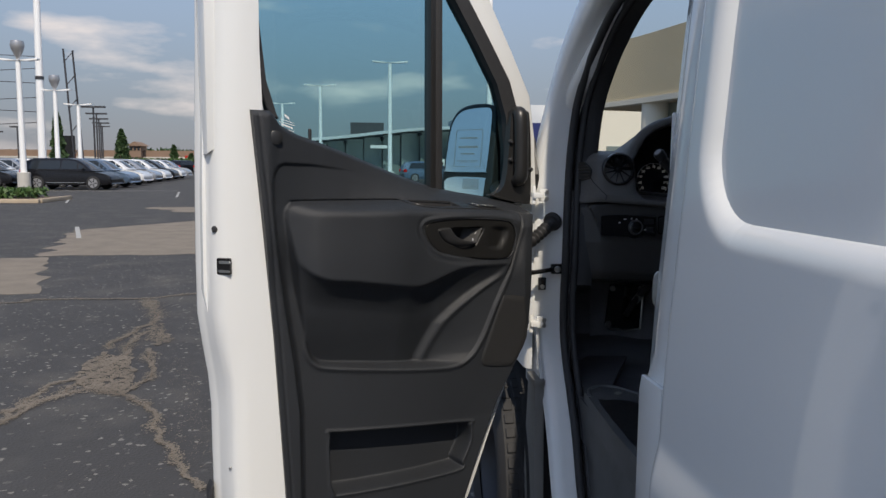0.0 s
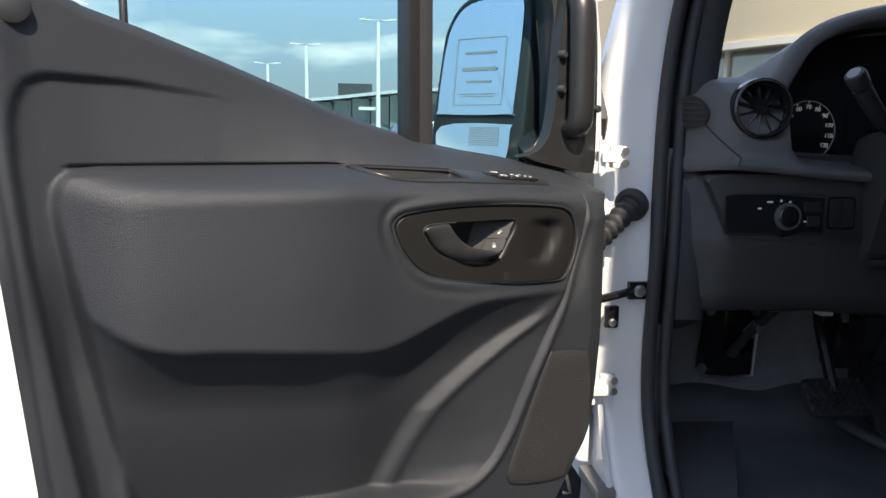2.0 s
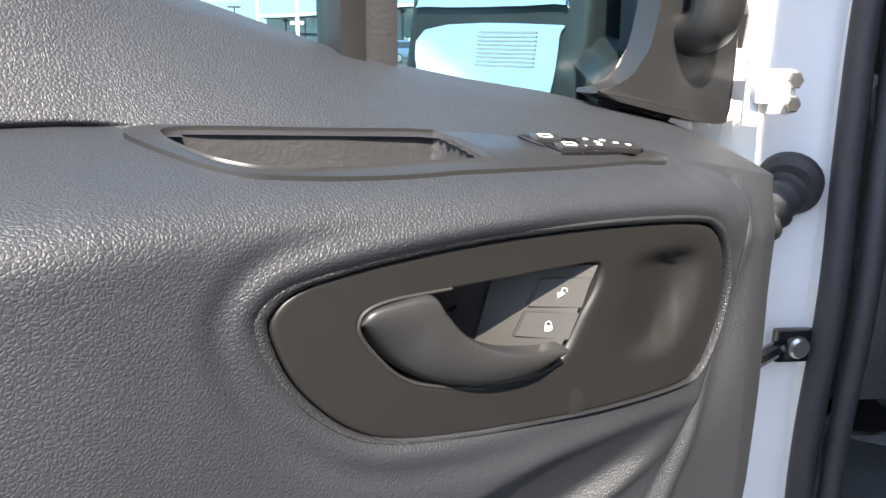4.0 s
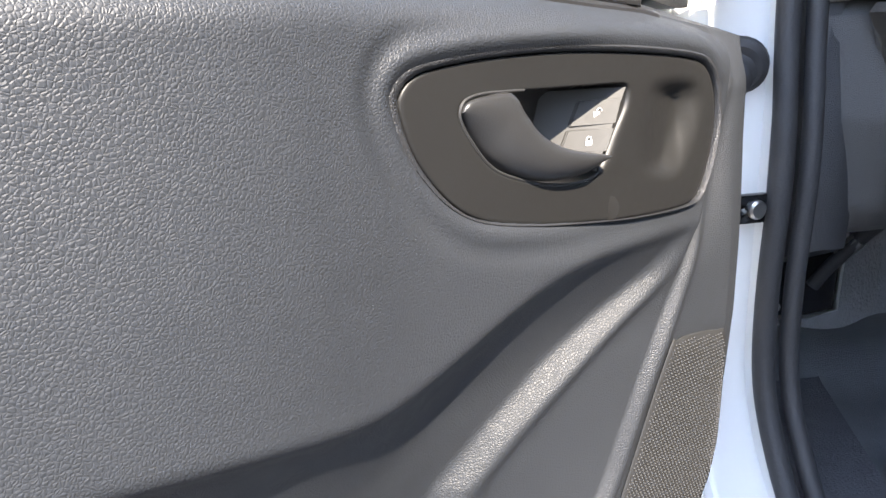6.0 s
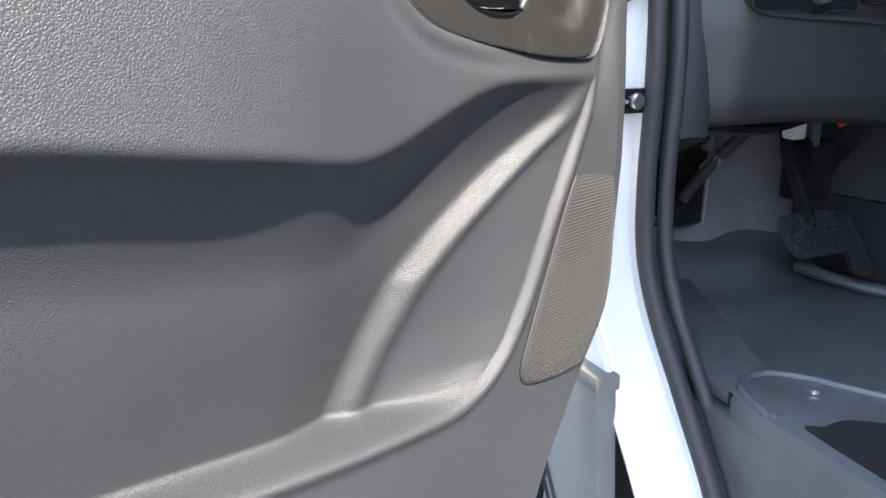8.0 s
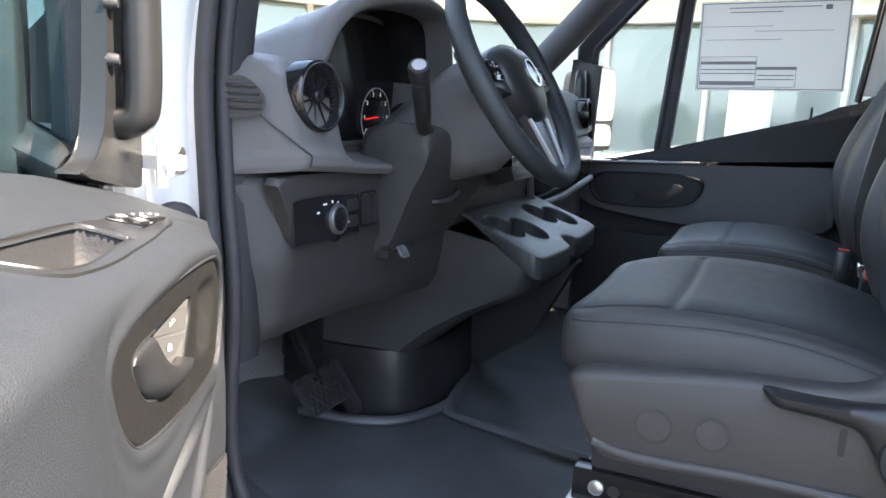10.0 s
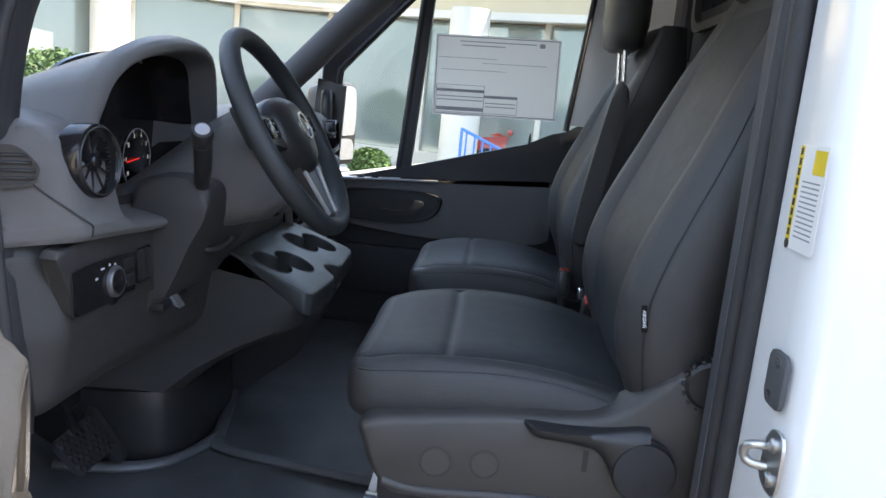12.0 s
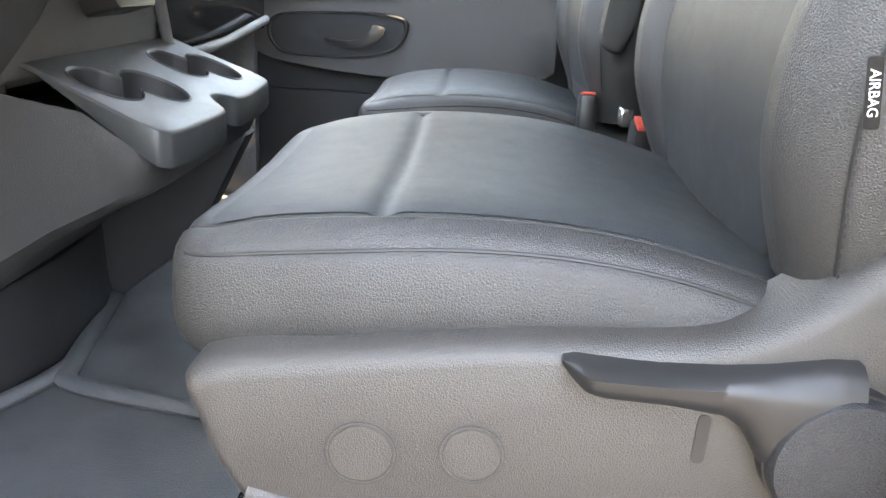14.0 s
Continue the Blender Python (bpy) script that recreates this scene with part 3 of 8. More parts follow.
# white shell: lower body, rear shut face, window surround
def shell():
    body = [(-0.045, 0.44), (-0.030, 0.60), (-0.030, 0.95), (-0.050, 1.10), (-0.068, 1.22), (-0.066, 1.45), (-0.060, 1.64), (0.05, 1.63), (0.10, 1.56), (0.40, 1.47), (0.70, 1.40), (0.93, 1.37), (0.955, 1.20), (0.935, 0.98), (0.86, 0.86), (0.80, 0.72), (0.72, 0.52), (0.68, 0.44)]
    part("outer_skin", prism(body, -0.175, -0.125, lambda s, z, h: dl(s, z, h + 0.045 * (1 - s)), 0.012, 3), PAINT, door, "white painted steel", DOOR)
    # rear shut face, folded in steps along the height
    rows = []
    for z, o, k in ((0.44, 0.020, .9), (0.62, 0.018, .9), (0.80, 0.016, .9), (0.92, 0.016, 1.0), (1.00, 0.010, 1.25), (1.08, -0.002, 1.3), (1.16, -0.012, 1.1), (1.30, -0.012, 1.0), (1.45, -0.010, 1.0), (1.62, -0.006, 1.0), (1.80, 0.0, 1.0), (1.95, 0.003, 1.0), (2.12, 0.006, 1.0)):
        rim = interp(z, LEFT)
        rim = min(rim, 0.10)
        prof = [(-0.062 + o, -0.130), (-0.064 + o, -0.112), (-0.054 + o, -0.100), (-0.050 + o, -0.085), (-0.042 + o * k, -0.060), (-0.034 + o * k, -0.036), (-0.018 + o * k * .6, -0.020), (0.004 + 0.2 * rim, -0.014), (rim - 0.004, -0.010), (rim + 0.03, -0.012)]
        rows.append([dl(a, z, b) for a, b in prof])
    part("shut_face", loft(rows, closed=False), PAINT, door, "white painted folded steel edge", DOOR, angle=60)
    # window surround: rear upright, sloping front bar
    def wl(s, z, h):
        return dl(s, z, interp(s, [(-0.06, -0.060), (0.07, -0.080), (0.60, -0.160), (1.0, -0.185)]) + h)
    rear = [(-0.060, 1.55), (-0.060, 2.12), (0.048, 2.12), (0.050, 1.92), (0.070, 1.72), (0.092, 1.64)]
    part("rear_upright", prism(rear, -0.060, 0.022, wl, 0.008, 2), PAINT, door, "", DOOR)
    front = [(0.985, 1.34), (0.940, 1.34), (0.930, 1.60), (0.915, 1.70), (0.884, 1.785), (0.775, 1.93), (0.700, 2.06), (0.66, 2.15), (0.73, 2.15), (0.80, 2.02), (0.892, 1.868), (0.966, 1.744), (0.985, 1.62), (0.995, 1.46)]
    part("front_bar", prism(front, -0.040, 0.012, wl, 0.006, 2), PAINT, door, "", DOOR)
    part("top_bar", prism([(-0.05, 2.10), (-0.05, 2.15), (0.62, 2.15), (0.70, 2.10)], -0.03, 0.012, wl, 0.006, 1), PAINT, door, "", DOOR)
    # rubber round the glass
    seal = [(0.046, 2.12), (0.050, 1.93), (0.070, 1.73), (0.090, 1.668), (0.106, 1.640)]
    part("glass_run_seal", prism([(a, b) for a, b in seal] + [(a + 0.018, b) for a, b in seal[::-1]], -0.030, 0.026, wl, 0.003, 1), RUBBER, door, "black rubber", DOOR)
    sf = [(0.640, 2.15), (0.705, 2.02), (0.790, 1.90), (0.870, 1.785), (0.905, 1.69), (0.915, 1.60), (0.92, 1.42)]
    part("front_seal", prism([(a - 0.034, b - .010) for a, b in sf] + [(a + 0.012, b) for a, b in sf[::-1]], -0.030, 0.018, wl, 0.004, 2), RUBBER, door, "black rubber", DOOR)
    part("window_divider", prism([(0.598, 1.45), (0.596, 2.12), (0.614, 2.12), (0.617, 1.45)], -0.025, 0.016, wl, 0.004, 2), SMOOTH, door, "black upright bar between the panes", DOOR)
    part("divider_rubber", prism([(0.619, 1.45), (0.616, 2.12), (0.641, 2.12), (0.645, 1.45)], -0.025, 0.008, wl, 0.006, 2), RUBBER, door, "", DOOR)
    o = part("window_pane", prism([(0.06, 1.60), (0.05, 2.12), (0.605, 2.12), (0.608, 1.42), (0.35, 1.50), (0.12, 1.56)], -0.014, -0.010, wl), TEAL, door, "green tinted side window glass", DOOR)
    o.visible_shadow = False
    o2 = part("quarter_pane", prism([(0.635, 1.42), (0.63, 2.12), (0.68, 2.07), (0.79, 1.90), (0.87, 1.78), (0.91, 1.66), (0.92, 1.40)], -0.014, -0.010, wl), TEAL, door, "green tinted fixed glass", DOOR)
    o2.visible_shadow = False
    part("lower_edge_guard", prism([(-0.062, 0.42), (-0.062, 0.70), (-0.052, 0.72), (-0.045, 0.42)], -0.14, -0.10, dl, 0.003, 1), RUBBER, door, "", DOOR)


shell()


# latch, holes and plugs in the shut face
def shut_details():
    m = DOOR @ facing(dl(-0.030, 1.284, -0.024), (-0.72, -0.69, 0))
    latch = part("latch", prism(rounded(0.036, 0.040, 0.004), -0.004, 0.0035, xyz), GLOSS, door, "black latch slot with steel claw", m)
    part("claw", prism(rounded(0.030, 0.007, 0.002), 0.002, 0.006, xyz, 0.001, 1), STEEL, latch, "", m @ pose(0.004, 0.010, 0))
    part("claw", prism(rounded(0.030, 0.006, 0.002), 0.002, 0.005, xyz, 0.001, 1), STEEL, latch, "", m @ pose(0.002, -0.012, 0))
    for z, r, d in ((1.372, 0.0085, -0.052), (1.318, 0.0035, -0.048), (1.312, 0.0035, -0.070), (1.250, 0.003, -0.058), (0.775, 0.0035, -0.04), (0.65, 0.0035, -0.04), (0.60, 0.004, -0.05)):
        mm = DOOR @ facing(dl(-0.046 + (0.024 if z < 1 else 0) + (.012 if r < .0036 and z > 1.2 else 0), z, d + (.012 if z > 1 else 0)), (-0.85, -0.45, 0))
        part("hole_plug" if r > 0.006 else "screw", lathe([(r, -0.004), (r, 0.003), (r * 0.8, 0.0042)], 16, mm), RUBBER if r > 0.006 else STEEL, door)


shut_details()

# round blanking plug in the upper lining
mp_ = DOOR @ facing(dl(0.092, 1.591, 0.009), (0, -1, 0))
part("trim_plug", lathe([(0.0165, -0.006), (0.0165, 0.0012), (0.0150, 0.0022), (0.001, 0.0022)], 32, mp_), SMOOTH, door)


# handle bezel, pull handle and lock buttons
def handle_set():
    def bz(s, z, h):
        return dl(s, z, bezel_depth(s) + h)
    cen = Vector((0.655, 1.322))
    inset = lambda k, o=(0, 0): [cen + Vector(o) + (Vector((p[0], p[1])) - cen) * k for p in BEZEL]
    hole = catmull([(.536, 1.350), (.540, 1.356), (.552, 1.3585), (.572, 1.3585), (.614, 1.3575), (.672, 1.3565), (.685, 1.3555), (.689, 1.351), (.687, 1.341), (.677, 1.326), (.667, 1.310), (.656, 1.301), (.636, 1.2985), (.606, 1.302), (.572, 1.312), (.557, 1.3205), (.546, 1.332), (.538, 1.343)], 5)
    # moulded rim: wide and rounded above and behind, thin below
    shapes = ((1.030, (-.001, .001), -.010), (1.022, (-.001, .001), .001), (1.012, (-.0006, .0006), .0048), (0.998, (0, 0), .0066), (0.984, (.0008, -.0008), .0062), (0.972, (.0016, -.0016), .0042), (0.969, (.0017, -.0017), .0005), (0.967, (.0017, -.0017), -.003))
    part("bezel_rim", loft([[bz(p.x, p.y, h) for p in inset(k, o)] for k, o, h in shapes], caps=False), TRIM, door, "black moulded rim", DOOR, angle=60)
    outer = inset(0.965, (.0018, -.0018))
    # plate with the hole: rays from the hole's middle pair the outlines
    hc = Vector((0.612, 1.331))

    def along(poly, ang):
        dirv, best = Vector((math.cos(ang), math.sin(ang))), None
        for i in range(len(poly)):
            a, b = Vector(poly[i][:2]) - hc, Vector(poly[(i + 1) % len(poly)][:2]) - hc
            e = b - a
            den = dirv.x * e.y - dirv.y * e.x
            if abs(den) < 1e-12:
                continue
            t, w = (a.x * e.y - a.y * e.x) / den, (a.x * dirv.y - a.y * dirv.x) / den
            if t > 0 and -1e-6 <= w <= 1 + 1e-6 and (best is None or t < best):
                best = t
        return hc + dirv * best
    n = 180
    rings = []
    scoop = catmull([(.712, 1.3555), (.745, 1.3555), (.768, 1.352), (.779, 1.344), (.777, 1.322), (.759, 1.294), (.748, 1.287), (.722, 1.288), (.700, 1.291), (.692, 1.300), (.706, 1.330)], 4)
    for k in (0.0, 0.012, 0.04, 0.08, 0.14, 0.2, 0.27, 0.34, 0.41, 0.48, 0.55, 0.62, 0.69, 0.76, 0.83, 0.9, 0.96, 0.99, 1.0):
        ring = []
        for i in range(n):
            a = 2 * math.pi * i / n
            p = along(hole, a).lerp(along(outer, a), k)
            sc = float(sdist(np.array([[p.x, p.y]]), scoop)[0])
            dip = 0.011 * smooth01(sc, 0, 0.011) * smooth01(p.x, 0.695, 0.762) ** 1.3
            ring.append(bz(p.x, p.y, 0.0035 - dip - (0.003 if k == 0 else 0.0008 if k < .02 else 0) - (0.0025 if k == 1.0 else 0.0006 if k == .99 else 0)))
        rings.append(ring)
    plate = part("bezel_plate", loft(rings, caps=False), TAUPE, door, "satin dark grey plastic handle surround", DOOR, angle=60)
    # well behind the handle
    well = [[bz(p[0], p[1], h) for p in [hc + (Vector(q[:2]) - hc) * k for q in hole]] for k, h in ((1.0, 0.001), (0.985, -0.014), (0.93, -0.030), (0.5, -0.036), (0.05, -0.036))]
    part("handle_well", loft(well, caps=False), SMOOTH, plate, "dark recess behind the handle", DOOR, angle=60)
    # slanting pale panel that carries the lock keys
    rows = []
    for t in [k / 8 for k in range(9)]:
        h = -0.034 + 0.036 * t ** 1.2
        top = Vector((.641, 1.352)).lerp(Vector((.6875, 1.3535)), t)
        bot = Vector((.626, 1.305)).lerp(Vector((.6575, 1.3025)), t)
        rows.append([bz(*top.lerp(bot, u / 6), h) for u in range(7)])
    part("lock_panel", loft(rows, closed=False), LOCKM, plate, "pale grey slanting panel", DOOR, angle=60)
    # lock and unlock keys on the panel
    def ph(s, z):
        t = min(1, max(0, (s - (.626 + .015 * (z - 1.305) / .047)) / (.0315 + .015 * (z - 1.305) / .047)))
        return -0.034 + 0.036 * t ** 1.2
    for quad, glyph in (([(.6525, 1.3295), (.661, 1.3455), (.6835, 1.3475), (.6755, 1.331)], 1), ([(.6440, 1.3135), (.6515, 1.3275), (.6745, 1.329), (.6665, 1.314)], 0)):
        bm = bmesh.new()
        lo = [bm.verts.new(bz(a, b, ph(a, b) - 0.002)) for a, b in quad]
        hi = [bm.verts.new(bz(a, b, ph(a, b) + 0.0016)) for a, b in quad]
        bm.faces.new(lo), bm.faces.new(hi)
        for i in range(4):
            bm.faces.new((lo[i], lo[(i + 1) % 4], hi[(i + 1) % 4], hi[i]))
        bmesh.ops.bevel(bm, geom=bm.edges[:], offset=0.0007, segments=2, affect='EDGES')
        part("lock_button", bm, LOCKM, plate, "pale grey lock button with padlock mark", DOOR)
        cs, cz = sum(q[0] for q in quad) / 4, sum(q[1] for q in quad) / 4
        fm = DOOR @ facing(bz(cs, cz, ph(cs, cz) + 0.0019), (-0.50, -1, 0.0))
        ic = bmesh.new()
        box(-0.0026, 0.0026, -0.0036, 0.0004, 0, 0.0003, bm=ic)
        tube([(0.002 * math.cos(radians(a)) + (0.0022 if glyph else 0), 0.0008 + 0.0028 * math.sin(radians(a)), 0.0002) for a in range(0, 181, 20)], 0.0004, 6, bm=ic)
        part("padlock_mark", ic, WHITEINK, plate, "", fm @ Matrix.Scale(.8, 4))
    # curved pull lever, broad at its hinge and tapering to a free end
    tops = [(.5375, 1.3505), (.5425, 1.3555), (.556, 1.3575), (.574, 1.3575), (.582, 1.347), (.591, 1.336), (.603, 1.328), (.617, 1.3225), (.640, 1.3175), (.660, 1.3135)]
    bots = [(.5375, 1.3485), (.541, 1.342), (.5475, 1.3335), (.556, 1.3245), (.564, 1.3185), (.575, 1.3125), (.590, 1.307), (.608, 1.3035), (.636, 1.3035), (.6595, 1.3115)]
    hs = [0.002, 0.0035, 0.005, 0.007, 0.009, 0.011, 0.013, 0.0145, 0.0145, 0.011]
    tp, bt, hp = catmull(tops, 5, False), catmull(bots, 5, False), catmull([(h, 0) for h in hs], 5, False)
    rings = []
    for t, b, h in zip(tp, bt, hp):
        mid, half = (t + b) / 2, (t - b) / 2
        rings.append([bz(*(mid + half * c), h.x + q) for c, q in ((0.98, -0.012), (1.0, -0.002), (0.93, 0.0006), (0.80, 0.0016), (0.45, 0.0022), (0.0, 0.0014), (-0.4, -0.001), (-0.75, -0.0045), (-0.96, -0.009), (-1.0, -0.013))])
    part("pull_handle", loft(rings), SMOOTH, plate, "satin black curved pull handle", DOOR, angle=50)
    # shadow gap round the hinge end of the lever
    gap = [bz(p.x, p.y, 0.0030) for p in hole[-36:] + hole[:18]]
    part("lever_gap", tube(gap, .0011, 6), BLACKINK, plate, "dark gap round the handle", DOOR)
    part("screw_cover", lathe([(0.009, 0), (0.0085, 0.0012), (0.001, 0.0016)], 20, DOOR @ facing(bz(.672, 1.2755, .0024), (-0.1, -1, 0))), TAUPE, plate)


handle_set()


# shelf insert: tray and window switches
def shelf_insert():
    def sh(s, d, h):
        return Vector((s, -d, float(shelf_height(s, d)) + h))
    outline = catmull([(.455, -.042), (.470, -.0555), (.53, -.0585), (.60, -.0605), (.70, -.063), (.755, -.0615), (.785, -.0585), (.789, -.054), (.776, -.0445), (.72, -.0325), (.668, -.0215), (.59, -.0085), (.545, -.004), (.515, -.003), (.493, -.0045), (.473, -.0155)], 5)
    hc = Vector((0.550, -0.030))
    out2, well2 = [Vector(p[:2]) for p in outline], [Vector(p[:2]) for p in WELL]

    def cut(poly, ang):
        dirv, best = Vector((math.cos(ang), math.sin(ang))), 0
        for i in range(len(poly)):
            a, b = poly[i] - hc, poly[(i + 1) % len(poly)] - hc
            e = b - a
            den = dirv.x * e.y - dirv.y * e.x
            if abs(den) < 1e-12:
                continue
            t, w = (a.x * e.y - a.y * e.x) / den, (a.x * dirv.y - a.y * dirv.x) / den
            if t > 0 and -1e-6 <= w <= 1 + 1e-6:
                best = max(best, t)
        return hc + dirv * best
    # even steps along the outline, so that the long ends stay smooth
    angs = sorted({round(math.atan2((p - hc).y, (p - hc).x), 5) for p in out2 + well2})
    rings = []
    for k, h in ((1.0, -.004), (.998, .0012), (.985, .0022), (.9, .0022), (.7, .0022), (.4, .0022), (.12, .0022), (.05, .0032), (.02, .0034), (0.0, .0016)):
        rings.append([sh(*cut(well2, a).lerp(cut(out2, a), k), h) for a in angs])
    ins = part("shelf_insert", loft(rings, caps=False), SMOOTH, door, "satin black insert with storage tray", DOOR, angle=50)
    rings = [[sh(*(hc + (cut(well2, a) - hc) * k), h) for a in angs] for k, h in ((1.0, 0.0016), (0.985, -0.010), (0.965, -0.024), (0.90, -0.031), (0.4, -0.032), (0.02, -0.032))]
    part("tray", loft(rings, caps=False), RUBBER, ins, "shallow black storage tray", DOOR, angle=50)
    plate = part("switch_plate", prism(catmull([(.672, -.0600), (.690, -.0610), (.750, -.0600), (.768, -.0555), (.764, -.0515), (.735, -.0440), (.692, -.0375), (.686, -.0400)], 3), 0.0022, 0.0042, sh, 0.0008, 1), GLOSS, ins, "raised switch panel", DOOR)
    for s, d in ((.688, -.0545), (.698, -.0440)):
        fm = DOOR @ Matrix.Translation(sh(s, d, 0.0062)) @ pose(0, 0, 0, 14, 5, -12)
        part("window_switch", prism(rounded(0.020, 0.010, 0.003), -0.005, 0.000, xyz, 0.0015, 2), SMOOTH, ins, "black rocker window switch", fm)
        part("switch_mark", slab(rounded(0.009, 0.0055, 0.001), rounded(0.0072, 0.0040, 0.0008), 0, 0.0003, xyz), WHITEINK, ins, "", fm @ pose(0, 0, 0.0003))
    pad = DOOR @ Matrix.Translation(sh(.736, -.0530, 0.0044)) @ pose(0, 0, 0, 14, 5, -12)
    part("mirror_switch", prism(rounded(0.042, 0.015, 0.004), -0.002, 0.0014, xyz, 0.0006, 1), SMOOTH, ins, "black mirror adjuster", pad)
    for x, y in ((-.014, .004), (-.008, .0), (-.002, .004), (-.008, -.004), (.006, .001), (.014, -.001)):
        part("switch_mark", prism(rounded(0.0038, 0.0022, 0.0006), 0.0014, 0.0017, xyz), WHITEINK, ins, "", pad @ pose(x, y, 0))


shelf_insert()


# perforated loudspeaker cover in the forward corner
def speaker():
    outline = catmull([(.766, 1.140), (.778, 1.149), (.800, 1.149), (.834, 1.143), (.850, 1.133), (.864, 1.06), (.868, 1.025), (.862, 1.005), (.822, .942), (.806, .934), (.760, .937), (.722, .944), (.708, .954), (.706, .972), (.722, 1.02)], 4)
    pts = np.array([[p[0], p[1]] for p in outline])
    dd = trim_depth(pts[:, 0], pts[:, 1])
    bm = bmesh.new()
    vs = [bm.verts.new(dl(p[0], p[1], float(d) + 0.0015)) for p, d in zip(pts, dd)]
    c = pts.mean(0)
    rings = [vs]
    for k in (0.985, 0.8, 0.6, 0.4, 0.2):
        q = c + (pts - c) * k
        dq = trim_depth(q[:, 0], q[:, 1])
        rings.append([bm.verts.new(dl(a, b, float(d) + 0.0030)) for (a, b), d in zip(q, dq)])
    for a, b in zip(rings, rings[1:]):
        for i in range(len(a)):
            bm.faces.new((a[i], a[(i + 1) % len(a)], b[(i + 1) % len(b)], b[i]))
    bm.faces.new(rings[-1])
    grille = part("speaker_grille", bm, BLACKINK, door, "black perforated loudspeaker cover", DOOR, angle=60)
    # raised dots of the weave, joined
    verts, faces = [], []
    pitch = 0.0040
    gx = np.arange(.69, .89, pitch)
    gz = np.arange(.92, 1.16, pitch * 0.866)
    for j, z in enumerate(gz):
        row = np.stack([gx + (pitch / 2 if j % 2 else 0), np.full(gx.shape, z)], -1)
        ok = sdist(row, [tuple(p) for p in pts]) > 0.0035
        dq = trim_depth(row[:, 0], row[:, 1])
        for (a, b), d, k in zip(row, dq, ok):
            if not k:
                continue
            h, r, i = float(d) + 0.0028, 0.0014, len(verts)
            verts += [dl(a - r, b, h), dl(a, b - r, h), dl(a + r, b, h), dl(a, b + r, h), dl(a, b, h + 0.0013)]
            faces += [(i, i + 1, i + 4), (i + 1, i + 2, i + 4), (i + 2, i + 3, i + 4), (i + 3, i, i + 4)]
    me = bpy.data.meshes.new("weave")
    me.from_pydata([tuple(v) for v in verts], [], faces)
    me.transform(DOOR)
    me.materials.append(TYRE)
    o = new("weave", me)
    o.parent = grille
    o["kind"] = "stuff"


speaker()


# upright grab handle and cover at the front of the window
def grab():
    cov = [(p[0], p[1]) for p in catmull([(.802, 1.436), (.834, 1.444), (.853, 1.468), (.864, 1.52), (.870, 1.60), (.876, 1.685), (.885, 1.692), (.930, 1.692), (.942, 1.685), (.950, 1.60), (.953, 1.50), (.953, 1.42), (.945, 1.408), (.90, 1.414)], 3)]
    part("corner_cover", prism(cov, -0.165, -0.140, dl, 0.0025, 2), SMOOTH, door, "black plastic corner cover", DOOR)
    path = catmull([(.900, .150, 1.690), (.898, .128, 1.686), (.897, .118, 1.66), (.898, .116, 1.58), (.899, .117, 1.51), (.899, .124, 1.487), (.900, .150, 1.480)], 5, False)
    part("grab_handle", tube(path, 0.022, 14, flat=0.85), SMOOTH, door, "black upright grab handle", DOOR)
    for s, z in ((.872, 1.60), (.872, 1.545), (.948, 1.515)):
        part("bolt_cap", lathe([(.0065, 0), (.0065, .010), (.005, .013)], 14, DOOR @ facing(dl(s, z, -.143), (0.2, -1, 0))), RUBBER, door)


grab()

# etched maker's marks low on the glass, drawn as bars
for i, (w, h, zz) in enumerate(((.034, .0012, 1.640), (.040, .0012, 1.634), (.030, .004, 1.626), (.036, .0012, 1.619), (.012, .006, 1.648))):
    part("etched_mark", prism([(.150 - w / 2, zz), (.150 + w / 2, zz - .010), (.150 + w / 2, zz - .010 + h), (.150 - w / 2, zz + h)], -0.082, -0.0817, dl), WHITEINK, door, "", DOOR)
part("lock_pin", lathe([(.0045, 0), (.0045, .03), (.003, .034)], 12, DOOR @ Matrix.Translation(dl(.200, 1.583, -.055))), SMOOTH, door)


# ---- door mirror ----
mirror = thing("door_mirror", (0.12, 2.55, 1.42), "tall black door mirror with a printed delivery label", "mirror")
MIR = pose(0.135, 2.590, 1.590, -7, 0, -46) @ Matrix.Diagonal((1.12, 1.12, 1.12, 1))


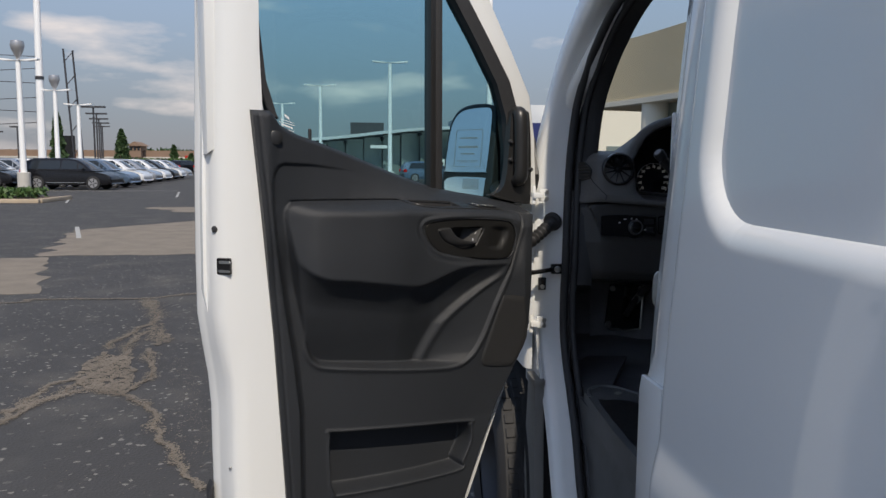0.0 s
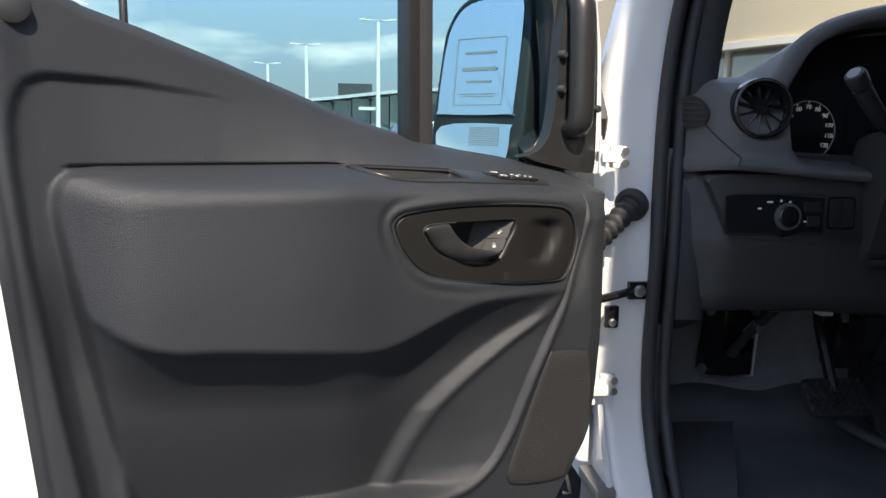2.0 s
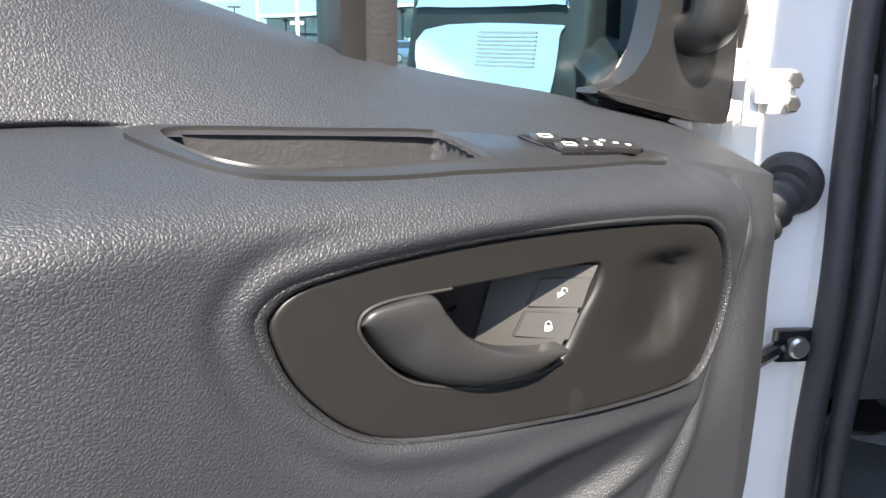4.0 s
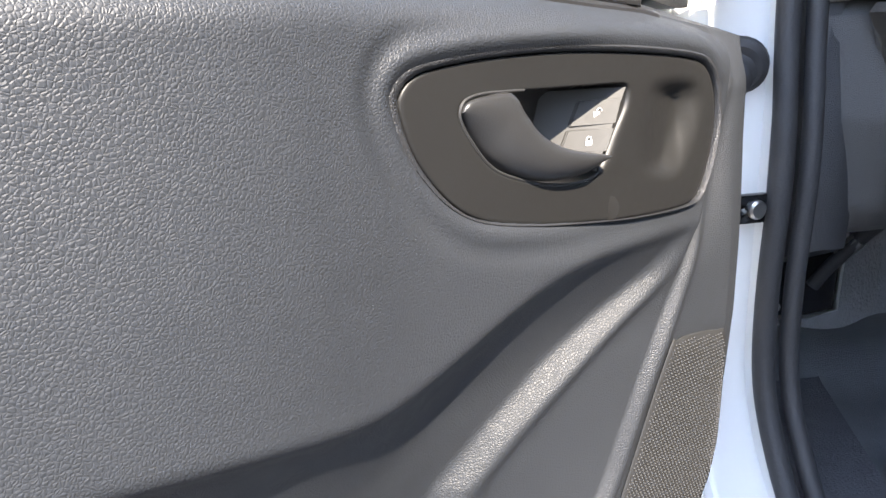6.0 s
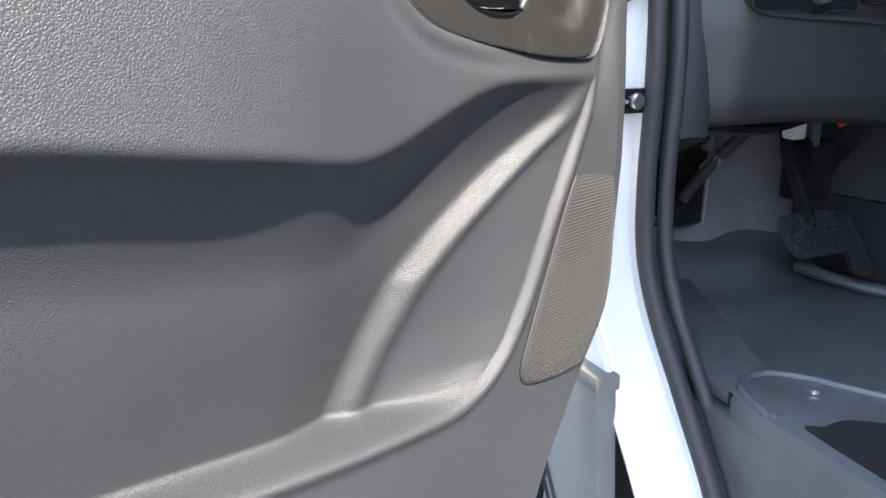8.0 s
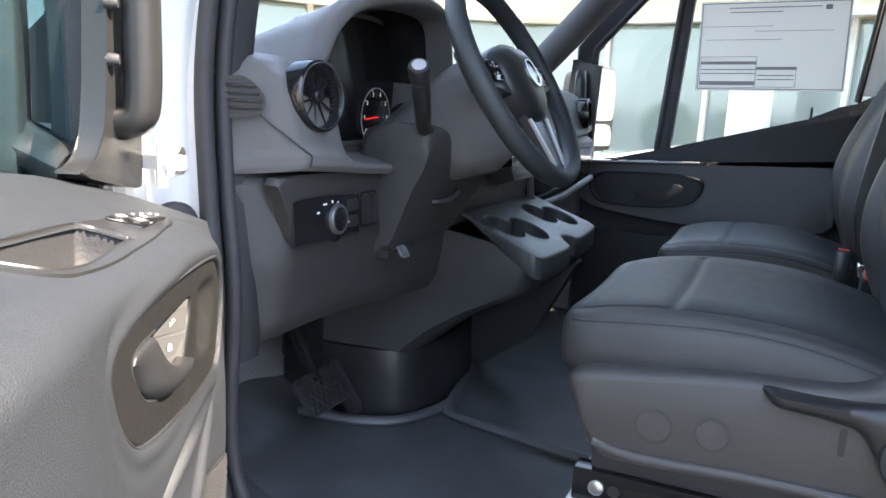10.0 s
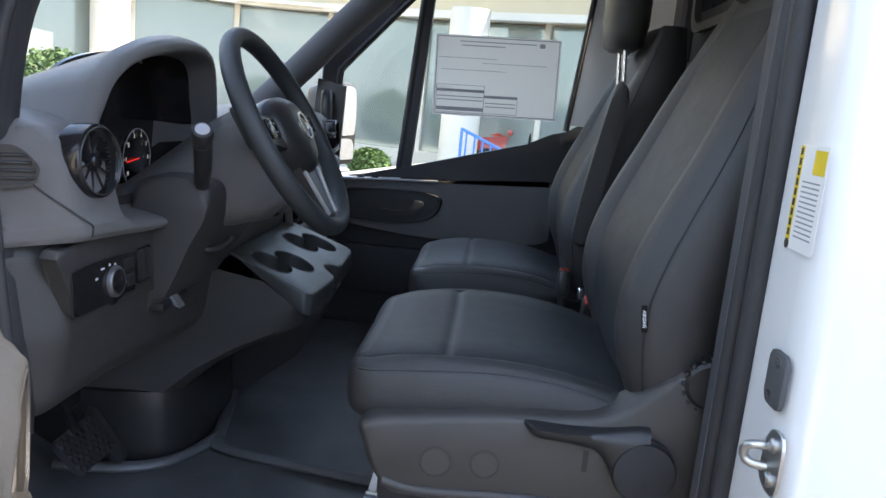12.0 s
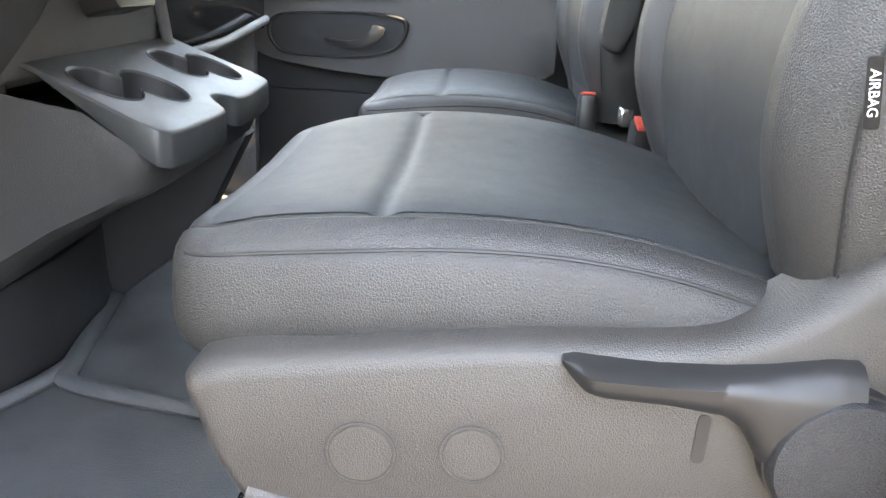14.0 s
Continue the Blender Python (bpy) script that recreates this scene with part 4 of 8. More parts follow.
def mirror_parts():
    out = catmull([(-.088, -.165), (-.080, .02), (-.068, .075), (-.035, .108), (.03, .118), (.085, .108), (.098, .07), (.100, -.15), (.085, -.178), (-.07, -.178)], 5)
    rings = []
    for k, y in ((0.94, -0.030), (1.0, -0.024), (1.0, 0.02), (0.92, 0.07), (0.70, 0.105), (0.3, 0.120)):
        rings.append([Vector((p[0] * k, y, p[1] * k)) for p in out])
    bm = loft(rings)
    house = part("housing", bm, SMOOTH, mirror, "black plastic mirror shell", MIR, angle=50)
    up = catmull([(-.072, -.070), (-.066, .025), (-.052, .072), (-.02, .098), (.05, .104), (.078, .098), (.084, .06), (.080, -.070), (.070, -.080), (-.062, -.080)], 4)
    lowp = catmull([(-.062, -.100), (.070, -.096), (.078, -.105), (.075, -.150), (.062, -.160), (-.05, -.160), (-.062, -.150)], 4)
    part("mirror_glass", prism([(p[0], p[1]) for p in up], -0.034, -0.031, lambda a, b, h: Vector((a, h, b))), MIRROR, mirror, "main mirror glass", MIR)
    part("wide_angle_glass", prism([(p[0], p[1]) for p in lowp], -0.034, -0.031, lambda a, b, h: Vector((a, h, b))), MIRROR, mirror, "small wide-angle mirror glass", MIR)
    fm = MIR @ facing((0.008, -0.0355, -0.012), (0, -1, 0))
    part("label_frame", slab(rounded(.098, .108, .003), rounded(.096, .106, .002), 0, .0003, xyz), GREYINK, mirror, "printed label outline on the glass", fm)
    for y, w, h in ((.030, .062, .0034), (.0275, .040, .0001), (.004, .070, .0055), (-.016, .050, .0034), (-.036, .074, .0012), (-.040, .066, .0012)):
        part("label_print", prism(rounded(w, h, h * .3), .0001, .0004, xyz), GREYINK, mirror, "", fm @ pose(0, y, 0))
    fl = MIR @ facing((0.028, -0.0355, -0.118), (0, -1, 0))
    for k in range(9):
        part("notice_line", prism(rounded(.058, .0016, .0005), .0001, .0004, xyz), GREYINK, mirror, "", fl @ pose(0, .016 - k * .0034, 0))
    part("arm", tube([(0.05, 0.02, -0.10), (0.11, 0.0, -0.13), (0.15, -0.03, -0.15)], 0.035, 12, flat=0.7), SMOOTH, mirror, "", MIR)
    part("upper_arm", tube([(0.05, 0.03, 0.06), (0.11, 0.01, 0.05), (0.15, -0.03, 0.02)], 0.022, 12, flat=0.7), SMOOTH, mirror, "", MIR)


mirror_parts()

# ---- van body ----
van = thing("van_body", (1.31, 0.0, 0.4), "white panel van body parked on asphalt", "van")
SKIN = [(0.40, 0.300), (0.9, 0.298), (1.12, 0.302), (1.30, 0.312), (1.47, 0.326), (1.85, 0.352), (2.2, 0.40), (2.5, 0.47)]


def skin(z):
    return sinterp(z, SKIN)


RECESS = rounded(3.0, 1.1, 0.15, 10)
RECESS = [(a - 0.275, b + 1.967) for a, b in RECESS]


def side_panel():
    ny, nz = 330, 440
    ys = np.concatenate([np.linspace(-4.4, 0.3, 12)[:-1], np.linspace(0.3, 1.276, ny)])
    zs = np.linspace(0.45, 2.5, nz)
    yy, zz = np.meshgrid(ys, zs, indexing="ij")
    sd = sdist(np.stack([yy, zz], -1), RECESS)
    xs = np.array([skin(z) for z in zs])[None, :] + 0.020 * (0.7 * np.clip(sd / 0.020, 0, 1) + 0.3 * step(sd, -0.003, 0.023))
    xs = xs - 0.012 * step(1.08 - zz, 0, 0.10) + 0.010 * step(0.86 - zz, 0, 0.05)
    xs = xs + 0.006 * step(yy, 1.262, 1.277)
    n = len(zs)
    verts = np.stack([xs, yy, zz], -1).reshape(-1, 3)
    faces = [(i * n + j, (i + 1) * n + j, (i + 1) * n + j + 1, i * n + j + 1) for i in range(len(ys) - 1) for j in range(n - 1)]
    me = bpy.data.meshes.new("side_panel")
    me.from_pydata(verts.tolist(), [], faces)
    me.materials.append(PAINT)
    me.polygons.foreach_set("use_smooth", [True] * len(me.polygons))
    o = new("side_panel", me)
    o.parent = van
    o.matrix_parent_inverse = Matrix.Translation(van.location).inverted()
    md = o.modifiers.new("thickness", 'SOLIDIFY')
    md.thickness, md.offset = 0.03, -1


side_panel()


def pillars():
    # B-pillar: outer strip, rounded corner and shut face in one sheet
    rows = []
    for k in range(41):
        z = 0.42 + (2.12 - 0.42) * k / 40
        X = skin(z)
        low = -0.012 * smooth01(1.155 - z, 0, 0.012)
        prof = [(X + 0.010, 1.2835), (X + 0.001, 1.290), (X + low, 1.300), (X + low, 1.360), (X + 0.003 + low, 1.395), (X + 0.012 + low * .5, 1.425), (X + 0.022, 1.450), (X + 0.030, 1.484), (X + 0.042, 1.497), (0.40, 1.501), (0.44, 1.502), (0.475, 1.504), (0.485, 1.49), (0.485, 1.40)]
        rows.append([Vector((a, b, z)) for a, b in prof])
    part("b_pillar", loft(rows, closed=False), PAINT, van, "white painted door post", angle=50)
    part("panel_gap", tube([(skin(.62 + .05 * k) + .004, 1.280, .62 + .05 * k) for k in range(31)], .0045, 6), RUBBER, van, "dark joint beside the door post")
    part("fuel_flap", prism([(1.300, 0.80), (1.300, 1.150), (1.395, 1.150), (1.405, 1.12), (1.405, 0.80)], 0.2955, 0.284, lambda a, b, h: Vector((h, a, b)), 0.003, 2), PAINT, van, "white fuel flap")
    # A-pillar and front of the opening down into the sill
    cen = catmull([(.350, 1.55, .360), (.350, 2.00, .370), (.350, 2.155, .455), (.350, 2.232, .58), (.349, 2.297, .72), (.347, 2.368, .83), (.345, 2.428, .925), (.345, 2.456, 1.01), (.345, 2.458, 1.10), (.348, 2.461, 1.25), (.356, 2.474, 1.40), (.368, 2.486, 1.55), (.393, 2.472, 1.70), (.412, 2.420, 1.81), (.428, 2.33, 1.90), (.445, 2.20, 1.985), (.46, 2.06, 2.05), (.47, 1.85, 2.10), (.48, 1.50, 2.12)], 6, False)
    rings = []
    for i, p in enumerate(cen):
        d = (cen[min(i + 1, len(cen) - 1)] - cen[max(i - 1, 0)]).normalized()
        o = d.cross(Vector((1, 0, 0))).normalized()      # away from the opening
        w = 1 - .25 * smooth01(p.z, 1.55, 1.80)
        lo = 1 - smooth01(p.z, .95, 1.06)                 # slim where the wing cladding stands outside it
        ring = ((.062, -.012), (.060, .0), (.030, .004), (.005, .006), (-.022 * w, .010), (-.034 * w, .022), (-.040 * w, .040), (-.036 * w, .085), (-.005, .14), (.06, .16))
        rings.append([p + Vector((a * (1 - .62 * lo) if a < 0 else a, 0, 0)) + o * (b if b < .02 else b + (.020 + .12 * (b - .02) - b) * lo) for a, b in ring])
    part("a_pillar", loft(rings), PAINT, van, "white painted front post and sill", angle=50)
    # rubber door seal, whole loop
    loop = catmull([(.412, 1.60, .385), (.412, 2.00, .395), (.412, 2.125, .465), (.412, 2.200, .58), (.411, 2.262, .72), (.410, 2.332, .83), (.409, 2.390, .92), (.409, 2.424, 1.0), (.408, 2.430, 1.10), (.411, 2.428, 1.25), (.417, 2.446, 1.40), (.425, 2.458, 1.55), (.436, 2.442, 1.70), (.448, 2.392, 1.80), (.456, 2.30, 1.885), (.47, 2.16, 1.975), (.50, 1.93, 2.065), (.505, 1.62, 2.08), (.500, 1.512, 1.98), (.490, 1.512, 1.80), (.485, 1.512, 1.50), (.485, 1.512, 1.20), (.480, 1.512, .95), (.455, 1.525, .76)], 6)
    part("door_seal", tube(loop, 0.0125, 12, closed=True), RUBBER, van, "black rubber door seal")
    inner = [p + Vector((0.028, 0, 0)) + (Vector((0, 1.95, 1.4)) - Vector((0, p.y, p.z))).normalized() * 0.008 for p in loop]
    part("inner_seal_lip", tube(inner, 0.0105, 10, closed=True), RUBBER, van, "black rubber lip")
    # lining inside the posts
    rows = []
    for p in [q for q in loop if q.y > 2.05 and q.z > 1.14]:
        away = (Vector((0, p.y, p.z)) - Vector((0, 1.75, 1.45))).normalized()
        rows.append([p + Vector((a, 0, 0)) + away * b for a, b in ((.030, -.004), (.050, -.016), (.085, -.010), (.095, .02), (.09, .09), (.02, .09))])
    part("front_post_lining", loft(rows), TRIM, van, "dark grey post lining", angle=45)
    bl = []
    for k in range(20):
        z = 0.85 + 1.25 * k / 19
        bl.append([Vector((a, b, z)) for a, b in ((.498, 1.515), (.52, 1.530), (.56, 1.525), (.585, 1.49), (.59, 1.36), (.50, 1.36))])
    part("rear_post_lining", loft(bl), FABRIC, van, "dark grey post lining")


pillars()


def fender():
    rows = []
    for k in range(25):
        z = 0.62 + 0.85 * k / 24
        rows.append([Vector((x, y, z)) for x, y in ((.318, 2.470), (.302, 2.478), (.296, 2.50), (.292, 2.60), (.30, 2.9), (.34, 3.2), (.42, 3.45))])
    rows = [[p for p in r] for r in rows if r[0].z > 0.86]
    part("front_wing", loft(rows, closed=False), PAINT, van, "white painted front wing", angle=60)
    part("wing_tongue", prism([(2.378, .858), (2.437, .935), (2.475, 1.06), (2.60, 1.06), (2.60, .80), (2.488, .80)], .326, .336, lambda a, b, h: Vector((h, a, b)), .003, 1), PAINT, van)
    clad = part("wing_cladding", prism([(2.345, 0.42), (2.374, 0.845), (2.380, 0.850), (2.47, 0.846), (2.50, 0.60), (2.52, 0.42)], .306, .338, lambda a, b, h: Vector((h, a, b)), .006, 2), CLAD, van, "grey plastic wing cladding")
    part("cladding_cap", box(.302, .339, 2.368, 2.476, .838, .860, .004), CLAD, clad)
    part("arch_liner", lathe([(.47, 0), (.47, .30), (.45, .30), (.45, 0)], 40, Matrix.Translation((.30, 2.87, .40)) @ pose(0, 0, 0, 0, 90, 0), caps=False), TYRE, van, "black wheel arch liner")


fender()


def closing_panels():
    part("roof", prism([(0.40, 2.50), (0.47, 2.56), (1.31, 2.60), (2.15, 2.56), (2.22, 2.50)], -4.4, 2.15, lambda a, b, h: Vector((a, h, b)), 0.01, 1), PAINT, van, "white roof")
    # Never in view; its pale cloth is added to brighten the cab.
    part("head_lining", box(.46, 2.16, 1.02, 2.30, 2.135, 2.165, .01), LINER, van, "unseen roof lining, pale to bounce light")
    part("roof_front", prism([(2.15, 2.50), (2.45, 2.22), (2.40, 2.12), (2.10, 2.13), (2.10, 2.55)], .44, 2.18, lambda a, b, h: Vector((h, a, b)), .02, 2), PAINT, van)
    # Unseen rails, added to stop sun leaking in beside the roof lining.
    part("far_roof_rail", box(2.165, 2.30, 1.40, 2.18, 2.125, 2.52, .02), PAINT, van, "white unseen far roof rail against sun leaks")
    part("near_roof_rail", prism([(.455, 2.10), (.432, 2.16), (.40, 2.30), (.415, 2.50), (.50, 2.52), (.52, 2.12)], 1.24, 2.14, lambda a, b, h: Vector((a, h, b)), .008, 2), PAINT, van, "white unseen roof rail above the door")
    part("far_side", box(2.29, 2.33, -4.4, 1.44, .45, 2.5), PAINT, van, "white far side")
    part("rear_end", box(.33, 2.29, -4.42, -4.38, .45, 2.52), PAINT, van)
    part("bonnet", prism([(2.98, 1.50), (3.25, 1.32), (3.62, 1.10), (3.72, .80), (3.72, .40), (2.98, .40)], .44, 2.18, lambda a, b, h: Vector((h, a, b)), .04, 2), PAINT, van, "white bonnet and nose")
    part("bulkhead_floor", box(.43, 2.24, 1.0, 2.98, .70, .822), MATM, van, "cab floor pan")
    part("step_riser", prism([(1.45, .40), (1.45, .79), (2.30, .79), (2.26, .62), (2.20, .40)], .436, .452, lambda a, b, h: Vector((h, a, b)), .004, 1), MATM, van, "black moulded step riser")
    part("kick_panel", box(.432, .448, 2.46, 2.97, .80, 1.45, .004), FELT, van, "dark felt side panel")
    part("far_kick_panel", box(2.20, 2.24, 2.40, 2.97, .80, 1.45, .004), FELT, van, "dark felt side panel")
    part("toe_board", prism([(2.72, .82), (2.90, 1.05), (2.93, 1.50), (2.98, 1.50), (2.98, .80)], .43, 2.24, lambda a, b, h: Vector((h, a, b))), FELT, van, "dark felt on the bulkhead")
    # partition behind the seats with a framed window
    part("partition", slab([(-.93, -.66), (.93, -.66), (.93, .66), (-.93, .66)], [(-.55, .48), (.56, .48), (.56, .60), (-.55, .60)], 0, .035, lambda a, b, h: Vector((1.33 + a, 1.255 + h, 1.48 + b))), FABRIC, van, "dark grey partition behind the seats", angle=20)
    fr = rounded(1.20, .24, .07)
    part("partition_window_frame", slab(fr, [(a * .95, b * .80) for a, b in fr], 0, .02, lambda a, b, h: Vector((1.335 + a, 1.29 + h, 2.02 + b))), DASH, van, "moulded window frame")
    part("partition_rib", tube([(1.99, 1.295, 1.2), (1.99, 1.295, 2.1)], .03, 8), FABRIC, van)
    part("partition_glass", box(.76, 1.91, 1.262, 1.266, 1.94, 2.10), CARGLASS, van, "dark partition window")
    part("partition_tray", box(.75, 2.0, 1.29, 1.315, 1.70, 1.82, .012), FABRIC, van)
    # windscreen with its posts
    ws = loft([[Vector((1.31 + hw * a, yc - bow * abs(a) ** 2.2, z)) for a in [k / 8 - 1 for k in range(17)]] for hw, yc, bow, z in ((.90, 3.05, .27, 1.50), (.875, 2.88, .30, 1.68), (.83, 2.68, .30, 1.87), (.76, 2.42, .26, 2.11))], closed=False)
    o = part("windscreen", ws, CLEAR, van, "clear windscreen")
    o.visible_shadow = False
    for sgn, nm in ((0, "near_screen_post"), (1, "far_screen_post")):
        def mx(x):
            return x if not sgn else 2.62 - x
        path = catmull([(mx(.40), 2.76, 1.46), (mx(.43), 2.55, 1.67), (mx(.475), 2.36, 1.86), (mx(.55), 2.12, 2.08)], 6, False)
        part(nm, tube(path, .040 if not sgn else .058, 12, flat=.8), FABRIC if sgn else PAINT, van, "dark lined windscreen post" if sgn else "")
    part("triangle_cover", prism([(2.50, 1.44), (2.49, 1.50), (2.56, 1.62), (2.62, 1.58), (2.62, 1.44)], .30, .335, lambda a, b, h: Vector((h, a, b)), .004, 1), SMOOTH, van, "black triangular cover")


closing_panels()


# things screwed to the posts
def post_details():
    # upper and lower hinges
    for z, h in ((1.435, .038), (1.03, .038)):
        hinge = part("hinge", box(.322, .350, 2.428, 2.445, z - h / 2, z + h / 2, .004), PAINT, van, "white painted steel hinge")
        part("arm", box(.296, .326, 2.396, 2.440, z - .008, z + .010, .004), PAINT, hinge)
        part("pin", lathe([(.0065, -.026), (.0065, .026), (.005, .029)], 14, Matrix.Translation((.300, 2.41, z))), PAINT, hinge)
        for dz in (-.010, .010):
            part("bolt", lathe([(.0055, 0), (.0075, .005), (.006, .007)], 6, facing((.345, 2.428, z + dz), (0, -1, 0))), STEEL, hinge)
    chk = thing("door_check_strap", (.38, 2.44, 1.2), "black steel door check strap bolted to the post", "door check")
    part("bracket", box(.366, .404, 2.432, 2.444, 1.185, 1.217, .003), GLOSS, chk)
    part("bolt", lathe([(.0105, 0), (.0105, .006), (.008, .009), (.001, .009)], 24, facing((.386, 2.434, 1.201), (0, -1, 0))), STEEL, chk)
    part("strap", tube([(.372, 2.436, 1.200), (.34, 2.415, 1.198), (.27, 2.37, 1.196)], .0075, 8), GLOSS, chk)
    part("stop_block", box(.325, .350, 2.428, 2.442, 1.135, 1.175, .004), GLOSS, chk)
    part("stop_bolt", lathe([(.007, 0), (.007, .004), (.005, .006)], 16, facing((.337, 2.428, 1.146), (0, -1, 0))), STEEL, chk)
    boot = thing("cable_boot", (.33, 2.42, 1.35), "black ribbed rubber cable boot between door and post", "cable boot")
    path = catmull([(.280, 2.400, 1.285), (.305, 2.415, 1.300), (.330, 2.430, 1.318), (.356, 2.448, 1.336), (.374, 2.462, 1.348)], 14, False)
    part("ribbed_tube", tube(path, lambda t: .0165 + .0045 * math.sin(t * 2 * math.pi * 8), 18), RUBBER, boot)
    part("collar", lathe([(.030, -.006), (.030, .004), (.024, .010), (.02, .010)], 24, facing((.374, 2.462, 1.350), (-.6, -.75, -.3))), RUBBER, boot)
    # striker, buffer plate and stickers on the B-pillar
    st = thing("door_striker", (.39, 1.50, 1.29), "zinc plated door striker loop on the post", "striker")
    part("base_plate", prism(catmull([(-.022, -.030), (.020, -.034), (.026, 0), (.020, .034), (-.014, .030), (-.024, 0)], 4), 0, .004, xyz, .001, 1), STEEL, st, "", facing((.368, 1.503, 1.290), (0, 1, 0)))
    part("loop", tube(catmull([(.376, 1.506, 1.303), (.377, 1.522, 1.303), (.382, 1.530, 1.298), (.385, 1.530, 1.286), (.382, 1.522, 1.279), (.376, 1.506, 1.279)], 5, False), .0052, 10), STEEL, st)
    for dz in (-.02, .02):
        part("screw", lathe([(.0085, 0), (.0085, .004), (.006, .006)], 18, facing((.362, 1.507, 1.290 + dz), (0, 1, 0))), STEEL, st)
    bp = thing("buffer_plate", (.39, 1.50, 1.375), "grey plastic buffer plate with two rivets on the post", "buffer plate")
    part("plate", prism(rounded(.048, .062, .010), 0, .006, xyz, .002, 2), FABRIC, bp, "", facing((.392, 1.503, 1.375), (0, 1, 0)))
    for dz in (-.021, .021):
        part("rivet", lathe([(.0065, 0), (.0065, .003), (.004, .004)], 16, facing((.392 - dz * .3, 1.508, 1.375 + dz), (0, 1, 0))), CHROME, bp)
    sk = thing("tyre_pressure_sticker", (.42, 1.50, 1.57), "white and yellow tyre information sticker with small print", "sticker")
    fm = facing((.405, 1.5045, 1.575), (0, 1, 0))
    part("sheet", prism(rounded(.075, .115, .004), 0, .0005, xyz), PAPER, sk, "", fm @ pose(0, 0, 0))
    part("yellow_strip", prism(rounded(.011, .105, .001), .0005, .0009, xyz), YELLOW, sk, "", fm @ pose(-.033, .004, 0))
    part("yellow_box", prism(rounded(.030, .026, .001), .0005, .0009, xyz), YELLOW, sk, "", fm @ pose(.018, .040, 0))
    for k in range(9):
        part("strip_print", prism(rounded(.006, .008, .0005), .0009, .0011, xyz), BLACKINK, sk, "", fm @ pose(-.033, .050 - k * .0112, 0))
    for k in range(12):
        part("small_print", prism(rounded(.046, .0018, .0005), .0005, .0008, xyz), GREYINK, sk, "", fm @ pose(.004, .018 - k * .0055, 0))
    part("round_mark", lathe([(.006, .0005), (.006, .001)], 20, fm @ pose(-.033, -.053, 0)), BLACKINK, sk)


post_details()


# front wheel
wheel = thing("front_wheel", (.42, 2.87, .0), "black front tyre on a steel wheel", "wheel")
WM = Matrix.Translation((.345, 2.87, .385)) @ pose(0, 0, 0, 0, 90, 0)
part("tyre", lathe([(.22, -.105), (.30, -.118), (.355, -.115), (.378, -.098), (.385, -.06), (.386, 0), (.385, .06), (.378, .098), (.355, .115), (.30, .118), (.22, .105)], 64, WM, caps=False), TYRE, wheel)
part("rim", lathe([(.225, -.10), (.215, -.09), (.205, -.03), (.12, -.045), (.03, -.06), (.01, -.06)], 40, WM, caps=False), DARKMETAL, wheel, "dark steel rim")
tb = bmesh.new()
for k in range(48):
    a = 2 * math.pi * k / 48
    for off in (-.075, -.03, .03, .075):
        b2 = box(-.016, .016, -.017, .017, -.004, .0045, .002, 1)
        b2.transform(WM @ pose(0, 0, 0, 0, 0, math.degrees(a + (.03 if off > 0 else 0))) @ Matrix.Translation((.384, 0, off)) @ pose(0, 0, 0, 0, 90, 0))
        join(tb, b2)
part("tread", tb, TYRE, wheel)["kind"] = "stuff"

# ---- dashboard ----
dash = thing("dashboard", (1.31, 2.45, .83), "dark grey van dashboard with round vents and cup holders", "dashboard")
LIPZ = [(0.43, 1.424), (0.47, 1.424), (0.52, 1.420), (0.62, 1.409), (0.74, 1.399), (0.80, 1.395), (1.0, 1.40), (1.3, 1.42), (2.0, 1.43), (2.2, 1.46)]


def upper_dash():
    def f(u, v):
        x = 0.450 + (2.170 - 0.450) * u
        zl = sinterp(x, LIPZ)
        endl = max(smooth01(0.506 - x, 0, 0.056), smooth01(x - 2.114, 0, 0.056))
        prof = [(2.97, 1.50), (2.80, 1.545), (2.62, 1.572), (2.50, 1.576), (2.455, 1.572), (2.420, 1.562), (2.397, 1.545), (2.380, 1.515), (2.370, 1.480), (2.362, 1.452), (2.352, zl + .022), (2.350, zl + .008), (2.356, zl), (2.38, zl - .002), (2.44, zl + .004)]
        k = v * (len(prof) - 1)
        i = min(int(k), len(prof) - 2)
        y = prof[i][0] + (prof[i + 1][0] - prof[i][0]) * (k - i)
        z = prof[i][1] + (prof[i + 1][1] - prof[i][1]) * (k - i)
        if y < 2.51:
            rec = smooth01(x, .612, .650) * (1 - smooth01(x, 1.015, 1.05))
            y += .17 * rec * smooth01(z, zl + .012, zl + .050)
        y += (0.055 + 0.028 * smooth01(1.56 - z, 0, .12)) * endl * smooth01(2.75 - y, 0, .3)
        z -= 0.012 * endl
        return Vector((x, y, z))
    part("upper_dash", surface(110, 56, f), DASH, dash, "grained dark grey upper dash", angle=60)
    # joint between the front and the end of the dash
    joint = []
    for x, z in catmull([(.456, 1.552), (.463, 1.530), (.474, 1.500), (.490, 1.468), (.506, 1.446), (.514, 1.438), (.512, 1.430), (.509, 1.420)], 4, False):
        joint.append(min((f((x - .450) / 1.720, v / 400) for v in range(120, 320)), key=lambda p: abs(p.z - z)) - Vector((.0006, .0006, 0)))
    part("end_joint", tube(joint, .0013, 6), BLACKINK, dash)


upper_dash()


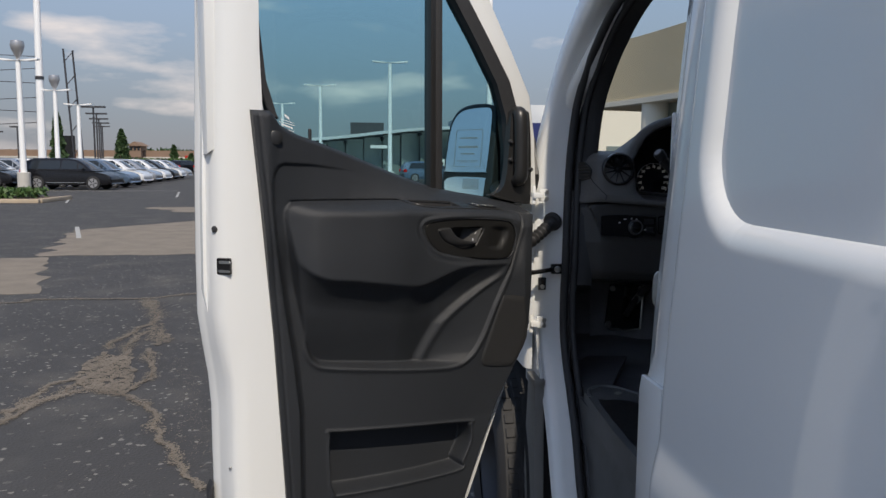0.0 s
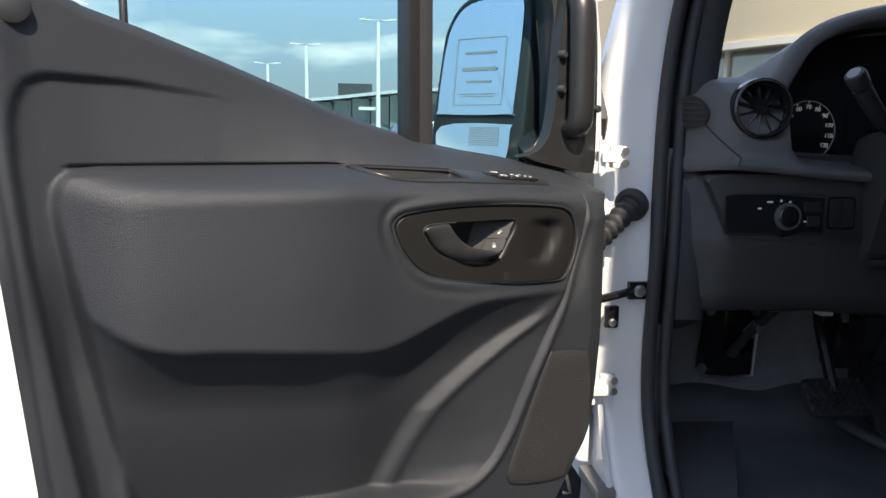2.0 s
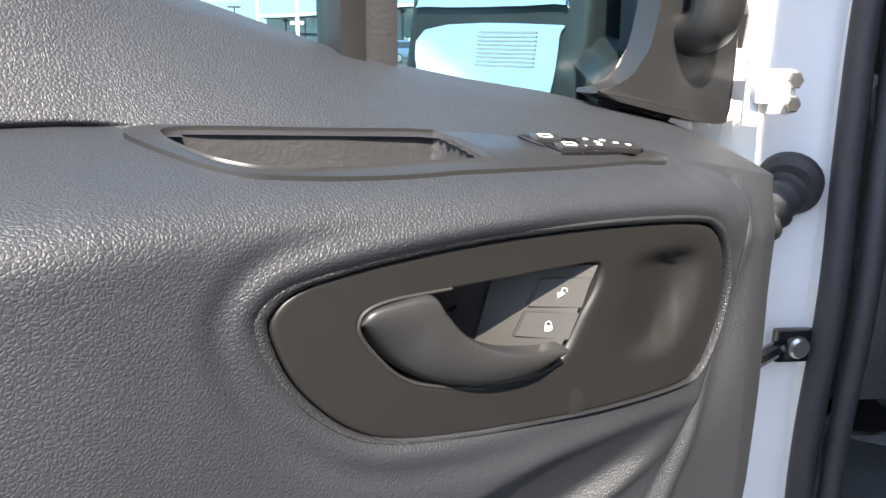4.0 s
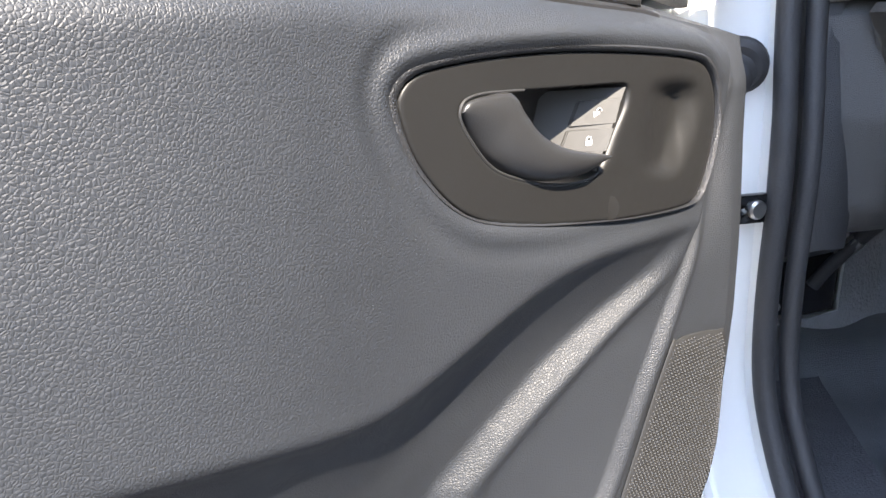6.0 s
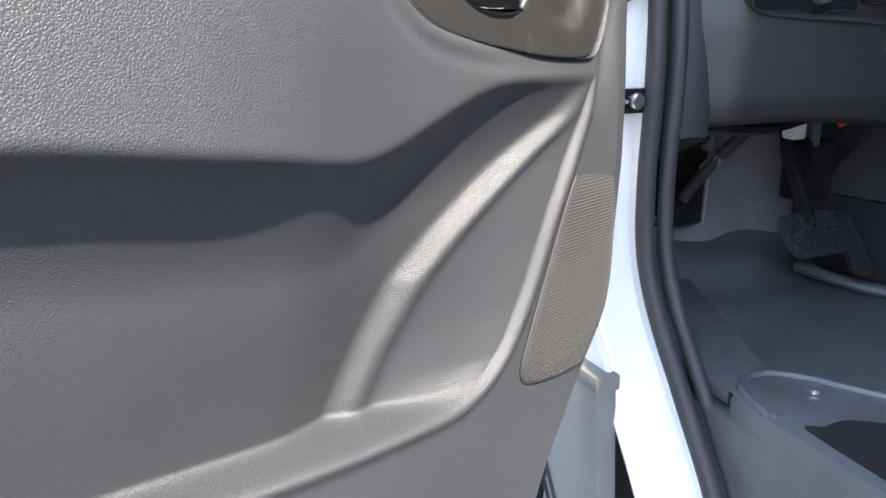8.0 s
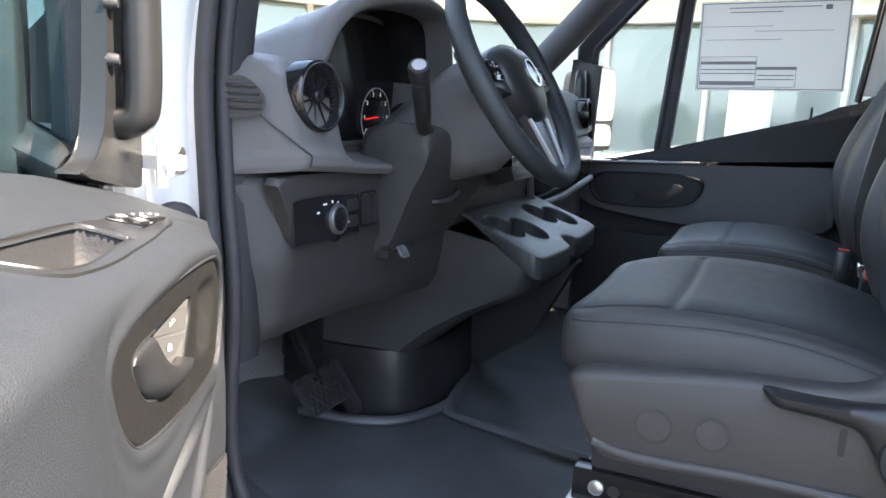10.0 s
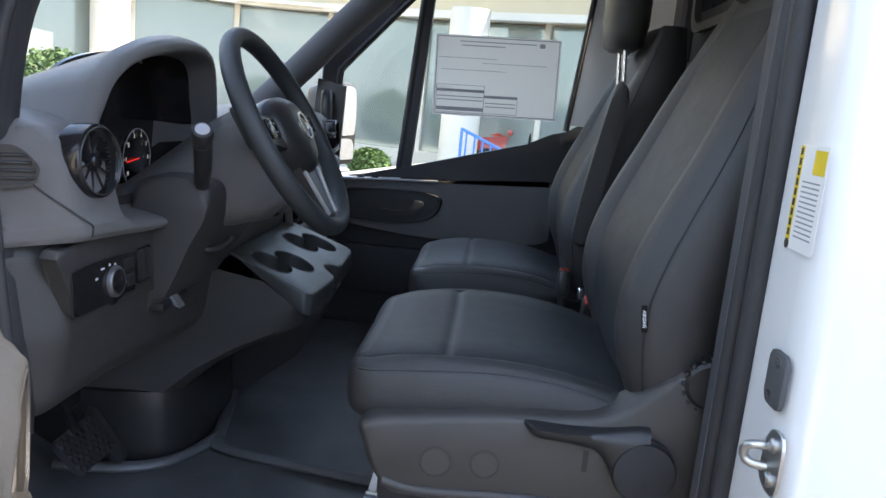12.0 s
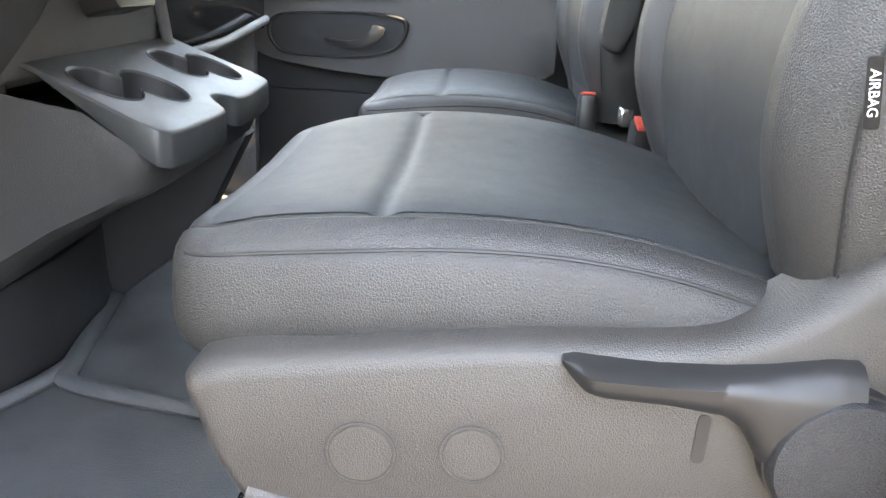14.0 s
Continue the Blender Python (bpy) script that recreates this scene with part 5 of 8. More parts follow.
def vent(cx, cy, cz, aim=(0, -1, .05), r=.049):
    m = facing((cx, cy, cz), aim)
    v = part("vent", lathe([(r * .80, -.03), (r * .86, .006), (r * .93, .012), (r, .010), (r * 1.03, .002), (r * 1.03, -.02)], 48, m, caps=False), GLOSS, dash, "round gloss black turbine vent")
    part("vent_well", lathe([(r * .85, .0), (r * .80, -.035), (.001, -.04)], 40, m, caps=False), BLACKINK, v)
    part("vent_trim", lathe([(r * .90, .0125), (r * .92, .0140), (r * .94, .0125)], 48, m, caps=False), SMOOTH, v)
    part("hub", lathe([(.011, -.02), (.011, .004), (.008, .008), (.001, .009)], 20, m), GLOSS, v)
    for k in range(11):
        b = box(.010, r * .84, -.0012, .0012, -.022, .001, .0005, 1)
        part("blade", b, GLOSS, v, "", m @ pose(0, 0, 0, 0, 0, k * 360 / 11) @ pose(0, 0, 0, 28, 0, 0))


vent(.555, 2.374, 1.518, (-.10, -1, .10))
vent(2.068, 2.366, 1.500, (.10, -1, .10))
vent(1.23, 2.366, 1.500, (0, -1, .1), .042)
vent(1.40, 2.366, 1.500, (0, -1, .1), .042)

part("end_cap", prism(catmull([(2.444, 1.425), (2.450, 1.480), (2.466, 1.530), (2.482, 1.552), (2.51, 1.558), (2.62, 1.556), (2.64, 1.50), (2.62, 1.41), (2.50, 1.405), (2.452, 1.410)], 3), .4485, .462, lambda a, b, h: Vector((h, a, b)), .004, 2), KNEE, dash, "dark end face of the dash")
# side window grille at the end of the dash
SV = facing((.4605, 2.4265, 1.512), (-.80, -.60, 0))
sg = part("side_vent", slab(catmull([(-.024, -.024), (.020, -.022), (.029, -.010), (.029, .004), (.012, .022), (-.004, .028), (-.024, .020)], 4), catmull([(-.021, -.021), (.018, -.019), (.026, -.009), (.026, .003), (.011, .019), (-.004, .025), (-.021, .018)], 4), -.004, .003, xyz), SMOOTH, dash, "black slatted side vent", SV)
part("vent_back", prism(catmull([(-.022, -.022), (.019, -.020), (.027, -.009), (.027, .003), (.011, .020), (-.004, .026), (-.022, .019)], 4), -.001, .001, xyz), BLACKINK, sg, "", SV)
for k in range(4):
    part("slat", box(-.021, .026 - .004 * max(0, k - 1), -.0022, .0022, -.001, .0035, .0006, 1), SMOOTH, sg, "", SV @ pose(0, -.013 + k * .0095, 0, 25, 0, 0))


def cluster():
    arch = catmull([(.610, 1.540), (.630, 1.582), (.652, 1.620), (.70, 1.650), (.777, 1.669), (.88, 1.681), (.970, 1.677), (1.012, 1.655), (1.036, 1.60), (1.050, 1.55), (1.04, 1.49), (1.02, 1.44)], 6, False)
    n = len(arch)
    rings = []
    cx, cz = .86, 1.50
    for k, p in enumerate(arch):
        dx, dz = p[0] - cx, p[1] - cz
        L = math.hypot(dx, dz)
        dx, dz = dx / L, dz / L
        t = k / (n - 1)
        yf = 2.402 - .020 * math.sin(math.pi * t)
        rings.append([Vector((p[0] + dx * o, y, p[1] + dz * o)) for o, y in ((-.012, yf + .10), (-.008, yf + .03), (0, yf + .004), (.005, yf), (.014, yf + .001), (.022, yf + .008), (.026, yf + .025))] + [Vector((p[0] + dx * .026 + (p[0] - cx) * q, y, 1.55 + (p[1] + dz * .026 - 1.55) * h)) for q, h, y in ((.0, .90, yf + .05), (.01, .76, 2.485), (.02, .58, 2.54), (.035, .36, 2.605), (.05, .18, 2.665), (.07, -.1, 2.76))])
    part("cluster_hood", loft(rings, closed=False), DASH, dash, "arched dark grey instrument hood", angle=60)
    inner = [[Vector((p[0] + (cx - p[0]) * k, y, p[1] + (cz - p[1]) * k)) for p in arch] for k, y in ((0.02, 2.41), (0.06, 2.45), (0.10, 2.505))]
    part("hood_inside", loft(inner, closed=False), GLOSS, dash, "black inside of the hood", angle=60)
    face = [(p[0] + (cx - p[0]) * .05, p[1] + (cz - p[1]) * .05) for p in arch] + [(.95, 1.415), (.70, 1.415), (.63, 1.47)]
    c = part("instrument_face", prism(face, 2.505, 2.512, lambda a, b, h: Vector((a, h, b))), GLOSS, dash, "black instrument panel with two dials")
    for gx, nums, lab in ((.715, ("20", "30", "40", "50", "60", "70", "80", "90", "100", "110", "120"), ""), (.955, ("0", "1", "2", "3", "4", "5", "6", "7"), "")):
        gm = facing((gx, 2.502, 1.482), (0, -1, 0))
        part("dial_ring", lathe([(.056, 0), (.056, .0015), (.0545, .0015), (.0545, 0)], 40, gm, caps=False), GREYINK, c)
        for k, s in enumerate(nums):
            a = radians(215 - 250 * k / (len(nums) - 1))
            words(s, .011, gm @ pose(.044 * math.cos(a), .044 * math.sin(a), .0012), DIALINK, c, "dial_number")
            tk = box(.050, .0545, -.0006, .0006, .0008, .0013)
            part("dial_tick", tk, DIALINK, c, "", gm @ pose(0, 0, 0, 0, 0, math.degrees(a)))
        if gx > .8:
            nd = box(-.006, .044, -.0012, .0012, .002, .0032)
            part("dial_needle", nd, NEEDLE, c, "red needle", gm @ pose(0, 0, 0, 0, 0, 185))
    part("centre_display", prism(rounded(.085, .07, .004), 0, .001, xyz), GLOSS, c, "dark centre display", facing((.835, 2.500, 1.50), (0, -1, 0)))


cluster()


def lower_dash():
    # knee panel with the light switch, crease and rolled lower edge
    def f(u, v):
        x = .448 + (1.085 - .448) * u
        prof = [(2.440, 1.440), (2.400, 1.405), (2.392, 1.396), (2.388, 1.36), (2.384, 1.315), (2.382, 1.292), (2.386, 1.272), (2.394, 1.235), (2.402, 1.195), (2.420, 1.168), (2.445, 1.160), (2.50, 1.175)]
        k = v * (len(prof) - 1)
        i = min(int(k), len(prof) - 2)
        y = prof[i][0] + (prof[i + 1][0] - prof[i][0]) * (k - i)
        z = prof[i][1] + (prof[i + 1][1] - prof[i][1]) * (k - i)
        e = 1 - smooth01(x, .448, .545)
        y += .045 * e * e
        z -= .030 * smooth01(x, .62, 1.08) * smooth01(1.30 - z, 0, .1)
        return Vector((x, y, z))
    part("knee_panel", surface(60, 44, f), KNEE, dash, "dark grey knee panel", angle=60)
    part("end_panel", prism([(2.46, 1.44), (2.445, 1.40), (2.440, 1.30), (2.445, 1.17), (2.60, 1.12), (2.60, 1.46)], .440, .452, lambda a, b, h: Vector((h, a, b)), .004, 1), KNEE, dash)
    part("switch_fascia", prism(catmull([(.478, 1.408), (.490, 1.372), (.504, 1.330), (.511, 1.316), (.527, 1.306), (.56, 1.302), (.68, 1.296), (.765, 1.292), (.778, 1.30), (.772, 1.36), (.768, 1.406), (.62, 1.408)], 3), 2.400, 2.3755, lambda a, b, h: Vector((a, h - .0016 * (b - 1.30), b)), .005, 3), KNEE, dash, "raised dark grey switch fascia")
    fm = facing((.600, 2.3755, 1.343), (0, -1, .06))
    plate = part("light_switch_panel", prism(catmull([(-.090, .031), (-.03, .033), (.072, .028), (.078, .020), (.078, -.026), (.070, -.030), (.035, -.030), (.022, -.036), (.005, -.038), (-.010, -.032), (-.084, -.030), (-.092, -.022), (-.094, .022)], 4), 0, .004, xyz, .0012, 2), GLOSS, dash, "gloss black light switch panel", fm)
    part("panel_rim", slab([(p[0] * 1.02, p[1] * 1.03) for p in rounded(.176, .068, .010)], rounded(.172, .064, .009), -.001, .0025, xyz), SMOOTH, plate, "", fm @ pose(-.007, 0, 0))
    part("knob_ring", lathe([(.0235, .002), (.0228, .009), (.0212, .0110), (.0185, .0110), (.0165, .009)], 40, fm @ pose(.014, -.004, 0), caps=False), KNOBM, plate, "satin metal rotary knob ring")
    part("knob_cap", lathe([(.0178, .002), (.0178, .011), (.015, .0130), (.001, .0130)], 36, fm @ pose(.014, -.004, 0)), GLOSS, plate, "black rotary light knob")
    for x, y, w, h in ((-.036, .010, .007, .003), (-.018, .021, .010, .003), (.002, .023, .004, .004), (.018, .021, .005, .003), (.052, .014, .006, .005), (.046, -.012, .006, .003)):
        part("switch_mark", prism(rounded(w, h, h * .3), .004, .0044, xyz), WHITEINK, plate, "", fm @ pose(x, y, 0))
    part("light_button", prism(rounded(.030, .017, .002), .003, .006, xyz, .001, 1), SMOOTH, plate, "", fm @ pose(.058, .013, 0))
    part("light_button", prism(rounded(.022, .017, .002), .003, .0075, xyz, .001, 1), SMOOTH, plate, "", fm @ pose(.060, -.012, 0))
    f2 = facing((.712, 2.3755, 1.345), (0, -1, .06))
    sw = part("rocker_switch", slab(rounded(.050, .056, .007), rounded(.043, .049, .006), -.002, .003, xyz), GLOSS, dash, "black twin rocker switch", f2)
    for x in (-.011, .011):
        part("rocker", prism(rounded(.020, .047, .004), -.002, .005, xyz, .0015, 2), SMOOTH, sw, "", f2 @ pose(x, 0, 0))
    # storage slot, ignition cover and lower pull
    slot = part("slot_frame", slab(rounded(.20, .060, .008), rounded(.190, .050, .007), -.002, .006, xyz), SMOOTH, dash, "open storage slot frame", facing((.866, 2.372, 1.300), (0, -1, .05)))
    # Thin black plate; the shade inside the open slot is painted here.
    part("slot_shade", box(.772, .960, 2.370, 2.3725, 1.276, 1.324), BLACKINK, slot)
    part("release_pull", prism([(0, 0), (.03, .002), (.045, .03), (.03, .034), (.008, .012)], 0, .03, lambda a, b, h: Vector((.80 + h, 2.350 + a, 1.250 + b)), .003, 1), SMOOTH, dash, "black bonnet pull")
    vg = part("lower_vent_switches", prism(rounded(.075, .036, .004), -.002, .004, xyz), GLOSS, dash, "row of black switches", facing((1.028, 2.360, 1.345), (0, -1, .05)))
    for k in range(4):
        part("switch_key", prism(rounded(.016, .030, .002), .002, .007, xyz, .001, 1), SMOOTH, vg, "", facing((1.028, 2.360, 1.345), (0, -1, .05)) @ pose(-.027 + k * .018, 0, 0))


lower_dash()


def centre():
    def f(u, v):
        x = 1.06 + (2.19 - 1.06) * u
        prof = [(2.44, 1.435), (2.375, 1.425), (2.362, 1.412), (2.366, 1.35), (2.372, 1.30), (2.378, 1.275), (2.40, 1.26), (2.46, 1.25)]
        k = v * (len(prof) - 1)
        i = min(int(k), len(prof) - 2)
        return Vector((x, prof[i][0] + (prof[i + 1][0] - prof[i][0]) * (k - i), prof[i][1] + (prof[i + 1][1] - prof[i][1]) * (k - i)))
    part("centre_panel", surface(30, 28, f), DASH, dash, "dark grey centre panel", angle=50)
    # Solid slab in black: the shelf's inner shade is colour, not depth.
    part("glove_shelf_shade", box(1.52, 2.15, 2.355, 2.372, 1.275, 1.395, .008), GLOSS, dash, "black slab painted as the passenger shelf's shaded opening")
    part("shelf_lip", tube([(1.47, 2.352, 1.40), (1.49, 2.345, 1.29), (1.54, 2.338, 1.265), (1.75, 2.335, 1.27), (2.1, 2.34, 1.30)], .010, 10), DASH, dash)
    u = part("control_unit", prism(rounded(.125, .040, .003), 0, .055, xyz, .002, 1), GLOSS, dash, "gloss black centre control unit", facing((1.275, 2.362, 1.396), (0, -1, .25)))
    fm = facing((1.275, 2.307, 1.402), (0, -1, .25))
    part("chrome_strip", prism(rounded(.120, .010, .002), 0, .002, xyz), CHROME, u, "", fm @ pose(0, .012, .001))
    for x in (-.036, .036):
        part("toggle", prism(rounded(.018, .012, .002), 0, .006, xyz, .001, 1), CHROME, u, "", fm @ pose(x, -.002, .001))
    part("switch_bank", prism(rounded(.125, .032, .006), 0, .05, xyz, .004, 2), SMOOTH, dash, "black switch bank", facing((1.275, 2.350, 1.358), (0, -1, .35)))
    for k in range(4):
        part("bank_mark", prism(rounded(.006, .005, .001), .0505, .051, xyz), GREYINK, dash, "", facing((1.275, 2.350, 1.358), (0, -1, .35)) @ pose(-.03 + k * .02, 0, 0))
    # cup holder tray
    outline = catmull([(1.078, 2.345), (1.062, 2.265), (1.052, 2.205), (1.058, 2.186), (1.085, 2.176), (1.20, 2.170), (1.250, 2.172), (1.268, 2.186), (1.285, 2.203), (1.310, 2.205), (1.330, 2.195), (1.345, 2.182), (1.40, 2.178), (1.52, 2.184), (1.545, 2.194), (1.550, 2.215), (1.540, 2.29), (1.535, 2.345)], 4, False)
    outline = [Vector(p[:2]) for p in outline] + [Vector((1.535, 2.362)), Vector((1.30, 2.362)), Vector((1.078, 2.362))]

    def top(a, b, h):
        return Vector((a, b, 1.292 - (2.345 - b) * .38 + h))

    def inward(poly, d):
        """The outline moved in by d, corner by corner."""
        area = sum(a.x * b.y - a.y * b.x for a, b in zip(poly, poly[1:] + poly[:1]))
        out = []
        for a, p, b in zip(poly[-1:] + poly[:-1], poly, poly[1:] + poly[:1]):
            t = (b - a).normalized()
            out.append(p + Vector((-t.y, t.x)) * (d if area > 0 else -d))
        return out
    wells = []
    for a, b in ((Vector((1.137, 2.287)), Vector((1.216, 2.258))), (Vector((1.383, 2.287)), Vector((1.460, 2.258)))):
        # two overlapping round wells with a cusp on each side
        c, w = (a + b) / 2, []
        for q in range(96):
            d = Vector((math.cos(q * math.pi / 48), math.sin(q * math.pi / 48)))
            far = max(d.dot(o - c) + math.sqrt(max(0, d.dot(o - c) ** 2 - (o - c).length_squared + .0445 ** 2)) for o in (a, b))
            w.append(c + d * far)
        wells.append((c, w))
    bm = bmesh.new()
    edges = []
    for poly in [inward(outline, .005)] + [w for _, w in wells]:
        vs = [bm.verts.new(top(p.x, p.y, 0)) for p in poly]
        edges += [bm.edges.new((a, b)) for a, b in zip(vs, vs[1:] + vs[:1])]
    bmesh.ops.triangle_fill(bm, use_beauty=True, use_dissolve=False, edges=edges, normal=(0, 0, 1))
    skirt = [[top(p.x, p.y, h * (.15 + .85 * min(1, max(0, (2.345 - p.y) / .15))) if h < -.01 else h) for p in inward(outline, k)] for k, h in ((.005, 0), (.002, -.0012), (0, -.005), (0, -.040), (.002, -.046), (.006, -.048))]
    loft(skirt, caps=False, bm=bm)
    bmesh.ops.remove_doubles(bm, verts=bm.verts[:], dist=1e-5)
    bmesh.ops.recalc_face_normals(bm, faces=bm.faces[:])
    tray = part("cup_holder", bm, CUPM, dash, "grey moulded double cup holder", angle=30)
    for c, w in wells:
        part("well_rim", loft([[top(*(c + (p - c) * k), h) for p in w] for k, h in ((1.035, 0), (1.025, .0018), (1.008, .0018), (.99, -.002))], caps=False), CUPM, tray, "", angle=60)
        # Wells are darker than the tray: their deep shade is put into the colour.
        part("cup_well", loft([[top(*(c + (p - c) * k), h) for p in w] for k, h in ((1.0, -.0005), (.955, -.036), (.91, -.043), (.1, -.043))], caps=False), RUBBER, tray, "deep cup well with shade in its dark colour", angle=60)
        part("cup_floor", lathe([(.034, 0), (.030, .003), (.001, .003)], 32, Matrix.Translation(top(c.x - .03, c.y + .012, -.0425))), RUBBER, tray, "cup floor with shade in its dark colour")
    # console shoulder under the tray, then the foot down to the floor
    rings = []
    for z, x0, x1, y0, y1 in ((None, 1.056, 1.535, 2.192, 2.50), (1.150, 1.058, 1.525, 2.206, 2.54), (1.130, 1.062, 1.51, 2.240, 2.56), (1.09, 1.066, 1.49, 2.315, 2.58), (1.04, 1.060, 1.46, 2.390, 2.62), (.984, 1.050, 1.44, 2.450, 2.64)):
        sp = smooth01(1.2 - (z or 1.2), 0, .2)
        ring = [(x0 - .02 * sp, y1 + .05), (x0, y0 + .09), (x0, y0 + .03), (x0 + .02, y0 + .008), (x0 + .06, y0), (x1 - .05, y0), (x1 - .01, y0 + .02), (x1, y0 + .08), (x1, y1 + .05)]
        # the upper edge follows the slope of the tray above it
        rings.append([Vector((a, b, z if z else 1.290 - (2.345 - min(b, 2.345)) * .67)) for a, b in ring])
    part("console_shoulder", loft(rings, caps=False), KNEE, dash, "dark grey console below the cup holder", angle=50)
    rings = []
    for z, g in ((.982, 0), (.977, .004), (.90, .006), (.825, .012)):
        rings.append([Vector((a, b, z)) for a, b in ((1.02, 2.75), (1.03, 2.59 + g), (1.05, 2.51 - g), (1.075, 2.475 - g), (1.12, 2.452 - g), (1.24, 2.442 - g), (1.38, 2.448 - g), (1.45, 2.47 - g), (1.47, 2.52), (1.48, 2.75))])
    part("console_foot", loft(rings), SMOOTH, dash, "black console foot on the floor", angle=50)
    # chute to the passenger side
    part("console_cheek", prism([(2.25, 1.20), (2.20, 1.15), (2.30, .95), (2.45, .83), (2.60, .83), (2.60, 1.20)], 1.44, 1.50, lambda a, b, h: Vector((h, a, b)), .01, 2), TRIM, dash)


centre()


# ---- steering wheel and column ----
wheel_s = thing("steering_wheel", (.905, 2.20, 1.56), "black leather steering wheel with silver lower spoke", "steering wheel")
SW = facing((.912, 2.205, 1.560), (0, -.855, .518))


def steering():
    rim = [(.183 * math.cos(2 * math.pi * k / 72), .183 * math.sin(2 * math.pi * k / 72), 0) for k in range(72)]
    part("rim", tube(rim, .0155, 16, closed=True, flat=1.15, up=(0, 0, 1)), INSERT, wheel_s, "black leather rim", SW, angle=80)
    hub = catmull([(-.085, .035), (-.05, .062), (0, .068), (.05, .062), (.085, .035), (.085, -.015), (.060, -.055), (.025, -.078), (-.025, -.078), (-.060, -.055), (-.085, -.015)], 4)
    rings = [[Vector((p[0] * k, p[1] * k, h)) for p in hub] for k, h in ((.9, -.045), (1.0, -.030), (1.0, -.006), (.94, .010), (.75, .022), (.4, .029), (.05, .030))]
    h = part("hub", loft(rings), SMOOTH, wheel_s, "black airbag cover", SW, angle=60)
    part("badge", slab([(.026 * math.cos(a / 20 * 6.2832), .026 * math.sin(a / 20 * 6.2832)) for a in range(20)], [(.0225 * math.cos(a / 20 * 6.2832), .0225 * math.sin(a / 20 * 6.2832)) for a in range(20)], .0285, .0325, xyz), CHROME, h, "round chrome badge ring", SW)
    part("badge_disc", lathe([(.0225, .028), (.0225, .0300), (.001, .0305)], 28, SW), GLOSS, h, "plain dark badge disc")
    for sx in (-1, 1):
        sp = [(sx * .075, .030), (sx * .172, .036), (sx * .176, -.010), (sx * .075, -.030)]
        sp = sp if sx > 0 else sp[::-1]
        part("spoke", prism(sp, -.016, .006, xyz, .005, 2), SMOOTH, wheel_s, "black spoke", SW)
        b = part("button_pad", prism(rounded(.052, .034, .006), .006, .011, xyz, .002, 2), GLOSS, wheel_s, "gloss black button pad", SW @ pose(sx * .120, .008, 0))
        for bx, by in ((-.014, .008), (0, .008), (.014, .008), (-.014, -.007), (0, -.007), (.014, -.007)):
            part("button_mark", prism(rounded(.006, .003, .001), .011, .0114, xyz), GREYINK, b, "", SW @ pose(sx * .120 + bx, .008 + by, 0))
    low = [(-.050, -.062), (.050, -.062), (.030, -.170), (-.030, -.170)]
    part("lower_spoke", prism(low, -.014, .002, xyz, .004, 2), SMOOTH, wheel_s, "", SW)
    for sx in (-1, 1):
        q = [(sx * .040, -.072), (sx * .052, -.074), (sx * .034, -.160), (sx * .020, -.160)]
        part("silver_trim", prism(q if sx < 0 else q[::-1], .002, .007, xyz, .0015, 2), SILVER, wheel_s, "satin silver spoke trim", SW)
        part("shift_paddle", prism(rounded(.018, .075, .006), -.040, -.034, xyz, .002, 1), SMOOTH, wheel_s, "dark shift paddle", SW @ pose(sx * .118, .030, 0))
    part("paddle_face", prism(rounded(.010, .060, .004), -.034, -.0325, xyz), SILVER, wheel_s, "", SW @ pose(-.120, .030, 0))


steering()
column = thing("steering_column", (.90, 2.33, 1.45), "dark grey steering column shroud with stalks", "steering column")


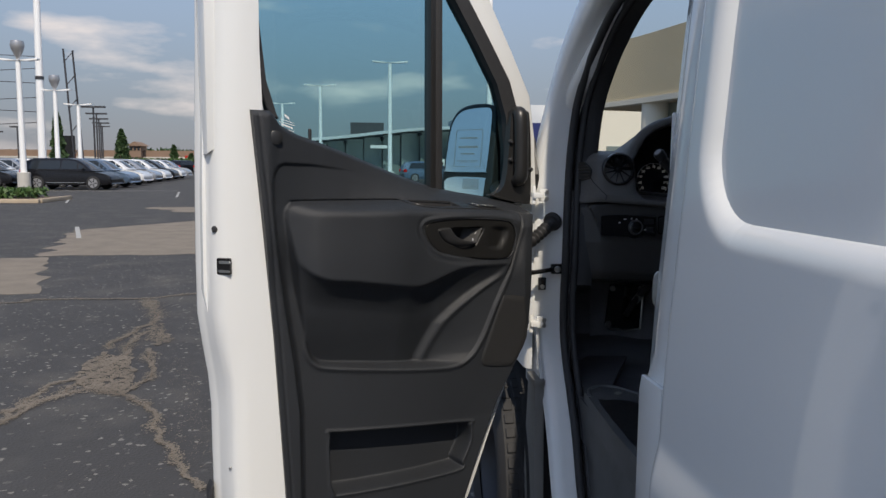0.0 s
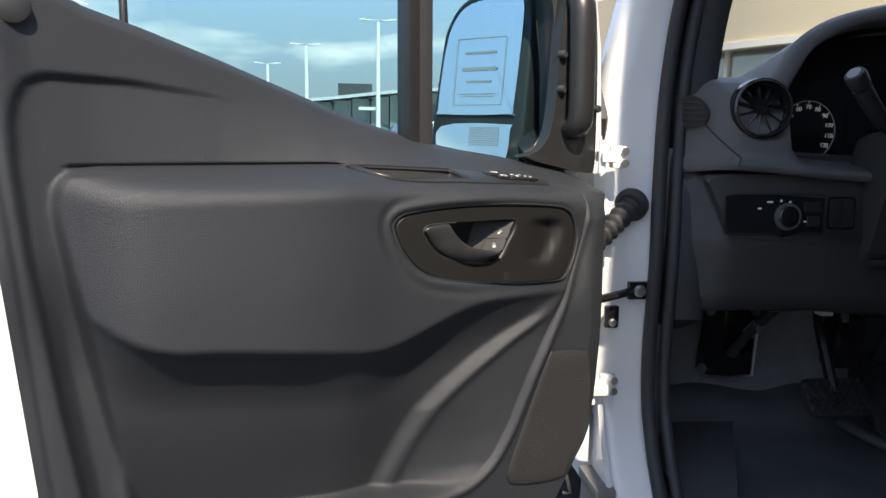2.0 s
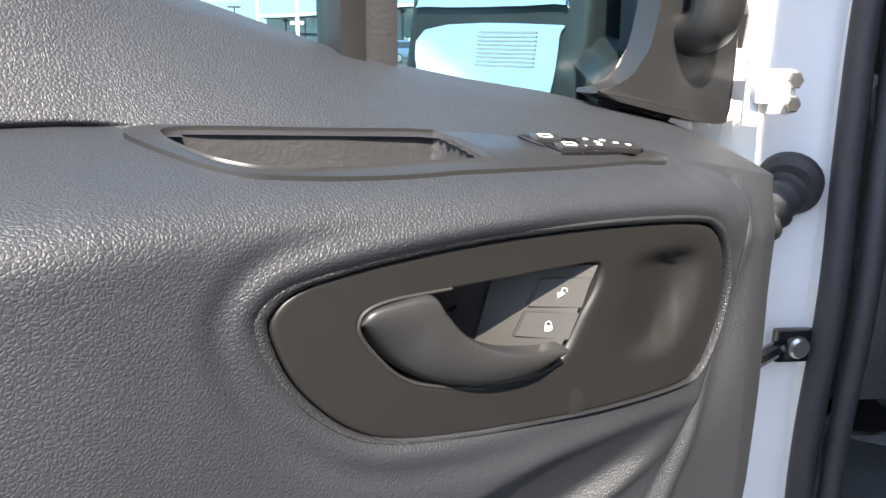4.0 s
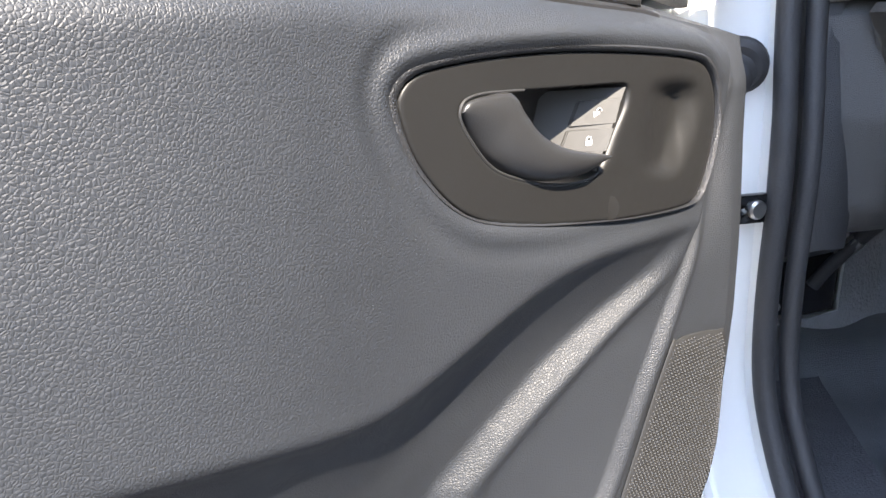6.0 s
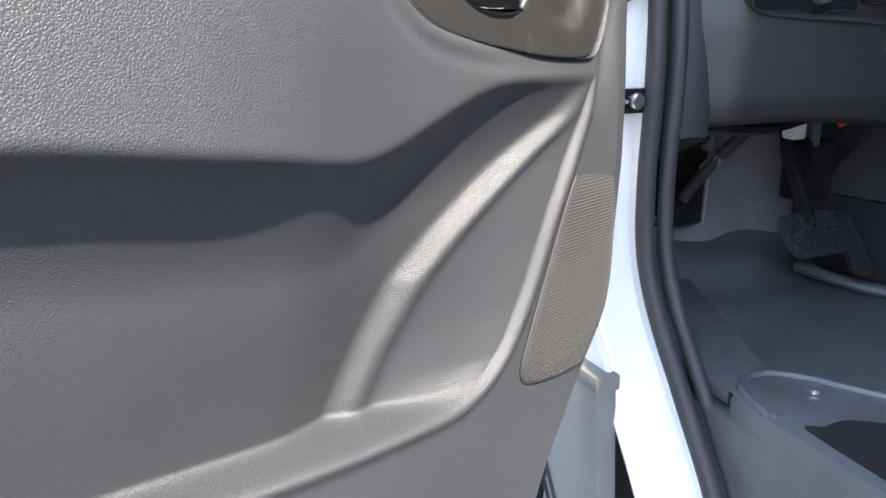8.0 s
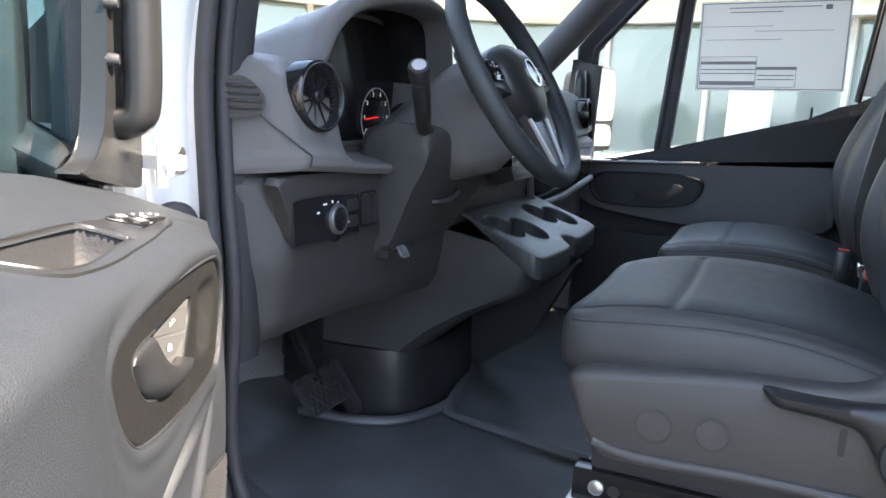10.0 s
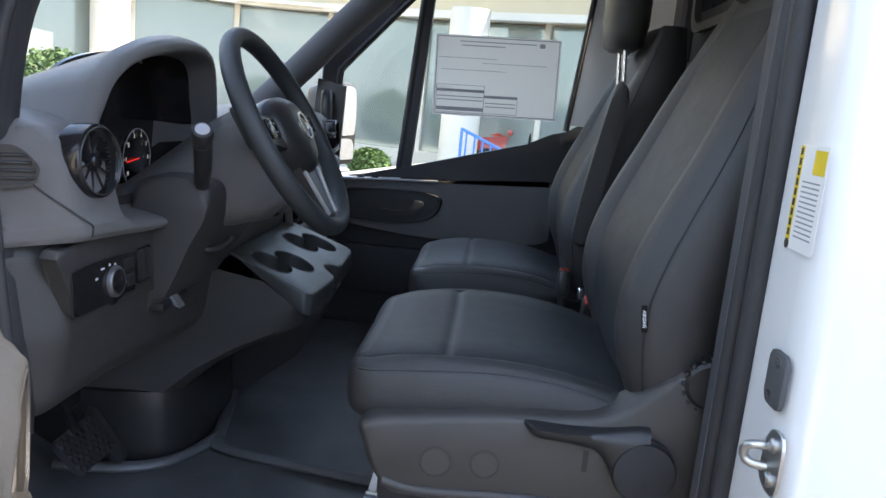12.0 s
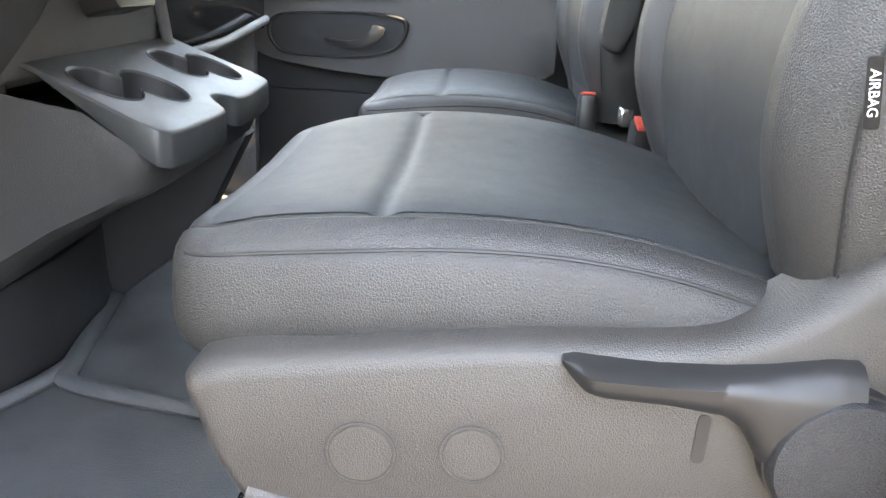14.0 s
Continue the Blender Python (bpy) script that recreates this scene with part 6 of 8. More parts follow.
def column_parts():
    a = Vector((0, .855, -.518))
    o = Vector((.912, 2.205, 1.560))
    rings = []
    for t, w, h, dz in ((.045, .060, .062, 0), (.06, .085, .080, 0), (.10, .092, .085, -.006), (.16, .092, .075, -.004), (.24, .085, .06, .0), (.30, .07, .05, .004)):
        c = o + a * t + Vector((0, 0, dz))
        u = Vector((0, .518, .855))
        rings.append([c + Vector((w * math.cos(k / 20 * 6.2832) * (1 if abs(math.cos(k / 20 * 6.2832)) < .9 else .97), 0, 0)) + u * (h * math.sin(k / 20 * 6.2832) * (1 if math.sin(k / 20 * 6.2832) > 0 else 1.35)) for k in range(20)])
    part("shroud", loft(rings), DASH, column, "dark grey plastic shroud", angle=60)
    prof = catmull([(2.405, 1.470), (2.412, 1.36), (2.408, 1.268), (2.388, 1.258), (2.365, 1.270), (2.345, 1.306), (2.315, 1.372), (2.290, 1.425), (2.298, 1.475)], 4)
    part("lower_shroud", prism([(p[0], p[1]) for p in prof], .745, 1.085, lambda a, b, h: Vector((.80 + (h - .80) * (1 - 2.4 * max(0, 1.38 - b)), a, b)), .016, 3), KNEE, column, "dark grey lower column cover", angle=50)
    # Solid black block stands in for the shade of the open underside.
    part("cover_slot_shade", box(.765, .870, 2.362, 2.388, 1.252, 1.266, .003), BLACKINK, column, "black block drawn for the shaded opening under the cover")
    st = part("stalk", tube(catmull([(.790, 2.31, 1.470), (.740, 2.295, 1.480), (.690, 2.275, 1.510), (.652, 2.263, 1.548)], 5, False), lambda t: .011 + .0035 * t, 14), SMOOTH, column, "black indicator stalk")
    part("stalk_tip", lathe([(.0150, -.014), (.0165, .004), (.0145, .010), (.001, .011)], 24, facing((.640, 2.259, 1.562), (-.55, -.2, .55))), SMOOTH, st)
    part("stalk_cap", lathe([(.0105, .010), (.0105, .0118), (.001, .0122)], 20, facing((.640, 2.259, 1.562), (-.55, -.2, .55))), GREYINK, st)
    part("lever", tube(catmull([(.84, 2.365, 1.36), (.86, 2.328, 1.345), (.89, 2.305, 1.350), (.905, 2.300, 1.362)], 5, False), .007, 10), SMOOTH, column, "black column adjuster lever")


column_parts()


# ---- floor, pedals ----
mat_ob = thing("cab_floor_mat", (1.0, 2.2, .822), "black rubber cab floor mat with moulded ridges", "floor mat")


def floor_mat():
    def f(u, v):
        x = .455 + (2.23 - .455) * u
        y = 1.10 + (2.86 - 1.10) * v
        z = .826 + .10 * smooth01(y, 2.62, 2.86) + .006 * noise.noise(Vector((x * 5, y * 5, 0)))
        z += .020 * math.exp(-((y - 2.70 + .15 * (x - .9)) / .035) ** 2) * smooth01(1.0 - x, 0, .1)
        return Vector((x, y, z))
    part("mat_sheet", surface(70, 70, f), MATM, mat_ob, "black rubber sheet", angle=80)
    part("floor_ridge", tube(catmull([(1.52, 2.47, .838), (1.30, 2.425, .836), (1.18, 2.40, .836), (1.13, 2.37, .836), (1.095, 2.20, .834), (1.06, 2.0, .834), (1.02, 1.6, .834)], 6, False), .015, 10, flat=.8), MATM, mat_ob, "moulded ridge")
    part("floor_ridge", tube(catmull([(1.18, 2.405, .836), (1.11, 2.425, .836), (1.03, 2.47, .836), (.985, 2.55, .838), (.95, 2.66, .85)], 6, False), .014, 10, flat=.8), MATM, mat_ob, "moulded ridge")
    strip = prism([(.445, 2.29), (.535, 2.31), (.60, 2.45), (.70, 2.66), (.76, 2.76), (.62, 2.78), (.47, 2.55)], .83, .850, xyz, .006, 2)
    part("heel_strip", strip, CARPET, mat_ob, "dark grey textured edge strip")
    st = part("entry_step", prism(catmull([(.425, 1.60), (.43, 2.20), (.452, 2.285), (.50, 2.315), (.545, 2.300), (.585, 2.24), (.64, 2.12), (.67, 1.95), (.67, 1.60)], 4), .78, .852, xyz, .006, 3), MATM, mat_ob, "moulded black entry step cover")
    # Flat dark sheet: the shade in the step's hollow is put into its colour.
    part("step_hollow_shade", prism(catmull([(.440, 1.60), (.445, 2.13), (.475, 2.17), (.525, 2.165), (.58, 2.09), (.60, 1.95), (.60, 1.6)], 4), .8525, .8535, xyz, .0004, 1), SMOOTH, st, "")
    part("step_lip", tube(catmull([(.436, 2.21, .853), (.456, 2.278, .853), (.50, 2.307, .853), (.541, 2.294, .853), (.580, 2.236, .853), (.634, 2.118, .853), (.664, 1.95, .853), (.664, 1.66, .853)], 6, False), .0055, 10), MATM, st, "raised rounded lip")
    part("step_bolt", lathe([(.011, 0), (.011, .002), (.006, .004), (.006, .001), (.001, .001)], 20, Matrix.Translation((.530, 2.236, .852))), STEEL, st)


floor_mat()


def pedals():
    bp = thing("brake_pedal", (.83, 2.53, .85), "wide black rubber brake pedal with cross ribs", "pedal")
    fm = facing((.848, 2.535, .957), (0, -.72, .69))
    part("pad", prism(rounded(.130, .080, .014), -.012, 0, xyz, .004, 2), RUBBER, bp, "", fm)
    rb = bmesh.new()
    for k in range(-4, 5):
        for sgn in (-1, 1):
            b = box(-.048, .048, -.0022, .0022, 0, .004)
            b.transform(pose(k * .017, 0, 0, 0, 0, sgn * 52))
            bmesh.ops.bisect_plane(b, geom=b.verts[:] + b.edges[:] + b.faces[:], plane_co=(.062, 0, 0), plane_no=(1, 0, 0), clear_outer=True)
            bmesh.ops.bisect_plane(b, geom=b.verts[:] + b.edges[:] + b.faces[:], plane_co=(-.062, 0, 0), plane_no=(-1, 0, 0), clear_outer=True)
            bmesh.ops.bisect_plane(b, geom=b.verts[:] + b.edges[:] + b.faces[:], plane_co=(0, .037, 0), plane_no=(0, 1, 0), clear_outer=True)
            bmesh.ops.bisect_plane(b, geom=b.verts[:] + b.edges[:] + b.faces[:], plane_co=(0, -.037, 0), plane_no=(0, -1, 0), clear_outer=True)
            join(rb, b)
    part("ribs", rb, SMOOTH, bp, "", fm)
    part("arm", tube([(.850, 2.55, .96), (.853, 2.62, 1.08), (.855, 2.66, 1.25)], .012, 8), GLOSS, bp)
    gp = thing("accelerator_pedal", (.95, 2.52, .84), "slim black accelerator pedal", "pedal")
    part("plate", prism(rounded(.042, .13, .018), 0, .010, xyz, .003, 2), SMOOTH, gp, "", facing((.965, 2.565, .915), (-.1, -.75, .66)))
    br = thing("cable_bracket", (.72, 2.74, .97), "steel bracket with cable and bolts on the bulkhead", "bracket")
    part("plate", prism([(.645, .955), (.66, .935), (.72, .930), (.775, .935), (.785, 1.10), (.66, 1.10)], 2.735, 2.748, lambda a, b, h: Vector((a, h, b)), .003, 1), GLOSS, br)
    part("edge", tube([(.645, 2.733, .955), (.665, 2.733, .938), (.72, 2.733, .932), (.775, 2.733, .938), (.783, 2.733, 1.10)], .004, 8), STEEL, br)
    for x, z in ((.655, .957), (.667, 1.088), (.772, 1.085)):
        part("nut", lathe([(.011, 0), (.011, .008), (.008, .011)], 6, facing((x, 2.735, z), (0, -1, 0))), STEEL, br)
    part("cable", tube(catmull([(.715, 2.72, .99), (.73, 2.70, 1.03), (.755, 2.66, 1.09), (.79, 2.60, 1.16)], 5, False), .011, 10), RUBBER, br)
    part("ferrule", tube([(.738, 2.695, 1.045), (.750, 2.672, 1.075)], .013, 10), STEEL, br)
    wl = thing("footwell_wiring", (.90, 2.6, 1.12), "wiring with white plug and orange cable under the dash", "wiring")
    part("white_plug", box(.842, .870, 2.60, 2.63, 1.105, 1.150, .004), PAPER, wl, "white connector")
    part("steel_tab", box(.890, .905, 2.60, 2.61, 1.09, 1.150, .003), STEEL, wl)
    part("orange_lead", tube(catmull([(.945, 2.60, 1.125), (.975, 2.59, 1.14), (1.0, 2.60, 1.135), (1.02, 2.62, 1.15)], 5, False), .005, 8), ORANGE, wl)
    part("black_box", box(.88, .95, 2.60, 2.66, .99, 1.10, .01), GLOSS, wl)
    part("loom", tube(catmull([(.60, 2.60, 1.15), (.75, 2.58, 1.135), (.90, 2.60, 1.15), (1.05, 2.62, 1.14)], 5, False), .014, 8), GLOSS, wl)
    part("insulation_flap", surface(20, 12, lambda u, v: Vector((.60 + .44 * u, 2.765 + .012 * math.sin(u * 11) + .03 * v, .86 + .31 * v))), FELT, wl, "grey insulation", angle=80)


pedals()

# ---- seats ----
def seat(name, cx, label, driver):
    e = thing(name, (cx, 1.75, .83), label, "seat", "cab seats")
    dz = 0.0 if driver else -0.045
    hw = .226
    UPPER = [(1.40, 1.218), (1.52, 1.222), (1.58, 1.230), (1.616, 1.240), (1.681, 1.259), (1.719, 1.266), (1.795, 1.272), (1.87, 1.270), (1.923, 1.265), (1.985, 1.254), (2.004, 1.247), (2.03, 1.236)]
    LOWER = [(1.40, 1.205), (1.58, 1.212), (1.609, 1.226), (1.647, 1.240), (1.685, 1.249), (1.74, 1.257), (1.795, 1.260), (1.867, 1.256), (1.918, 1.250), (1.959, 1.243), (2.004, 1.237), (2.03, 1.233)]
    BASE = [(1.40, 1.20), (1.60, 1.207), (1.642, 1.200), (1.696, 1.193), (1.789, 1.187), (1.864, 1.181), (1.942, 1.170), (2.005, 1.158), (2.03, 1.158)]

    def section(y):
        zu, zl, zb = sinterp(y, UPPER) + dz, sinterp(y, LOWER) + dz, sinterp(y, BASE) + dz
        gr = .006 * math.exp(-((y - 1.880) / .007) ** 2)
        half = [(-1.00, zb), (-1.07, zb + .004), (-1.095, zb + .014), (-1.10, zb * .45 + zl * .55), (-1.075, zl - .008), (-1.058, zl - .0005), (-1.052, zl), (-1.043, zl + .004), (-1.01, zl * .5 + zu * .5 + .003), (-.955, zu + .002), (-.925, zu + .0005), (-.912, zu - .003), (-.898, zu + .0005 - gr), (-.84, zu + .004 - gr), (-.6, zu + .002 - gr), (-.3, zu - .002 - gr), (0, zu - .003 - gr)]
        return half + [(-a, b) for a, b in half[-2::-1]]

    def place(y, k, fr=0):
        pts = section(min(y, 2.0))
        if fr:
            mid = (pts[0][1] + pts[16][1]) / 2 + .006
            pts = [(a, mid + (b - mid) * fr) for a, b in pts]
        return [Vector((cx + a * hw * k, y, b)) for a, b in pts]
    ys = [1.40 + .03 * q for q in range(15)] + [1.835, 1.85, 1.860, 1.868, 1.874, 1.880, 1.886, 1.892, 1.90, 1.91, 1.93, 1.95, 1.965, 1.98]
    rows = [(y, 1 - .045 * smooth01(y, 1.88, 2.0), 0) for y in ys] + [(1.992, .945, .99), (2.002, .928, .965), (2.011, .905, .92), (2.019, .875, .84), (2.025, .835, .72), (2.030, .77, .54), (2.033, .69, .34), (2.034, .6, .18)]
    rings = [place(*r) for r in rows]
    part("cushion", loft(rings), SEATM, e, "black grained synthetic leather seat cushion", angle=70)
    # smooth insert let into the top, with its cross groove
    top = [[p + Vector((0, 0, .0016)) for p in ring[12:21]] for ring, r in zip(rings, rows) if 1.55 < r[0] < 2.004]
    part("seat_insert", loft(top, closed=False), INSERT, e, "smooth black seat insert with a sewn cross groove", angle=70)
    for sx in (-1, 1):
        for nm, q, lift in (("side_seam", 6, .0004), ("insert_seam", 11, .0012)):
            q = q if sx < 0 else 32 - q
            line = [ring[q] + Vector((0, 0, lift)) for ring, r in zip(rings, rows) if 1.58 < r[0] < 2.013]
            part(nm, tube(catmull(line, 3, False), .0015, 6), BLACKINK, e, "dark sewn seam")
    # backrest
    FRONT = [(1.20, 1.590), (1.29, 1.606), (1.36, 1.618), (1.43, 1.606), (1.50, 1.580), (1.60, 1.538), (1.74, 1.487), (1.85, 1.447), (1.92, 1.420)]
    if not driver:
        FRONT = [(z, y + .012) for z, y in FRONT]
    WIDE = [(1.20, .235), (1.30, .262), (1.45, .268), (1.62, .258), (1.78, .225), (1.84, .195), (1.88, .15)]
    rr = []
    for k in range(36):
        z = 1.20 + .68 * k / 35
        y, w = sinterp(z, FRONT), sinterp(z, WIDE)
        th = interp(z, [(1.20, .12), (1.40, .15), (1.75, .11), (1.88, .06)])
        bol = sinterp(z, [(1.2, .0), (1.3, .030), (1.5, .034), (1.7, .022), (1.88, .0)])
        pts = [(-.85, -th), (-1.0, -th * .7), (-1.035, -th * .35), (-1.02, -.020), (-1.005, -.008), (-.995, -.005), (-.975, .002), (-.92, bol * .62), (-.85, bol * .90), (-.76, bol * .86), (-.70, bol * .52), (-.665, bol * .30), (-.650, bol * .24 - .003), (-.635, bol * .22), (-.50, bol * .08 + .003), (-.25, .006), (0, .008)]
        pts = pts + [(-a, b) for a, b in pts[-2::-1]]
        rr.append([Vector((cx + a * w, y + b, z)) for a, b in pts])
    part("backrest", loft(rr), SEATM, e, "black synthetic leather backrest", angle=70)
    part("back_insert", loft([[p + Vector((0, .0016, .0004)) for p in ring[13:20]] for ring in rr[2:33]], closed=False), INSERT, e, "smooth black backrest insert", angle=70)
    for sx in (-1, 1):
        for nm, q, r in (("back_seam", 5, .0014), ("back_insert_seam", 12, .0013)):
            q = q if sx < 0 else 32 - q
            part(nm, tube([ring[q] + Vector((0, .0008, 0)) for ring in rr[3:33]], r, 6), BLACKINK, e, "dark sewn seam")
    # short stitches along the near side seam
    sb = bmesh.new()
    for a, b in zip(catmull([ring[5] for ring in rr[3:20]], 6, False)[::2], catmull([ring[5] for ring in rr[3:20]], 6, False)[1::2]):
        tube([a + Vector((-.004, .001, 0)), b + Vector((-.004, .001, 0))], .0009, 5, bm=sb)
    part("stitching", sb, RUBBER, e, "row of short stitches")
    # headrest on two posts
    hz, hy = (1.925, 1.430) if driver else (1.895, 1.522)
    hh = []
    for z, w, t in ((-.095, .09, .03), (-.085, .115, .045), (-.03, .130, .055), (.04, .128, .055), (.085, .112, .048), (.105, .085, .032)):
        hh.append([Vector((cx + w * math.copysign(abs(math.cos(a)) ** .6, math.cos(a)), hy + t * math.copysign(abs(math.sin(a)) ** .7, math.sin(a)), hz + .02 + z)) for a in [k * math.pi / 12 for k in range(24)]])
    part("headrest", loft(hh), SEATM, e, "black padded headrest", angle=70)
    for sx in (-.05, .05):
        part("headrest_post", tube([(cx + sx, hy - .01, 1.72), (cx + sx, hy, hz - .06)], .006, 10), CHROME, e, "chrome post")
    # mounting frame
    part("seat_frame", box(cx - .21, cx + .21, 1.42, 1.97, 1.020, 1.17, .012), DARKMETAL, e, "dark steel seat frame")
    for sx in (-.20, .20):
        part("rail", box(cx + sx - .018, cx + sx + .018, 1.36, 1.990, .972, 1.022, .004), GLOSS, e, "black steel slide rail")
    if driver:
        x0 = .590
        side = catmull([(1.990, 1.180), (1.893, 1.199), (1.793, 1.213), (1.727, 1.218), (1.660, 1.226), (1.615, 1.248), (1.57, 1.290), (1.51, 1.330), (1.47, 1.338), (1.44, 1.32), (1.43, 1.20), (1.45, 1.12), (1.52, 1.090), (1.62, 1.080), (1.76, 1.078), (1.90, 1.068), (1.945, 1.072), (1.970, 1.098), (1.988, 1.140)], 4)
        side = [Vector((p[0], p[1])) for p in side]
        nrm = []
        for i in range(len(side)):
            d = (side[(i + 1) % len(side)] - side[i - 1]).normalized()
            nrm.append(Vector((d.y, -d.x)))
        turn = sum(a.x * b.y - a.y * b.x for a, b in zip(side, side[1:] + side[:1]))
        sg = -1 if turn > 0 else 1
        shell = [[Vector((x0 + h, p.x + sg * n.x * k, p.y + sg * n.y * k)) for p, n in zip(side, nrm)] for k, h in ((0, .065), (0, .020), (.0012, .012), (.004, .0055), (.008, .0018), (.013, 0))]
        sd = part("side_shield", loft(shell), SHIELD, e, "grey grained plastic side shield", angle=60)
        part("shield_lip", tube(catmull([(x0 + .004, 1.955, 1.092), (x0 + .001, 1.90, 1.083), (x0 + .001, 1.76, 1.090), (x0 + .001, 1.64, 1.092), (x0 + .004, 1.54, 1.102)], 6, False), .008, 12), SHIELD, sd, "rolled lower lip")
        for y, z, r in ((1.880, 1.131, .0225), (1.809, 1.136, .0205)):
            m = facing((x0, y, z), (-1, 0, 0))
            part("cover_gap", slab([(math.cos(a * .1571) * (r + .0012), math.sin(a * .1571) * (r + .0012)) for a in range(40)], [(math.cos(a * .1571) * (r - .0004), math.sin(a * .1571) * (r - .0004)) for a in range(40)], -.001, .0004, xyz), RUBBER, sd, "", m)
            part("blank_cover", lathe([(r, -.002), (r, .0008), (r - .001, .0008), (r - .001, -.001), (r - .0022, -.001), (r - .0026, .0006), (.001, .0008)], 36, m), SHIELD, sd, "round blank cover")
        # pull-up lever, thin at its tip and running into the round knob's collar
        tops = [(1.568, 1.222), (1.60, 1.2215), (1.635, 1.2155), (1.661, 1.2125), (1.70, 1.2105), (1.735, 1.2110), (1.752, 1.2115), (1.759, 1.2100)]
        bots = [(1.568, 1.110), (1.60, 1.115), (1.632, 1.148), (1.643, 1.166), (1.650, 1.176), (1.660, 1.183), (1.697, 1.188), (1.735, 1.190), (1.745, 1.193), (1.753, 1.199), (1.759, 1.206)]
        sec = []
        for q in range(49):
            y = 1.585 + (1.759 - 1.585) * q / 48
            t, b = interp(y, tops), interp(y, bots)
            h, o = t - b, .020 * smooth01(1.762 - y, 0, .02) + .002
            sec.append([Vector((x0 + dx, y, z)) for dx, z in ((.008, t), (-.35 * o, t), (-.75 * o, t - .05 * h - .0008), (-o, t - .22 * h), (-o * .96, t - .5 * h), (-o * .80, b + .18 * h), (-.5 * o, b + .03 * h), (.008, b))])
        part("height_lever", loft(sec), SMOOTH, sd, "black plastic height lever", angle=60)
        m = facing((x0 - .014, 1.588, 1.160), (-1, 0, 0))
        part("recliner_knob", lathe([(.0445, -.02), (.0445, .006), (.0425, .0095), (.036, .011), (.001, .0115)], 56, m), TRIM, sd, "round black knob")
        part("knob_gap", lathe([(.0462, -.018), (.0462, -.001), (.0445, -.001)], 56, m, caps=False), BLACKINK, sd, "dark joint round the knob")
        part("slot_mark", prism(rounded(.008, .034, .003), -.001, .0008, xyz), SMOOTH, sd, "", facing((x0, 1.668, 1.160), (-1, 0, 0)))
        gr = lathe([(.034, -.02), (.034, .008), (.029, .013), (.001, .013)], 40, facing((x0 + .004, 1.512, 1.292), (-1, .1, 0)))
        kn = part("lumbar_wheel", gr, SMOOTH, sd, "ribbed black adjuster wheel")
        for k in range(16):
            part("grip_rib", box(.034, .039, -.003, .003, -.015, .012, .001, 1), SMOOTH, sd, "", facing((x0 + .004, 1.512, 1.292), (-1, .1, 0)) @ pose(0, 0, 0, 0, 0, k * 22.5))
        # airbag tag sewn into the seam
        tm = facing((.588, 1.615, 1.377), (-1, .45, 0)) @ pose(0, 0, 0, 0, 0, 8)
        part("airbag_tag", prism(rounded(.008, .038, .002), 0, .002, xyz), GLOSS, e, "black woven tag with white letters", tm)
        words("AIRBAG", .0072, tm @ pose(0, 0, .0022, 0, 0, -90), WHITEINK, e, "tag_lettering")
        # white seat box under the rails
        part("seat_box", box(cx - .235, cx + .235, 1.35, 2.000, .826, .970, .01), PAINT, e, "white painted steel seat box")
        for k in range(6):
            part("rail_hole", lathe([(.009, 0), (.009, .001)], 16, facing((cx - .2185, 1.93 - k * .085, .998), (-1, 0, 0))), STEEL if k % 2 else BLACKINK, e)
        part("rail_bolt", lathe([(.011, 0), (.011, .003), (.007, .006), (.001, .006)], 24, facing((cx - .2185, 1.955, .998), (-1, 0, 0))), STEEL, e)
    else:
        part("seat_box", box(cx - .24, cx + .24, 1.35, 1.98, .826, .970, .01), SMOOTH, e, "black seat box")
        part("base_skirt", box(cx - .262, cx + .262, 1.42, 2.0, 1.06, 1.14, .012), SMOOTH, e, "black seat skirt")
        arm = catmull([(1.548, 1.715), (1.52, 1.71), (1.515, 1.66), (1.545, 1.48), (1.565, 1.335), (1.60, 1.33), (1.605, 1.37), (1.585, 1.52)], 4)
        part("folding_armrest", prism([(p[0] + .02, p[1]) for p in arm], cx - .31, cx - .268, lambda a, b, h: Vector((h, a, b)), .012, 3), SEATM, e, "black folding arm rest, raised")
    return e


seat("driver_seat", .868, "black leather-look driver seat with grey side shield", True)
seat("passenger_seat", 1.752, "black leather-look passenger seat with raised arm rest", False)


def buckle(x, y, z, lean, red):
    e = thing("belt_buckle", (x, y, z - .10), "black seat belt buckle with red release button", "belt buckle", "belt buckles")
    m = pose(x, y, z, 0, lean, 0)
    part("stalk", box(-.014, .014, -.008, .008, -.10, -.03, .004), RUBBER, e, "", m)
    part("body", box(-.024, .024, -.014, .014, -.05, .018, .006), SMOOTH, e, "", m)
    part("release_button", box(-.018, .018, -.011, .011, .018, .023, .002), RED, e, "red button", m)
    return e


buckle(1.495, 1.630, 1.230, 8, True)
buckle(1.135, 1.610, 1.245, -14, True)
tong = thing("belt_anchor", (1.12, 1.56, 1.20), "grey belt webbing with steel anchor bolt", "belt anchor")
part("webbing", box(1.09, 1.15, 1.545, 1.60, 1.195, 1.202, .001, 1), CUPM, tong, "grey webbing", pose(0, 0, 0))
part("anchor_bolt", lathe([(.010, 0), (.010, .006), (.006, .009)], 18, facing((1.105, 1.585, 1.212), (-.5, .6, .6))), CHROME, tong)
part("steel_clip", box(1.205, 1.235, 1.61, 1.625, 1.245, 1.270, .002, 1), CHROME, tong)


# ---- passenger door, closed ----
pdoor = thing("passenger_door", (2.27, 1.95, .5), "closed passenger door with black lining and handle", "van door")


def pl(y, z, h):
    return Vector((2.25 - h, y, z))


